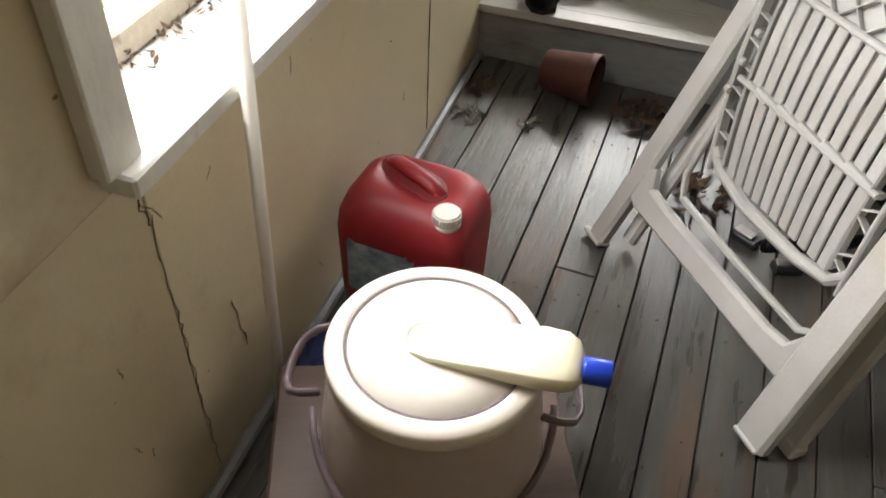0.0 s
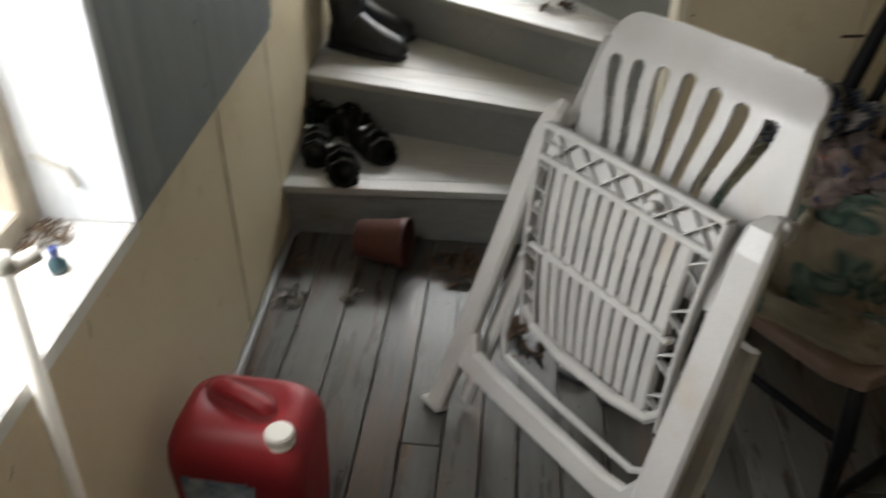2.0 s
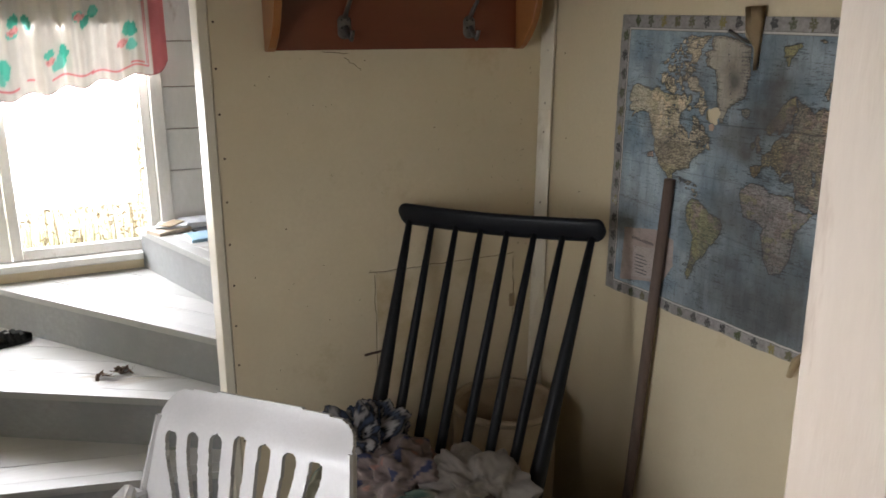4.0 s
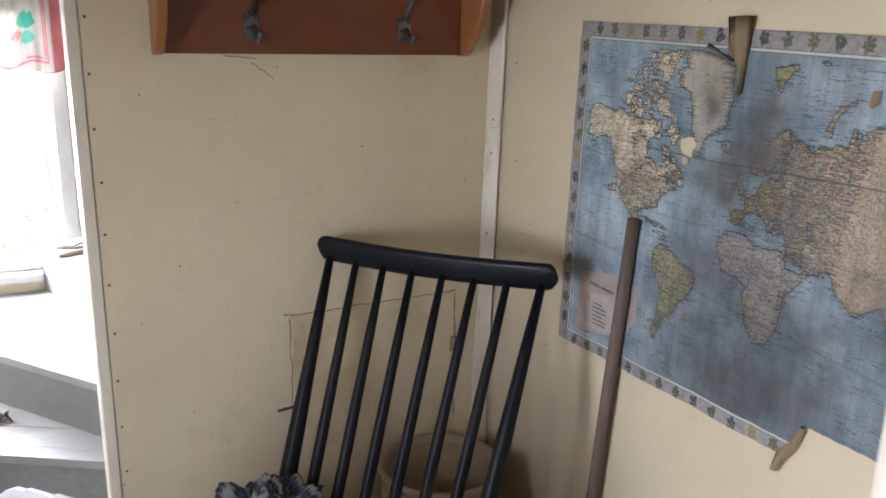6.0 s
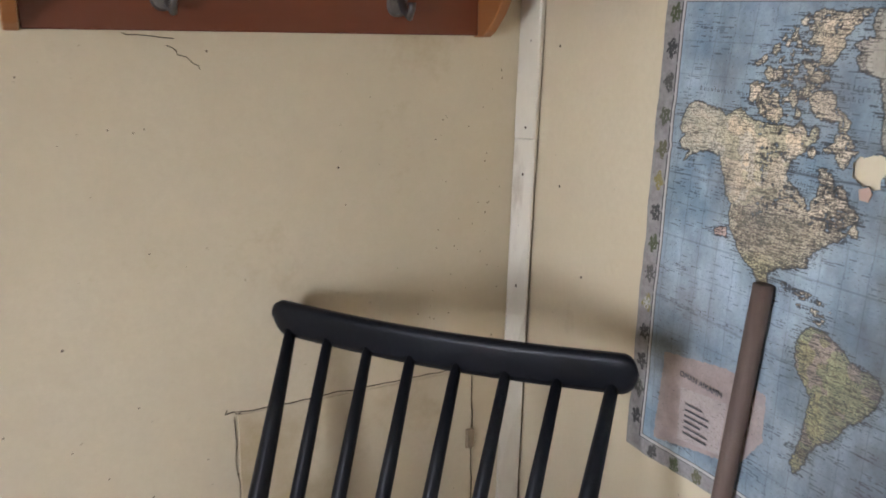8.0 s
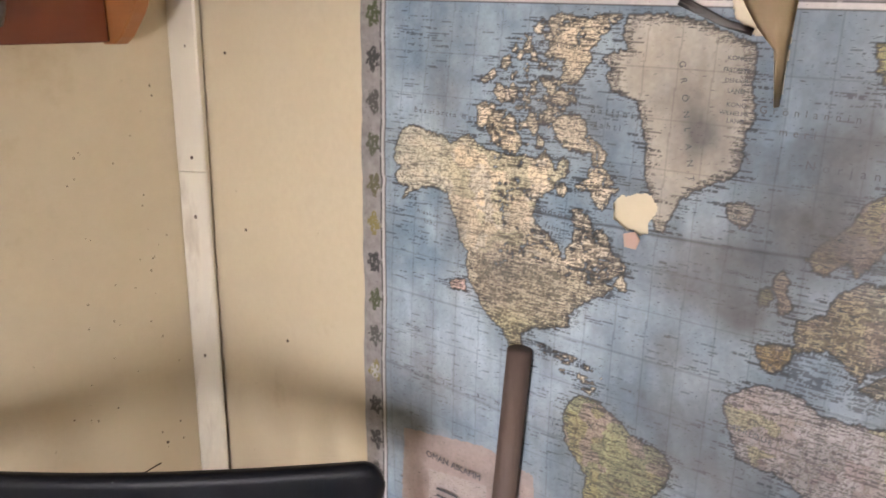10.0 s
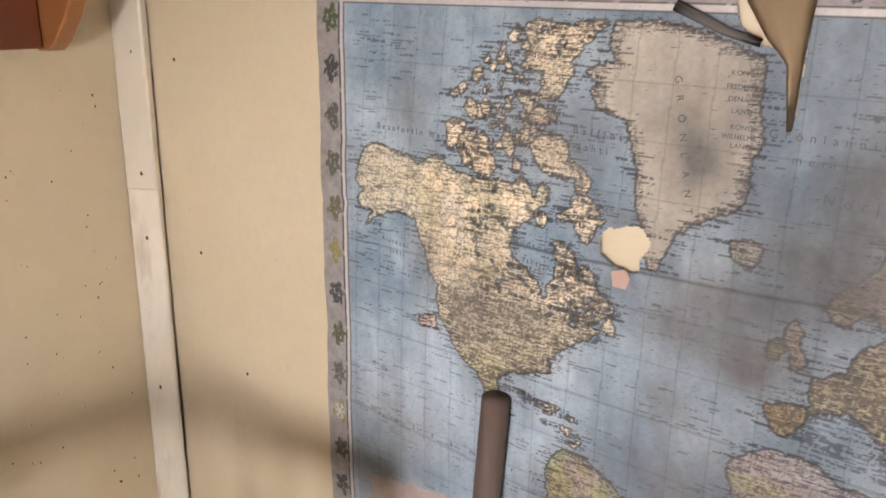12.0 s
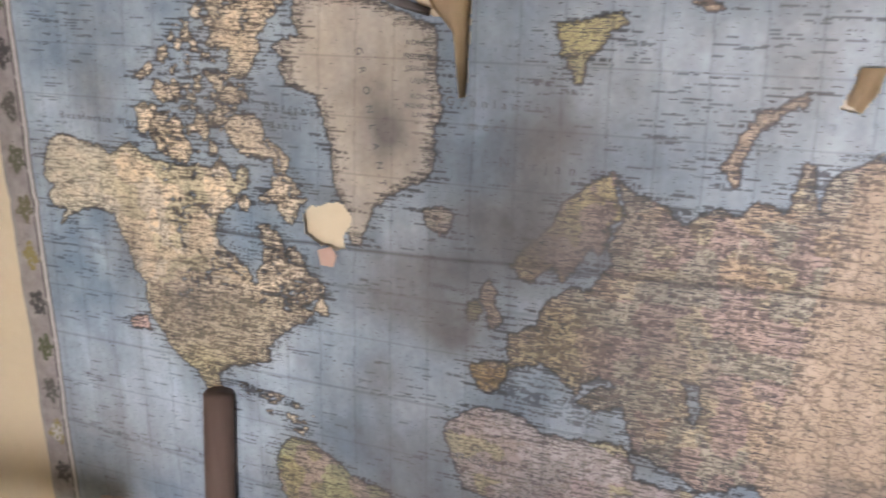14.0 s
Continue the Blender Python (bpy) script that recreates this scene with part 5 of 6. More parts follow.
def sheet(name, xs, ys, keep, material, colours, floats=(), parent=None, label=""):
    """A grid of points (arrays of shape ny, nx, 3) with colours; keep says which cells exist."""
    ny, nx = xs.shape[:2]
    me = bpy.data.meshes.new(name)
    idx = np.arange(nx * ny).reshape(ny, nx)
    quads = np.stack((idx[:-1, :-1], idx[:-1, 1:], idx[1:, 1:], idx[1:, :-1]), -1)[keep]
    me.vertices.add(nx * ny)
    me.vertices.foreach_set("co", xs.reshape(-1))
    me.loops.add(quads.size)
    me.loops.foreach_set("vertex_index", quads.reshape(-1))
    me.polygons.add(len(quads))
    me.polygons.foreach_set("loop_start", np.arange(0, quads.size, 4))
    me.polygons.foreach_set("use_smooth", np.ones(len(quads), bool))
    me.update(calc_edges=True)
    c = np.ones((nx * ny, 4), np.float32)
    c[:, :3] = colours.reshape(-1, 3)
    me.color_attributes.new("print", "FLOAT_COLOR", "POINT").data.foreach_set("color", c.reshape(-1))
    for key, arr in floats:
        me.attributes.new(key, "FLOAT", "POINT").data.foreach_set("value", arr.astype(np.float32).reshape(-1))
    me.materials.append(material)
    ob = new(name, me)
    if parent is not None:
        ob.parent = parent
    if label:
        ob["label"] = label
    return ob


# ---------- the world map; millimetres from its lower left corner ----------
LANDS = {
    "canada": ((59, 586), (69, 598), (83, 603), (103, 597), (124, 594), (139, 585), (149, 590), (161, 597), (175, 590), (186, 584), (203, 580), (218, 579), (231, 578), (242, 582), (252, 576), (261, 583), (267, 589), (273, 577), (279, 567), (288, 583), (297, 579), (296, 566), (286, 559), (277, 548), (268, 543), (255, 533), (253, 518), (257, 505), (268, 499), (281, 490), (287, 480), (289, 472), (163, 462), (150, 475), (145, 495), (138, 512), (129, 526), (114, 531), (93, 529), (72, 516), (59, 510), (73, 526), (56, 528), (51, 540), (62, 551), (49, 559)),
    "america": ((163, 462), (289, 472), (295, 474), (295, 487), (302, 496), (305, 507), (301, 520), (304, 532), (313, 531), (319, 523), (323, 518), (326, 508), (336, 513), (343, 504), (349, 489), (361, 481), (363, 471), (349, 464), (338, 457), (352, 454), (339, 441), (316, 430), (307, 419), (299, 412), (301, 398), (282, 394), (253, 385), (239, 375), (243, 357), (250, 341), (239, 337), (222, 357), (215, 371), (193, 388), (182, 397), (175, 411), (164, 425), (161, 443)),
    "ellesmere": ((268, 722), (279, 724), (294, 722), (313, 719), (323, 723), (352, 723), (339, 712), (329, 705), (322, 694), (315, 690), (317, 680), (312, 671), (304, 661), (301, 656), (290, 658), (281, 655), (284, 665), (289, 672), (287, 682), (275, 679), (270, 689), (273, 703), (266, 713)),
    "devon": ((272, 645), (284, 650), (301, 644), (304, 639), (290, 635), (272, 636)),
    "prince_patrick": ((210, 681), (220, 685), (223, 676), (215, 669), (208, 673)),
    "melville": ((190, 665), (201, 670), (202, 662), (187, 653), (181, 657)),
    "bathurst": ((202, 655), (213, 653), (217, 642), (210, 634), (199, 644)),
    "cornwallis": ((220, 650), (231, 652), (231, 641), (221, 640)),
    "byam": ((245, 656), (254, 659), (253, 642), (247, 644)),
    "parry": ((257, 662), (269, 660), (278, 653), (272, 640), (266, 650)),
    "ringnes": ((239, 698), (247, 696), (246, 686), (236, 688)),
    "banks": ((178, 630), (190, 635), (200, 623), (192, 612), (184, 604), (176, 611), (177, 622)),
    "victoria": ((196, 621), (206, 613), (220, 622), (227, 620), (231, 607), (239, 592), (229, 580), (216, 583), (203, 588), (194, 590), (196, 598), (189, 606)),
    "prince_of_wales": ((244, 626), (254, 625), (256, 609), (250, 602), (242, 613)),
    "somerset": ((262, 629), (273, 630), (273, 618), (264, 614)),
    "king_william": ((255, 603), (264, 599), (265, 591), (255, 588)),
    "baffin": ((276, 618), (284, 625), (302, 626), (310, 623), (316, 614), (314, 606), (325, 602), (333, 595), (338, 589), (334, 578), (341, 569), (348, 560), (354, 555), (346, 550), (340, 536), (335, 531), (327, 540), (321, 550), (312, 550), (303, 552), (312, 558), (317, 566), (321, 582), (320, 589), (305, 590), (291, 591), (281, 598), (276, 608)),
    "southampton": ((280, 551), (289, 556), (295, 548), (292, 541), (283, 541)),
    "newfoundland": ((352, 460), (359, 470), (365, 461), (367, 453), (355, 452)),
    "peeled": ((133, 418), (159, 427), (160, 411), (140, 410)),
    "greenland": ((356, 723), (388, 722), (417, 719), (446, 707), (459, 702), (471, 700), (476, 693), (477, 675), (474, 663), (478, 651), (479, 635), (474, 622), (471, 605), (471, 585), (456, 577), (439, 568), (417, 553), (408, 537), (402, 519), (394, 520), (389, 529), (393, 544), (385, 558), (379, 571), (380, 586), (380, 600), (374, 618), (371, 634), (367, 645), (357, 647), (343, 651), (337, 658), (335, 667), (338, 671), (331, 683), (340, 689), (355, 692), (350, 705)),
    "iceland": ((462, 555), (477, 559), (488, 554), (485, 541), (475, 534), (464, 542)),
    "britain": ((510, 496), (516, 502), (522, 494), (522, 480), (528, 470), (524, 462), (515, 460), (517, 472), (511, 482)),
    "ireland": ((497, 479), (507, 484), (511, 475), (507, 465), (497, 465)),
    "iberia": ((499, 427), (508, 430), (521, 431), (535, 430), (527, 413), (517, 403), (504, 406), (501, 417)),
    "south_america": ((296, 287), (303, 309), (319, 323), (342, 320), (367, 304), (386, 291), (418, 285), (427, 272), (419, 246), (401, 221), (386, 211), (373, 186), (363, 177), (347, 166), (337, 147), (326, 120), (316, 106), (310, 121), (321, 161), (325, 193), (329, 224), (318, 240), (300, 259)),
    "africa": ((492, 305), (474, 358), (479, 370), (503, 387), (533, 388), (547, 383), (562, 373), (581, 374), (608, 375), (626, 376), (636, 358), (635, 348), (658, 344), (687, 347), (661, 317), (641, 294), (637, 261), (633, 234), (613, 196), (582, 186), (565, 211), (555, 243), (547, 268), (554, 290), (527, 302)),
    "scandinavia": ((542, 507), (535, 516), (551, 536), (566, 550), (577, 568), (593, 582), (609, 592), (616, 588), (614, 575), (621, 561), (613, 554), (607, 541), (603, 529), (597, 535), (591, 526), (582, 512), (574, 506), (569, 515), (560, 512), (551, 504)),
    "asia": ((616, 588), (630, 578), (650, 570), (656, 564), (664, 558), (673, 567), (688, 572), (699, 567), (709, 578), (720, 575), (729, 570), (735, 604), (743, 605), (746, 573), (752, 596), (770, 608), (781, 616), (725, 364), (687, 347), (663, 362), (632, 373), (630, 387), (625, 410), (603, 401), (589, 406), (607, 426), (620, 424), (606, 434), (593, 424), (589, 411), (584, 418), (573, 428), (559, 436), (545, 431), (533, 426), (530, 441), (533, 459), (556, 469), (560, 484), (572, 497), (582, 503), (596, 500), (604, 514), (614, 524), (609, 537), (615, 546), (621, 561)),
    "caspian": ((668, 437), (680, 436), (683, 416), (678, 401), (673, 419)),
    "svalbard": ((568, 696), (576, 698), (592, 699), (594, 701), (613, 704), (617, 697), (606, 690), (600, 680), (591, 673), (587, 655), (581, 656), (577, 669), (570, 676)),
    "novaya_zemlya": ((684, 600), (694, 589), (697, 591), (697, 604), (707, 627), (718, 637), (736, 646), (735, 652), (722, 644), (706, 637), (696, 625), (690, 610)),
    "franz_josef": ((659, 709), (671, 709), (682, 703), (672, 700)),
    "asia_east": ((770, 608), (900, 640), (1096, 640), (1096, 330), (900, 300), (860, 250), (825, 330), (780, 300), (740, 330), (725, 364)),
}
CREAMY, GREYISH, YELLOW, LILAC, OCHRE, ROSY = (0.82, 0.69, 0.50), (0.52, 0.47, 0.40), (0.50, 0.45, 0.22), (0.47, 0.41, 0.42), (0.40, 0.28, 0.11), (0.53, 0.41, 0.30)
TINTS = {"greenland": GREYISH, "south_america": YELLOW, "africa": LILAC, "scandinavia": OCHRE, "asia": ROSY, "asia_east": ROSY, "svalbard": (0.56, 0.50, 0.20), "iceland": GREYISH, "britain": (0.47, 0.36, 0.26), "ireland": (0.30, 0.30, 0.12), "iberia": OCHRE, "novaya_zemlya": ROSY, "franz_josef": ROSY, "america": (0.56, 0.49, 0.36), "peeled": (0.66, 0.46, 0.38), "caspian": (0.24, 0.30, 0.36)}
# tints of single countries
STATES = {"asia": ((0.46, 0.38, 0.28), (0.56, 0.47, 0.30), (0.48, 0.35, 0.29), (0.44, 0.40, 0.30)), "africa": ((0.52, 0.47, 0.28), (0.46, 0.36, 0.34), (0.52, 0.47, 0.45)), "south_america": ((0.56, 0.52, 0.22), (0.48, 0.38, 0.30), (0.42, 0.42, 0.22)), "canada": ((0.68, 0.60, 0.46), (0.62, 0.55, 0.36)), "scandinavia": ((0.50, 0.36, 0.29), (0.54, 0.43, 0.18), (0.44, 0.31, 0.24)), "iberia": ((0.44, 0.34, 0.22), (0.46, 0.40, 0.16))}
STEP = 1.3
r_, s_ = np.mgrid[0:786:STEP, 3:1096:STEP]
wave = 9 * (fbm(s_ / 60, r_ * 0 + 3, 71, 3) - 0.5)
U = s_ + 0.04 * (r_ - 740) + 6 * (fbm(s_ * 0 + 2, r_ / 55, 72, 3) - 0.5) * np.exp(-np.abs(s_) / 60)
V = r_ - 0.045 * s_ * (r_ / 780) + wave * np.exp(-np.abs(r_) / 60)
w1 = 5.0 * (fbm(U / 11, V / 11, 1, 3) - 0.5) + 4.0 * (fbm(U / 4, V / 4, 5, 2) - 0.5)
w2 = 5.0 * (fbm(U / 11, V / 11, 9, 3) - 0.5) + 4.0 * (fbm(U / 4, V / 4, 14, 2) - 0.5)
sea = fbm(U / 75, V / 75, 21, 5)[..., None]
sea = np.clip(1.9 * sea - 0.45, 0, 1)
col = np.array((0.155, 0.225, 0.285)) * (1 - sea) + np.array((0.38, 0.46, 0.52)) * sea
land = np.zeros(U.shape)
patch = fbm(U / 22, V / 22, 33, 3)[..., None]
edge = np.zeros(U.shape)
strait = (np.abs(fbm(U / 17, V / 14, 153, 3) - 0.5) < 0.020) & (fbm(U / 40, V / 40, 163, 2) > 0.44)
lakes = fbm(U / 8, V / 6, 173, 2) > 0.78
for k_, (key, poly) in enumerate(LANDS.items()):
    m_ = inside(poly, U + w1, V + w2)
    if key in ("baffin", "victoria", "ellesmere"):
        m_ &= ~strait
    if key in ("canada", "america"):
        m_ &= ~((strait | lakes) & (V > 450) & (U > 200))
    tone = np.array(TINTS.get(key, CREAMY))
    alt = tone * np.array((0.92, 0.89, 0.80)) if key not in ("africa", "asia") else tone * np.array((1.06, 0.98, 0.78))
    shade = tone * (1 - patch) + alt * patch
    for j_, tint_ in enumerate(STATES.get(key, ())):
        reg = fbm((U + w1) / 26, (V + w2) / 22, 400 + 17 * j_ + k_, 2) > 0.56
        shade = np.where(reg[..., None], np.array(tint_) * (0.85 + 0.3 * patch), shade)
    if key == "america":
        north = np.clip((V - 448 - 0.05 * (U - 160)) / 12, 0, 1)[..., None]
        shade = shade * (1 - north) + north * np.array(CREAMY)
        south = np.clip((405 - V) / 20, 0, 1)[..., None]
        shade = shade * (1 - 0.6 * south) + 0.6 * south * np.array((0.62, 0.55, 0.28))
    if key == "canada":
        alaska = np.clip((150 - U) / 30, 0, 1)[..., None]
        shade = shade * (1 - 0.7 * alaska) + 0.7 * alaska * np.array((0.55, 0.51, 0.39))
    if key == "asia":
        west = np.clip((615 - U) / 40, 0, 1)[..., None] * np.clip((500 - V) / 20, 0, 1)[..., None]
        shade = shade * (1 - 0.6 * west) + 0.6 * west * np.array((0.46, 0.36, 0.13))
    col[m_] = shade[m_]
    land[m_] = 0.0 if key in ("greenland", "peeled", "caspian") else 1.0
    edge[m_] = 0 if key == "caspian" else k_ + 1
edge[(edge == 2)] = 1
edge[edge == list(LANDS).index("asia_east") + 1] = list(LANDS).index("asia") + 1
isles = inside(((195, 640), (230, 700), (268, 725), (300, 650), (290, 600), (240, 590), (190, 600)), U, V) & (fbm(U / 9, V / 9, 133, 4) > 0.60) & (edge == 0)
isles |= inside(((255, 372), (290, 345), (330, 325), (345, 350), (310, 365)), U, V) & (fbm(U / 9, V / 5, 143, 3) > 0.62) & (edge == 0)
col[isles] = (np.array(CREAMY) * (0.75 + 0.3 * patch))[isles]
edge[isles] = 90
rim = inside(LANDS["greenland"], U, V) & ~inside([(414 + (px - 414) * 0.84, 625 + (py - 625) * 0.93) for px, py in LANDS["greenland"]], U + w1, V + w2)
land[rim & (edge > 0)] = 1
dx = np.abs(np.gradient(edge, axis=1)) + np.abs(np.gradient(edge, axis=0))
coast = dx > 0
col[coast] *= 0.30
# river and boundary lines on the land
river = (np.abs(fbm(U / 19, V / 15, 553, 3) - 0.5) < 0.011) | (np.abs(fbm(U / 13, V / 10, 563, 2) - 0.5) < 0.014)
col[river & (land > 0)] *= 0.55
spread = (edge > 0).astype(float)
for _ in range(3):
    for ax_ in (0, 1):
        acc = np.zeros(spread.shape)
        for q in range(-6, 7, 2):
            acc += np.roll(spread, q, axis=ax_)
        spread = acc / 7
shore = np.clip(4 * spread * (1 - spread), 0, 1)
ink = 0.10 + 0.22 * shore + 0.22 * (edge > 0)
for key, gain in (("canada", -0.12), ("asia", 0.16), ("south_america", 0.08), ("africa", -0.05), ("america", 0.10)):
    ink[inside(LANDS[key], U, V)] += gain
ink[inside([(414 + (px - 414) * 0.84, 625 + (py - 625) * 0.90) for px, py in LANDS["greenland"]], U, V)] = 0.03
ink = np.clip(ink, 0, 0.9)


# place names: short broken strokes that run with the parallels
ns_, nr_ = U.shape[1], U.shape[0]
glyph = value_noise(U / 1.5, V / 3.0, 611)
rs = np.random.RandomState(77)
stroke = np.zeros(U.shape)


def names(cells, n, lo, hi, dark, both=True):
    """Strokes that start at n of the given grid cells."""
    if len(cells) == 0:
        return
    for j, i in cells[rs.randint(0, len(cells), n)]:
        ln, th = rs.uniform(lo, hi), rs.uniform(0.68, 1.05)
        w = int(ln / STEP) + 2
        sgn = 1 if not both or rs.rand() < 0.5 else -1
        j0, j1, i0, i1 = max(0, j - 6), min(nr_, j + 7), max(0, i - w), min(ns_, i + w + 1)
        du, dv = U[j0:j1, i0:i1] - U[j, i], V[j0:j1, i0:i1] - V[j, i]
        hit = (np.abs(dv + 0.035 * du) < th) & (du * sgn >= 0) & (du * sgn < ln) & (glyph[j0:j1, i0:i1] > 0.30)
        view = stroke[j0:j1, i0:i1]
        view[hit] = np.maximum(view[hit], 1 - dark)


frame_in = (s_ > 52) & (r_ > 42) & (r_ < 738)
icecap = inside([(414 + (px - 414) * 0.84, 625 + (py - 625) * 0.92) for px, py in LANDS["greenland"]], U, V)
names(np.argwhere(coast & frame_in), 2300, 6, 20, 0.22)
for key, n in (("canada", 320), ("america", 900), ("asia", 1700), ("scandinavia", 110), ("africa", 420), ("south_america", 330), ("iberia", 60)):
    names(np.argwhere(inside(LANDS[key], U, V) & frame_in), n, 5, 16, 0.36, False)
names(np.argwhere(inside(((500, 440), (600, 480), (640, 430), (600, 385), (520, 395)), U, V)), 420, 5, 16, 0.42)
names(np.argwhere((edge == 0) & frame_in), 420, 6, 18, 0.40)
cluster = (fbm(U / 38, V / 26, 631, 2) > 0.66) & (edge == 0) & frame_in
names(np.argwhere(cluster), 900, 6, 20, 0.36)
names(np.argwhere(rim & frame_in), 130, 4, 11, 0.5)
col *= (1 - stroke)[..., None]
spots = (value_noise(U / 2.6, V / 2.6, 641) > 0.955) & (fbm(U / 60, V / 60, 643, 2) > 0.40)
col[spots] *= 0.66
# graticule, creases, soot, and light falloff painted in
for k in range(31):
    line = np.abs(s_ - 52 - 35 * k + 0.000036 * (k - 14) * (r_ - 300) ** 2 * 0.3) < 0.7
    col[line] *= 0.74
for v_ in (690, 642, 594, 492, 446, 392, 338, 286, 234, 182, 130, 84):
    col[np.abs(r_ - v_) < 0.7] *= 0.74
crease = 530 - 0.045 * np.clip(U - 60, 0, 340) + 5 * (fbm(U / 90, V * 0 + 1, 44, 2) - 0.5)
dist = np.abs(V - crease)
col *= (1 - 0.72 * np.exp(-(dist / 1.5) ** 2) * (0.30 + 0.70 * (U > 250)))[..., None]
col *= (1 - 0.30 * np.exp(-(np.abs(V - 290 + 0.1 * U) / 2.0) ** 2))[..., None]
def smudge(u, v, ru, rv, amount):
    f = amount * np.exp(-((U - u) / ru) ** 2 - ((V - v) / rv) ** 2) * (0.4 + 1.2 * fbm(U / 40, V / 40, int(u), 4))
    f = np.clip(f, 0, 0.85)[..., None]
    return lambda c: c * (1 - f) + f * np.array((0.135, 0.125, 0.115))


# the three widest ones darken the lower right
for a in ((538, 540, 62, 34, 0.80), (462, 505, 70, 24, 0.65), (441, 474, 55, 26, 0.80), (486, 455, 34, 24, 0.95), (431, 616, 17, 20, 0.95), (425, 640, 40, 60, 0.35), (563, 612, 30, 46, 0.95), (200, 447, 26, 40, 0.60), (150, 505, 24, 40, 0.45), (100, 270, 60, 60, 0.55), (60, 180, 60, 80, 0.45), (330, 200, 60, 60, 0.30), (417, 400, 22, 26, 0.55), (440, 330, 40, 40, 0.45), (560, 90, 180, 70, 0.45), (420, 110, 100, 70, 0.35), (680, 120, 110, 110, 0.40), (130, 640, 40, 70, 0.45), (640, 440, 60, 40, 0.35), (600, 540, 40, 30, 0.35)):
    col = smudge(*a)(col)
# patches are dirt; the gradient paints light falling off right and low
dirt_and_shade = np.clip((fbm(U / 46, V / 46, 701, 5) - 0.47) * 2.4, 0, 1) * (0.30 + 0.30 * np.clip((U - 250) / 250, 0, 1) + 0.22 * np.clip((420 - V) / 300, 0, 1))
dirt_and_shade += 0.10 + 0.30 * np.clip((U - 300) / 200, 0, 1) * np.clip((760 - U) / 120, 0.35, 1) + 0.24 * np.clip((430 - V) / 300, 0, 1) * np.clip((U - 150) / 150, 0, 1) - 0.10 * np.clip((250 - U) / 150, 0, 1)
dirt_and_shade = np.clip(dirt_and_shade + 0.10 * (fbm(U / 6, V / 14, 711, 3) - 0.5), 0, 0.85)[..., None]
col = col * (1 - dirt_and_shade) + dirt_and_shade * (0.45 * col.mean(-1, keepdims=True) + 0.55 * col) * np.array((0.50, 0.50, 0.49))
# upright light and dark streaks paint the shading of paper wrinkles
wrinkle_shade = fbm(U / 13, V / 90, 721, 3)[..., None]
col *= 0.80 + 0.42 * wrinkle_shade
# painted light falloff: darker right and low, lighter upper left
painted_falloff = np.clip((U - 330) / 170, 0, 1) * (0.26 - 0.12 * np.clip((U - 600) / 100, 0, 1)) + 0.17 * np.clip((430 - V) / 160, 0, 1) * np.clip((U - 120) / 120, 0, 1) - 0.16 * np.clip((400 - U) / 200, 0, 1) * np.clip((V - 480) / 120, 0, 1)
col *= (1 - painted_falloff)[..., None]
# cartouche
cart = inside(((54, 196), (183, 214), (259, 199), (260, 128), (220, 72), (42, 39)), U + 0.6 * w1, V + 0.6 * w2)
col[cart] = (np.array((0.34, 0.27, 0.24)) * (0.8 + 0.4 * patch))[cart]
ink[cart], land[cart] = 0.0, 0
panel_c = inside(((95, 150), (190, 160), (185, 72), (95, 60)), U, V)
col[panel_c] = (0.40, 0.34, 0.31)
ink[panel_c] = 0.25
# border: grey band, white rule, dark dashes, emblems
right = 1096 - s_
inner = np.minimum.reduce((s_ - 43, r_ - 34, 746 - r_, right - 40))
band = inner < 0
col[band] = (np.array((0.25, 0.235, 0.225)) * (0.75 + 0.6 * fbm(U / 9, V / 9, 51, 3)[..., None]))[band]
ink[band], land[band] = 0.0, 0
rule = (inner >= -6) & (inner < -1)
col[rule] = (0.50, 0.47, 0.44)
col[np.abs(inner) < 0.9] = (0.06, 0.06, 0.06)
col[(np.abs(inner + 6.8) < 0.9) & ((s_ + r_) % 46 > 4)] = (0.05, 0.045, 0.045)
EMB = ((0.05, 0.05, 0.05), (0.07, 0.07, 0.06), (0.06, 0.075, 0.03), (0.11, 0.10, 0.05), (0.04, 0.04, 0.04), (0.22, 0.19, 0.06), (0.08, 0.085, 0.05), (0.06, 0.06, 0.055))
rs = np.random.RandomState(8)
wob1, wob2 = 5 * (fbm(s_ / 4, r_ / 4, 200, 2) - 0.5), fbm(s_ / 2.4, r_ / 2.4, 300, 2)
for k in range(64):
    if k < 14:
        cu, cv = 23, 60 + 51.5 * k
    elif k < 34:
        cu, cv = 70 + 51.5 * (k - 14), 770
    else:
        cu, cv = 70 + 51.5 * (k - 34), 12
    if cu > 1060:
        continue
    d_ = np.hypot((s_ - cu) * 1.25, (r_ - cv) * 0.92)
    a_ = np.arctan2(r_ - cv, s_ - cu)
    lobes = rs.randint(3, 8)
    rad = 12.5 + 2.6 * np.sin(lobes * a_ + k) + wob1
    m_ = (d_ < rad) & (wob2 > 0.30)
    col[m_] = EMB[rs.randint(0, 8)]
    if k == 4:
        m_ = (d_ < 12) & ~((d_ > 10) | ((np.abs(np.cos(3 * (a_ - 0.52))) > 0.75) & (d_ < 9) & (d_ > 4)))
        col[m_] = (0.44, 0.42, 0.39)
col *= (0.88 + 0.24 * fbm(U / 3.2, V / 3.2, 61, 2))[..., None]
bulge = 4.0 + 3.0 * fbm(U / 160, V / 160, 81, 3) + 1.2 * fbm(U / 25, V / 25, 83, 2) - 1.6 * np.exp(-(dist / 6) ** 2)
P3 = np.stack((U / 1000, V / 1000, bulge / 1000), -1)
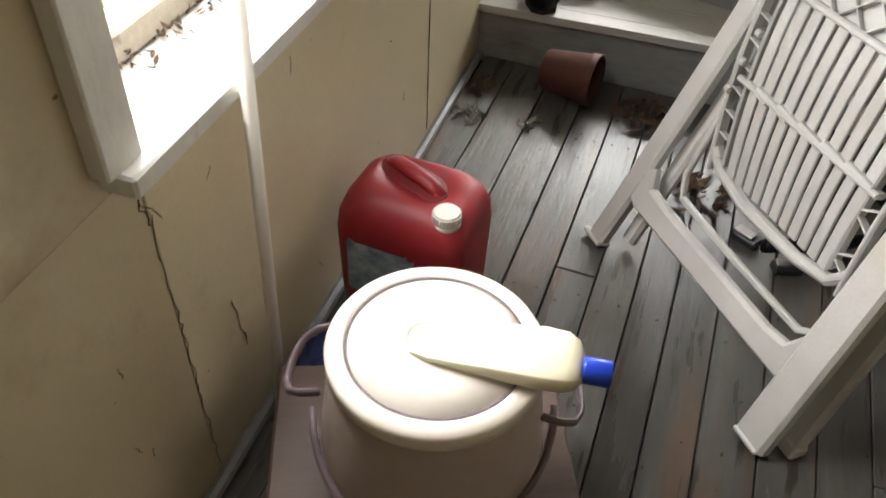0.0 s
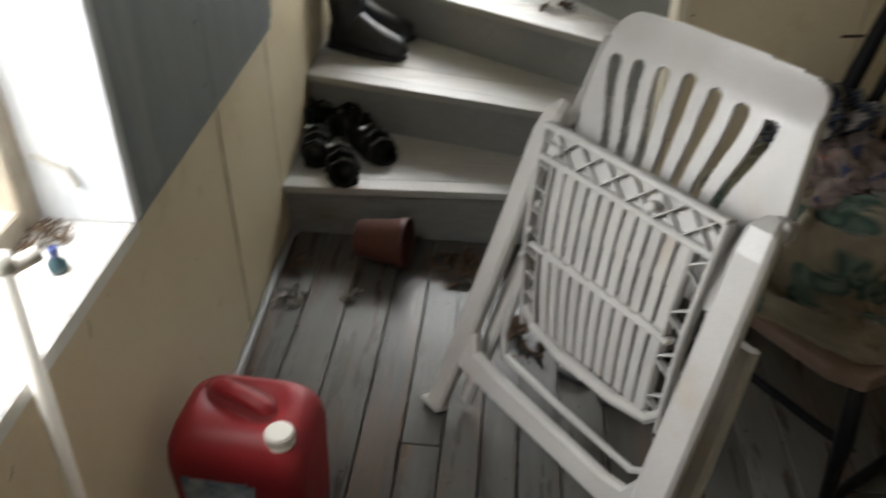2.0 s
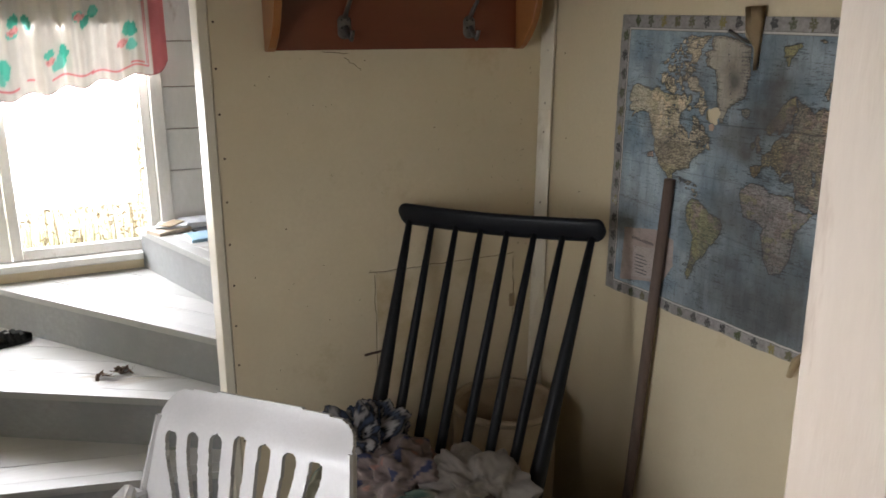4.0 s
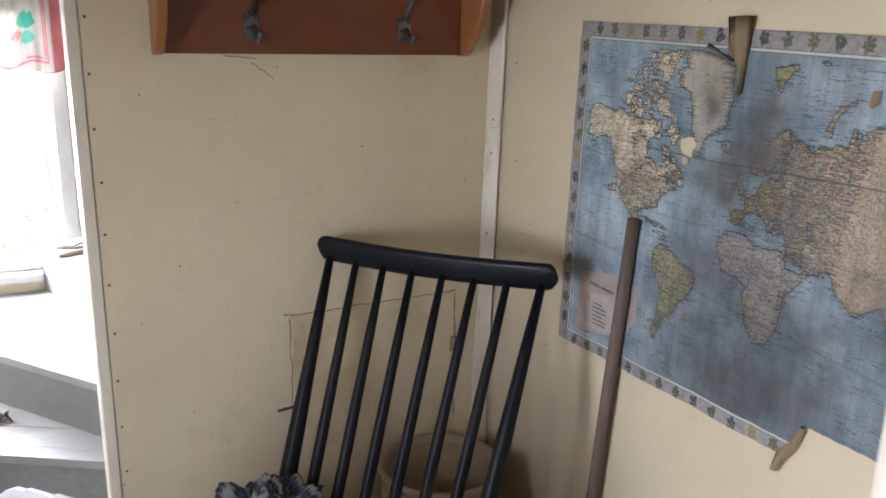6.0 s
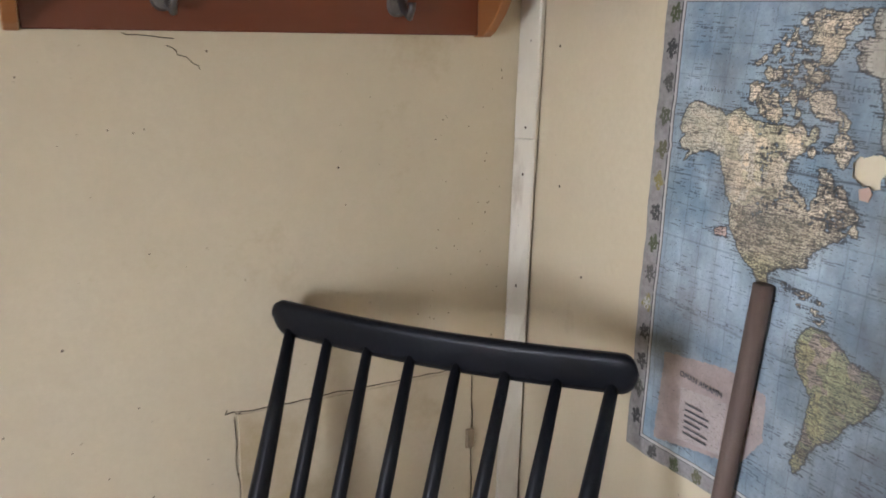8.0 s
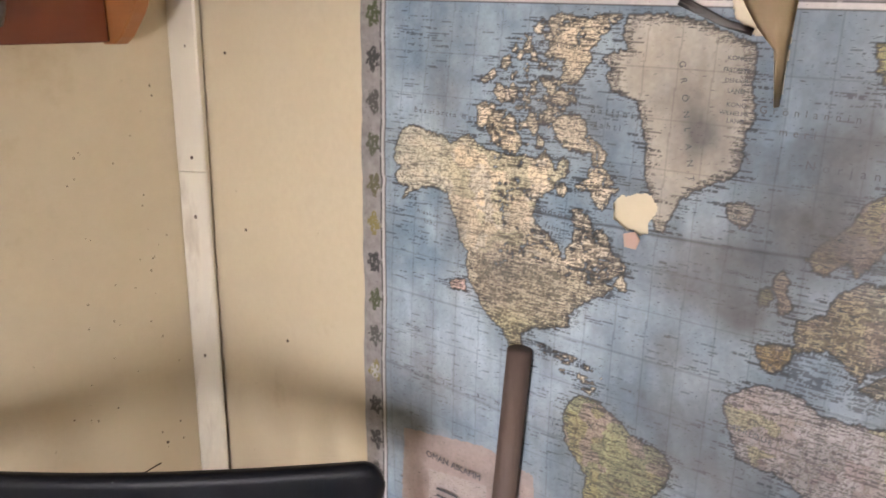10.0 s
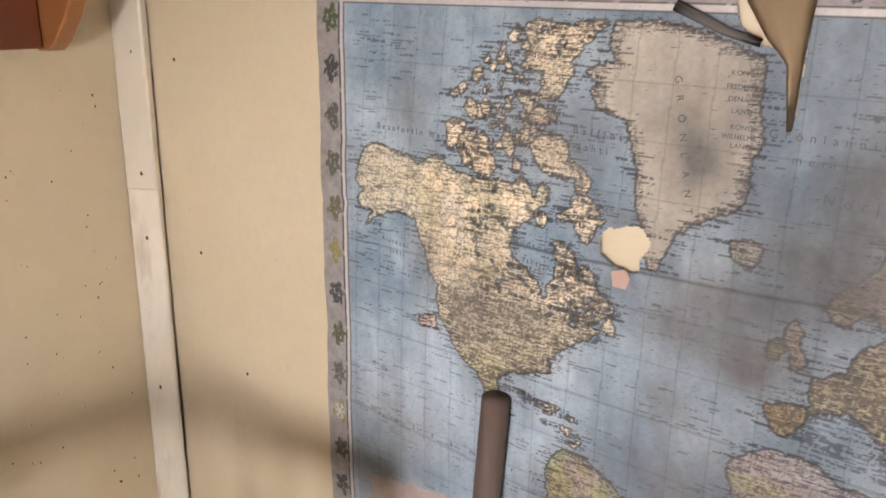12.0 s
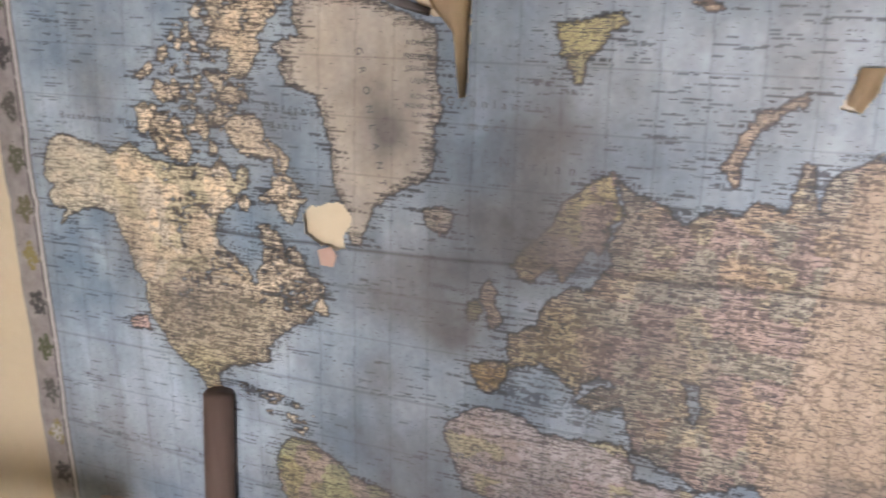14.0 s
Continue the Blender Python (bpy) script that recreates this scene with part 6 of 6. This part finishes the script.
HOLES = (((346, 540), (356, 551), (364, 549), (372, 554), (387, 553), (394, 545), (392, 535), (386, 526), (384, 514), (378, 512), (371, 515), (361, 514), (348, 527)),
         ((446, 800), (450, 745), (455, 716), (467, 705), (488, 699), (494, 690), (499, 644), (502, 688), (504, 718), (508, 800)),
         ((751, 640), (759, 657), (759, 665), (775, 665), (773, 652), (764, 638)),
         ((668, -90), (670, -16), (681, 19), (703, 32), (720, 75), (1200, 75), (1200, -90)))
cu_, cv_ = U[:-1, :-1], V[:-1, :-1]
keep = np.ones(cu_.shape, bool)
jag = 3.5 * (fbm(cu_ / 6, cv_ / 6, 91, 2) - 0.5)
for poly in HOLES:
    keep &= ~inside(poly, cu_ + jag, cv_ + jag)
MAPM = Matrix(((0, 0, -1, XM), (-1, 0, 0, -0.385), (0, 1, 0, 0.95), (0, 0, 0, 1)))
worldmap = thing("wall_map", MAPM, "torn sooty world map poster with emblem border on wall", "map")
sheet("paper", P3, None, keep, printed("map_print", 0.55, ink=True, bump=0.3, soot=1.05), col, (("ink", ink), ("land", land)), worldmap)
M_BACKP = mat("map_paper_back", (0.40, 0.30, 0.17), (0.52, 0.41, 0.26), 0.7, 12, 0.1)


def fold(points, lift, label="folded torn flap of paper", material=None):
    """A torn corner folded over, bulging away from the wall."""
    n = len(points) // 2
    bm = bmesh.new()
    a, b = points[:n], points[n:][::-1]
    rows = []
    for k in range(7):
        s = k / 6
        rows.append([bm.verts.new((p[0] + (q[0] - p[0]) * s, p[1] + (q[1] - p[1]) * s, 0.009 + lift * math.sin(math.pi * (0.15 + 0.8 * s)))) for p, q in zip(a, b)])
    for p, q in zip(rows, rows[1:]):
        for k in range(n - 1):
            bm.faces.new((p[k], p[k + 1], q[k + 1], q[k]))
    bmesh.ops.solidify(bm, geom=list(bm.faces), thickness=0.0006)
    return part("torn_flap", bm, material or M_BACKP, worldmap, label, smooth=True)


M_GREYP = mat("sooty_grey_paper", (0.16, 0.15, 0.14), (0.32, 0.30, 0.28), 0.7, 30, 0.1)
fold([(0.404, 0.730), (0.424, 0.721), (0.446, 0.711), (0.472, 0.703), (0.474, 0.709), (0.449, 0.717), (0.428, 0.728), (0.408, 0.738)], 0.002, "curled sooty grey edge of the torn paper", M_GREYP)
fold([(0.455, 0.785), (0.462, 0.735), (0.478, 0.709), (0.493, 0.692), (0.4985, 0.645), (0.5005, 0.645), (0.5035, 0.692), (0.506, 0.715), (0.509, 0.74), (0.513, 0.785)], 0.012, "buff torn tongue of paper hanging down")
fold([(0.664, -0.030), (0.674, 0.012), (0.697, 0.034), (0.716, 0.080), (0.726, 0.072), (0.708, 0.020), (0.690, -0.004), (0.676, -0.034)], 0.010)
fold([(0.756, 0.646), (0.760, 0.656), (0.762, 0.668), (0.777, 0.668), (0.772, 0.652), (0.765, 0.640)], 0.006)
M_PINKP = mat("pink_paper_scrap", (0.40, 0.27, 0.21), (0.48, 0.34, 0.27), 0.7, 12, 0.05)
part("torn_flap", prism([(0.361, 0.512), (0.363, 0.499), (0.375, 0.498), (0.379, 0.508), (0.374, 0.516)], 0.007, 0.0085), M_PINKP, worldmap, "small pink torn flap")
M_INKD = mat("printed_black", (0.05, 0.055, 0.06), (0.09, 0.095, 0.10), 0.6, 20, 0)
txt = bpy.data.curves.new("map_title", "FONT")
txt.body, txt.size, txt.extrude = "OMAN AIKAMM", 0.0125, 0.0002
tmp = bpy.data.objects.new("map_title", txt)
me = bpy.data.meshes.new_from_object(tmp)
bpy.data.objects.remove(tmp)
me.materials.append(M_INKD)
title = new("map_title", me)


def lettering(body, u, v, size, turn, gap=1.0):
    """Words printed on the map."""
    cu = bpy.data.curves.new("map_lettering", "FONT")
    cu.body, cu.size, cu.extrude, cu.space_character = body, size, 0.0001, gap
    t = bpy.data.objects.new("map_lettering", cu)
    me = bpy.data.meshes.new_from_object(t)
    bpy.data.objects.remove(t)
    me.materials.append(M_INKD)
    ob = new("map_lettering", me)
    ob.parent = worldmap
    ob.matrix_basis = pose(u, v, 0.0098, 0, 0, turn)


for k, ch in enumerate("GR\u00d6NLANTI"):
    lettering(ch, 0.409 + 0.0022 * k, 0.681 - 0.0148 * k, 0.0085, -80)
for k, ch in enumerate("valtameri"):
    lettering(ch, 0.072 + 0.0265 * k, 0.284 - 0.001 * k, 0.010, -8)
for body, u, v, size, turn, gap in (
        ("Gr\u00f6nlannin", 0.484, 0.639, 0.0095, -3, 1.9), ("meri", 0.502, 0.621, 0.0095, -3, 1.9), ("Norjan", 0.526, 0.594, 0.011, -4, 2.0), ("meri", 0.533, 0.578, 0.009, -4, 2.0),
        ("Beaufortin meri", 0.088, 0.618, 0.009, -3, 1.6), ("Baffinin", 0.320, 0.630, 0.009, -4, 1.9), ("lahti", 0.326, 0.616, 0.009, -4, 1.7), ("Victoria", 0.203, 0.604, 0.0065, -4, 1.2), ("Island", 0.208, 0.593, 0.0065, -4, 1.3),
        ("ISLANTI", 0.467, 0.543, 0.0055, -2, 1.1), ("KONG", 0.453, 0.683, 0.0055, -2, 1.1), ("FREDERIK", 0.450, 0.673, 0.0055, -2, 1.0), ("DEN VIII", 0.452, 0.664, 0.0055, -2, 1.0), ("LAND", 0.455, 0.655, 0.0055, -2, 1.1), ("KONG", 0.455, 0.643, 0.0055, -2, 1.1), ("WILHELMS", 0.449, 0.636, 0.0055, -2, 1.0), ("LAND", 0.456, 0.629, 0.0055, -2, 1.1),
        ("Sverdrup Islands", 0.240, 0.695, 0.0075, -4, 1.3), ("Hudsonin", 0.258, 0.522, 0.0095, -6, 1.4), ("lahti", 0.270, 0.505, 0.008, -6, 1.4), ("Alaskan", 0.088, 0.498, 0.008, -6, 1.4), ("lahti", 0.100, 0.486, 0.008, -6, 1.4), ("Meksikon", 0.247, 0.369, 0.008, -8, 1.2), ("lahti", 0.262, 0.357, 0.007, -8, 1.2), ("ISO BRITANNIA", 0.466, 0.492, 0.0055, -6, 1.0), ("AFRIQUE", 0.484, 0.338, 0.008, -8, 1.3)):
    lettering(body, u, v, size, turn, gap)
title.parent = worldmap
title.matrix_basis = pose(0.096, 0.172, 0.0115, 0, 0, -3)
for k in range(6):
    part("text_bar", box(0.112, 0.128 - 0.010 * k, 0.0100, 0.112 + (0.05 if k % 3 else 0.035), 0.1305 - 0.010 * k, 0.0105), M_INKD, worldmap)

# ---------- curtain valance over the stair window ----------
zz, xx = np.mgrid[0:1:70j, 0:1:300j]
xw = -0.02 + 1.215 * xx
bot = 1.455 + 0.105 * np.clip((xx - 0.45) / 0.5, 0, 1) + 0.010 * np.sin(xx * 58)
corner = np.clip((xx - 0.975) / 0.025, 0, 1)
bot = bot + 0.04 * corner ** 2
zw = bot + (2.0 - bot) * zz
yw = YW - 0.085 + 0.030 * np.sin(xx * 48 + 1.2 * np.sin(xx * 19)) * (1 - 0.45 * zz) + 0.012 * np.sin(xx * 141)
cc = np.ones(xx.shape + (3,)) * np.array((0.60, 0.56, 0.50))
cc *= (0.92 + 0.16 * fbm(xx * 30, zz * 12, 401, 3))[..., None]
hgt = zw - bot
side = 1.168 - xw
trim = np.minimum(hgt, side * 0.9)
for c0 in (0.040, 0.050):
    cc[np.abs(trim - c0) < 0.0019] = (0.62, 0.13, 0.15)
cc[(side < 0.027)] = (0.60, 0.20, 0.21)
cc[hgt < 0.005] = (0.22, 0.05, 0.06)
rs = np.random.RandomState(5)
for fx, fz in ((0.05, 0.13), (0.22, 0.10), (0.40, 0.14), (0.57, 0.11), (0.66, 0.26), (0.78, 0.13), (0.90, 0.28), (1.05, 0.15), (0.30, 0.27), (0.12, 0.30), (0.50, 0.33), (1.10, 0.34)):
    blur = 0.010 * (fbm(xw * 60, hgt * 60, int(fx * 1000), 2) - 0.5)
    for q in range(6):
        a_ = rs.uniform(0, 6.28)
        d_ = np.hypot(xw - fx - 0.030 * np.cos(a_), (hgt - fz - 0.032 * np.sin(a_)) * rs.uniform(0.6, 1.1)) + blur
        cc[d_ < rs.uniform(0.012, 0.022)] = ((0.10, 0.46, 0.34), (0.07, 0.38, 0.28), (0.16, 0.50, 0.40))[q % 3]
    d_ = np.hypot(xw - fx + 0.024, (hgt - fz + 0.008) * 1.3) + blur
    cc[d_ < 0.019] = (0.66, 0.30, 0.28)
    cc[np.abs(d_ - 0.012) < 0.002] = (0.50, 0.17, 0.17)
M_CURTAIN = printed("curtain_print", 0.9, bump=0.1)
cn = M_CURTAIN.node_tree
thin, blend = cn.nodes.new("ShaderNodeBsdfTranslucent"), cn.nodes.new("ShaderNodeMixShader")
blend.inputs[0].default_value = 0.06
cn.links.new(cn.nodes["Attribute"].outputs["Color"], thin.inputs["Color"])
cn.links.new(cn.nodes["Principled BSDF"].outputs[0], blend.inputs[1])
cn.links.new(thin.outputs[0], blend.inputs[2])
cn.links.new(blend.outputs[0], cn.nodes["Material Output"].inputs["Surface"])
valance = thing("curtain_valance", pose(0, 0, 0), "gathered white valance with green and pink flowers and red trim", "curtain")
sheet("cloth", np.stack((xw, yw, zw), -1), None, np.ones((69, 299), bool), M_CURTAIN, cc, (), valance)
part("curtain_rod", tube([(-0.04, YW - 0.075, 2.0), (1.24, YW - 0.075, 2.0)], 0.008, 10), M_WHITE, valance)

# ---------- floor boards, nails, hatch, cracks ----------
EDGES = [0.0, 0.133, 0.252, 0.376, 0.477, 0.573, 0.664, 0.752, 0.85, 0.962, 1.07, 1.17, 1.275, 1.38, 1.48, 1.585, 1.69, 1.79, 1.895, 2.0, 2.1, 2.19]
rng = random.Random(4)
for i, (a, b) in enumerate(zip(EDGES, EDGES[1:])):
    joints = {4: [-0.862], 1: [-2.2], 6: [-1.75], 8: [-0.4], 11: [-1.2], 14: [-0.9]}.get(i, [])
    ys = [-3.2] + joints + [-0.012]
    for y0, y1 in zip(ys, ys[1:]):
        g = rng.uniform(0.0008, 0.0022)
        part("plank", box((0.03 if i == 0 else a) + g, y0 + 0.0015, -0.03, b - g, y1 - 0.0015, -rng.uniform(0.0, 0.0022), bevel=0.002), M_FLOOR, floor)
nails = []


def nail(x, y, z, axis, r=0.0035, parent=None, size=1.0):
    rot = {"y": Matrix.Rotation(radians(90), 4, "X"), "x": Matrix.Rotation(radians(-90), 4, "Y"), "z": Matrix.Identity(4)}[axis]
    if not nails:
        ob = part("nail", lathe([(0, 0), (r, 0), (r * 0.8, 0.0012), (0, 0.0015)], 8), M_NAIL, parent)
        nails.append(ob.data)
    else:
        ob = new("nail", nails[0])
        ob.parent = parent
    ob.matrix_basis = Matrix.Translation((x, y, z)) @ rot @ Matrix.Scale(size, 4)


M_NAIL = mat("rusty_nail", (0.05, 0.03, 0.022), (0.11, 0.065, 0.045), 0.7, 30, 0.1)
for k in range(19):
    nail(1.148 + rng.uniform(-.003, .003), 0.0, 0.15 + 0.1213 * k - 0.003, "y", parent=wall_partition)
for z in (0.66, 0.80, 0.93, 1.045, 1.15, 1.185, 1.23, 1.278, 1.382, 1.475, 1.538, 1.64, 1.75):
    lean = 0.045 * (1.45 - max(0.6, min(z, 1.9)))
    nail(-0.0232 - 0.42 * lean, -0.0265 + 0.52 * lean + rng.uniform(-0.005, 0.005), z, "x", parent=corner_strip, size=rng.uniform(0.8, 1.1))
for _ in range(16):
    nail(rng.uniform(1.2, 2.1), 0.0, rng.uniform(0.6, 1.63), "y", parent=wall_partition, size=rng.uniform(0.4, 0.75))
for y, z in ((-0.104, 1.63), (-0.12, 1.37), (-0.2, 1.21), (-0.30, 0.90)):
    nail(XM, y, z, "x", parent=wall_east, size=0.75)
for i in (2, 3, 4, 5, 6, 7, 8):
    for y in (-0.35, -0.95, -1.5):
        nail(EDGES[i] + 0.025, y + rng.uniform(-.02, .02), 0.0, "z", parent=floor)
        nail(EDGES[i + 1] - 0.025, y + rng.uniform(-.02, .02), 0.0, "z", parent=floor)

specks = bmesh.new()
for _ in range(80):
    q = rng.random()
    x, z = (2.13 - 0.16 * rng.random() ** 1.6, rng.uniform(1.0, 1.60)) if q < 0.6 else (rng.uniform(1.18, 2.1), rng.uniform(0.6, 1.6))
    r = rng.uniform(0.0004, 0.0013)
    bmesh.ops.create_cone(specks, cap_ends=True, segments=6, radius1=r, radius2=r * 0.6, depth=0.0008, matrix=Matrix.Translation((x, -0.0004, z)) @ Matrix.Rotation(radians(90), 4, "X") @ Matrix.Diagonal((1, rng.uniform(1, 2.2), 1, 1)))
part("fly_specks", specks, M_NAIL, wall_partition)

hatch = thing("wall_hatch", pose(0, 0, 0), "cream-painted board hatch cut into the partition wall", "hatch")
part("door", box(1.583, -0.004, 0.28, 2.070, -0.0005, 0.976, bevel=0.001), M_PANEL, hatch)
part("latch", tube([(1.535, -0.006, 0.717), (1.59, -0.008, 0.722)], 0.004, 8), M_NAIL, hatch)
part("latch", box(2.055, -0.012, 0.80, 2.075, -0.0045, 0.845, bevel=0.003), M_BUFF, hatch)
M_CRACK = mat("dark_crack", (0.05, 0.035, 0.022), (0.10, 0.07, 0.045), 0.9, 30, 0)


def crack(m, x0, z0, x1, z1, parent, seed, w=0.0012, wig=0.006, n=14):
    """A thin jagged split, drawn in the plane of the board."""
    rg = random.Random(seed)
    pts = []
    for i in range(n + 1):
        s = i / n
        pts.append(Vector((x0 + (x1 - x0) * s + rg.uniform(-wig, wig), 0, z0 + (z1 - z0) * s + rg.uniform(-wig, wig) * 0.6)))
    bm = tube(pts, [(w * rg.uniform(0.5, 1.4), 0.0008) for _ in pts], 5)
    bm.transform(m)
    return part("crack", bm, M_CRACK, parent)


I4 = pose(0, -0.0008, 0)
crack(I4, 1.586, 0.979, 2.07, 0.984, wall_partition, 1, 0.0024, 0.004, 20)
crack(I4, 1.56, 0.985, 1.60, 0.972, wall_partition, 2, 0.0015, 0.006, 6)
crack(I4, 1.579, 0.97, 1.576, 0.55, wall_partition, 3, 0.0017, 0.003, 16)
crack(I4, 2.073, 0.97, 2.073, 0.60, wall_partition, 4, 0.0017, 0.003, 12)
crack(I4, 1.505, 1.625, 1.56, 1.59, wall_partition, 5, 0.0009, 0.004, 8)
crack(I4, 1.44, 1.643, 1.52, 1.636, wall_partition, 6, 0.0025, 0.003, 8)
crack(Matrix.Translation((XM - 0.0006, 0, 0)) @ Matrix.Rotation(radians(-90), 4, "Z"), 0.375, 1.474, 0.41, 1.478, wall_east, 7, 0.0014, 0.003, 5)
WR = Matrix.Translation((0.0006, 0, 0)) @ Matrix.Rotation(radians(90), 4, "Z")
crack(WR, -1.618, 0.66, -1.612, 0.03, wall_west, 8, 0.0008, 0.0045, 44)
crack(WR, -1.640, 0.69, -1.618, 0.60, wall_west, 9, 0.0012, 0.006, 9)
crack(WR, -1.49, 0.33, -1.47, 0.20, wall_west, 10, 0.0009, 0.005, 8)
crack(WR, -0.503, 0.69, -0.503, 0.03, wall_west, 11, 0.0012, 0.002, 20)
for k in range(11):
    yc, zc = rng.uniform(-2.0, -0.6), rng.uniform(0.08, 0.66)
    an, ln = rng.uniform(0.5, 2.4), rng.uniform(0.008, 0.035)
    crack(WR, yc, zc, yc + ln * math.cos(an), zc + ln * math.sin(an), wall_west, 100 + k, rng.uniform(0.0003, 0.0007), 0.002, 4)
crack(WR, -1.66, 0.705, -1.60, 0.60, wall_west, 90, 0.0012, 0.006, 9)
crack(WR, -0.052, 0.72, -0.052, 0.2, wall_west, 12, 0.0010, 0.002, 12)

# jamb wear
for k in range(26):
    zc = 0.35 + 0.058 * k + rng.uniform(-.04, .04)
    sz = rng.uniform(0.0012, 0.0045)
    bm = prism([(-0.0006, -sz), (0.0015, -sz * 0.8), (0.0015, sz * 0.2), (-0.0006, 0.0)], 0, sz * rng.uniform(2, 8))
    part("paint_chip", bm, M_BEIGE, door_1).matrix_basis = pose(-0.02, 0.05, zc)
for ob in list(door_1.children):
    ob.matrix_basis = Matrix(((1, 0, 0.036, -0.036), (0, 1, 0, 0), (0, 0, 1, 0), (0, 0, 0, 1))) @ ob.matrix_basis
plate = part("latch_plate", box(-0.0235, -0.03, 1.09, -0.0205, 0.02, 1.17, bevel=0.001), M_IRON, door_1, "old metal strike plate")
part("latch_knob", lathe([(0, 0), (0.009, 0), (0.011, 0.008), (0.006, 0.014), (0, 0.015)], 12, Matrix.Translation((-0.0235, -0.005, 1.13)) @ Matrix.Rotation(radians(-90), 4, "Y")), M_PALEBLUE, plate)
for y, z in ((-1.06, 0.80), (-1.06, 1.30), (-0.66, 0.79), (-0.66, 0.92), (-0.58, 0.95), (-0.15, 0.8)):
    nail(0.0455 if y < -0.62 else 0.0435, y, z, "x", parent=panel)

# ---------- grass outside ----------
def grass(name, x0, x1, y0, y1, n, seed, label, low=0.05, high=0.16, wide=0.006):
    rg = np.random.RandomState(seed)
    px, py = rg.uniform(x0, x1, n), rg.uniform(y0, y1, n)
    h, an = low + (high - low) * rg.rand(n) ** 2.2, rg.uniform(0, 6.28, n)
    lean = rg.uniform(0.02, 0.22, n)
    cx, sx = np.cos(an), np.sin(an)
    base = np.stack((px, py, np.full(n, -0.3)), -1)
    side = np.stack((-sx, cx, 0 * cx), -1) * wide
    tip = base + np.stack((cx * lean, sx * lean, h), -1)
    mid = base + np.stack((cx * lean * 0.35, sx * lean * 0.35, h * 0.6), -1)
    co = np.stack((base - side, base + side, mid + side * 0.7, mid - side * 0.7, tip), 1).reshape(-1, 3)
    f = []
    for i in range(n):
        k = 5 * i
        f += [(k, k + 1, k + 2, k + 3), (k + 3, k + 2, k + 4)]
    me = bpy.data.meshes.new(name)
    me.from_pydata(co.tolist(), [], f)
    me.materials.append(M_BLADE)
    return tagged(new(name, me), label, "grass", kind="stuff")


M_BLADE = mat("grass_blade", (0.40, 0.42, 0.24), (0.58, 0.55, 0.38), 0.8, 0.8, 0, grain=4, stain=(0.58, 0.50, 0.36), stain_scale=2.0, stain_cut=0.52)
M_WEED = mat("dry_weed", (0.16, 0.11, 0.06), (0.30, 0.23, 0.13), 0.9, 1.5, 0, grain=6, stain=(0.14, 0.17, 0.05), stain_scale=2.5, stain_cut=0.55)
grass("meadow_grass", -5.0, -0.4, -3.0, 3.0, 16000, 1, "green and straw-coloured long grass outside the window")
grass("meadow_grass", -1.0, 3.0, 2.0, 7.0, 3600, 2, "dry straw-coloured long grass outside the stair window", 0.15, 0.5)


def brush(name, x0, x1, y0, y1, top, n, seed, label, material):
    """Dry weeds: thin stems that carry many small leaf flecks."""
    rg = np.random.RandomState(seed)
    stems = n // 22
    sx, sy, sh = rg.uniform(x0, x1, stems), rg.uniform(y0, y1, stems), top * (0.65 + 0.35 * rg.rand(stems))
    k = rg.randint(0, stems, n)
    t = rg.rand(n) ** 0.55
    c = np.stack((sx[k] + rg.normal(0, 0.05, n), sy[k] + rg.normal(0, 0.05, n), -0.3 + sh[k] * t), -1)
    a = rg.normal(0, 1, (n, 3))
    a /= np.linalg.norm(a, axis=1, keepdims=True)
    b = np.cross(a, rg.normal(0, 1, (n, 3)))
    b /= np.linalg.norm(b, axis=1, keepdims=True)
    s = rg.uniform(0.010, 0.036, (n, 1))
    leaf = np.stack((c - a * s, c + b * s * 0.4, c + a * s, c - b * s * 0.4), 1).reshape(-1, 3)
    base = np.stack((sx, sy, np.full(stems, -0.3)), -1)
    tip = base + np.stack((rg.normal(0, 0.06, stems), rg.normal(0, 0.06, stems), sh), -1)
    w = np.array((0.003, 0, 0))
    stem = np.stack((base - w, base + w, tip + w * 0.4, tip - w * 0.4), 1).reshape(-1, 3)
    co = np.concatenate((leaf, stem))
    me = bpy.data.meshes.new(name)
    me.from_pydata(co.tolist(), [], [(4 * q, 4 * q + 1, 4 * q + 2, 4 * q + 3) for q in range(n + stems)])
    me.materials.append(material)
    return tagged(new(name, me), label, "weeds", kind="stuff")


brush("tall_weeds", -1.5, 4.5, 3.0, 7.5, 1.75, 11000, 3, "tall dry brown weeds beyond the stair window", M_WEED)
brush("low_weeds", -4.5, -0.6, -3.0, 2.5, 0.35, 9000, 5, "low pale weeds in the grass outside the window", M_BLADE)
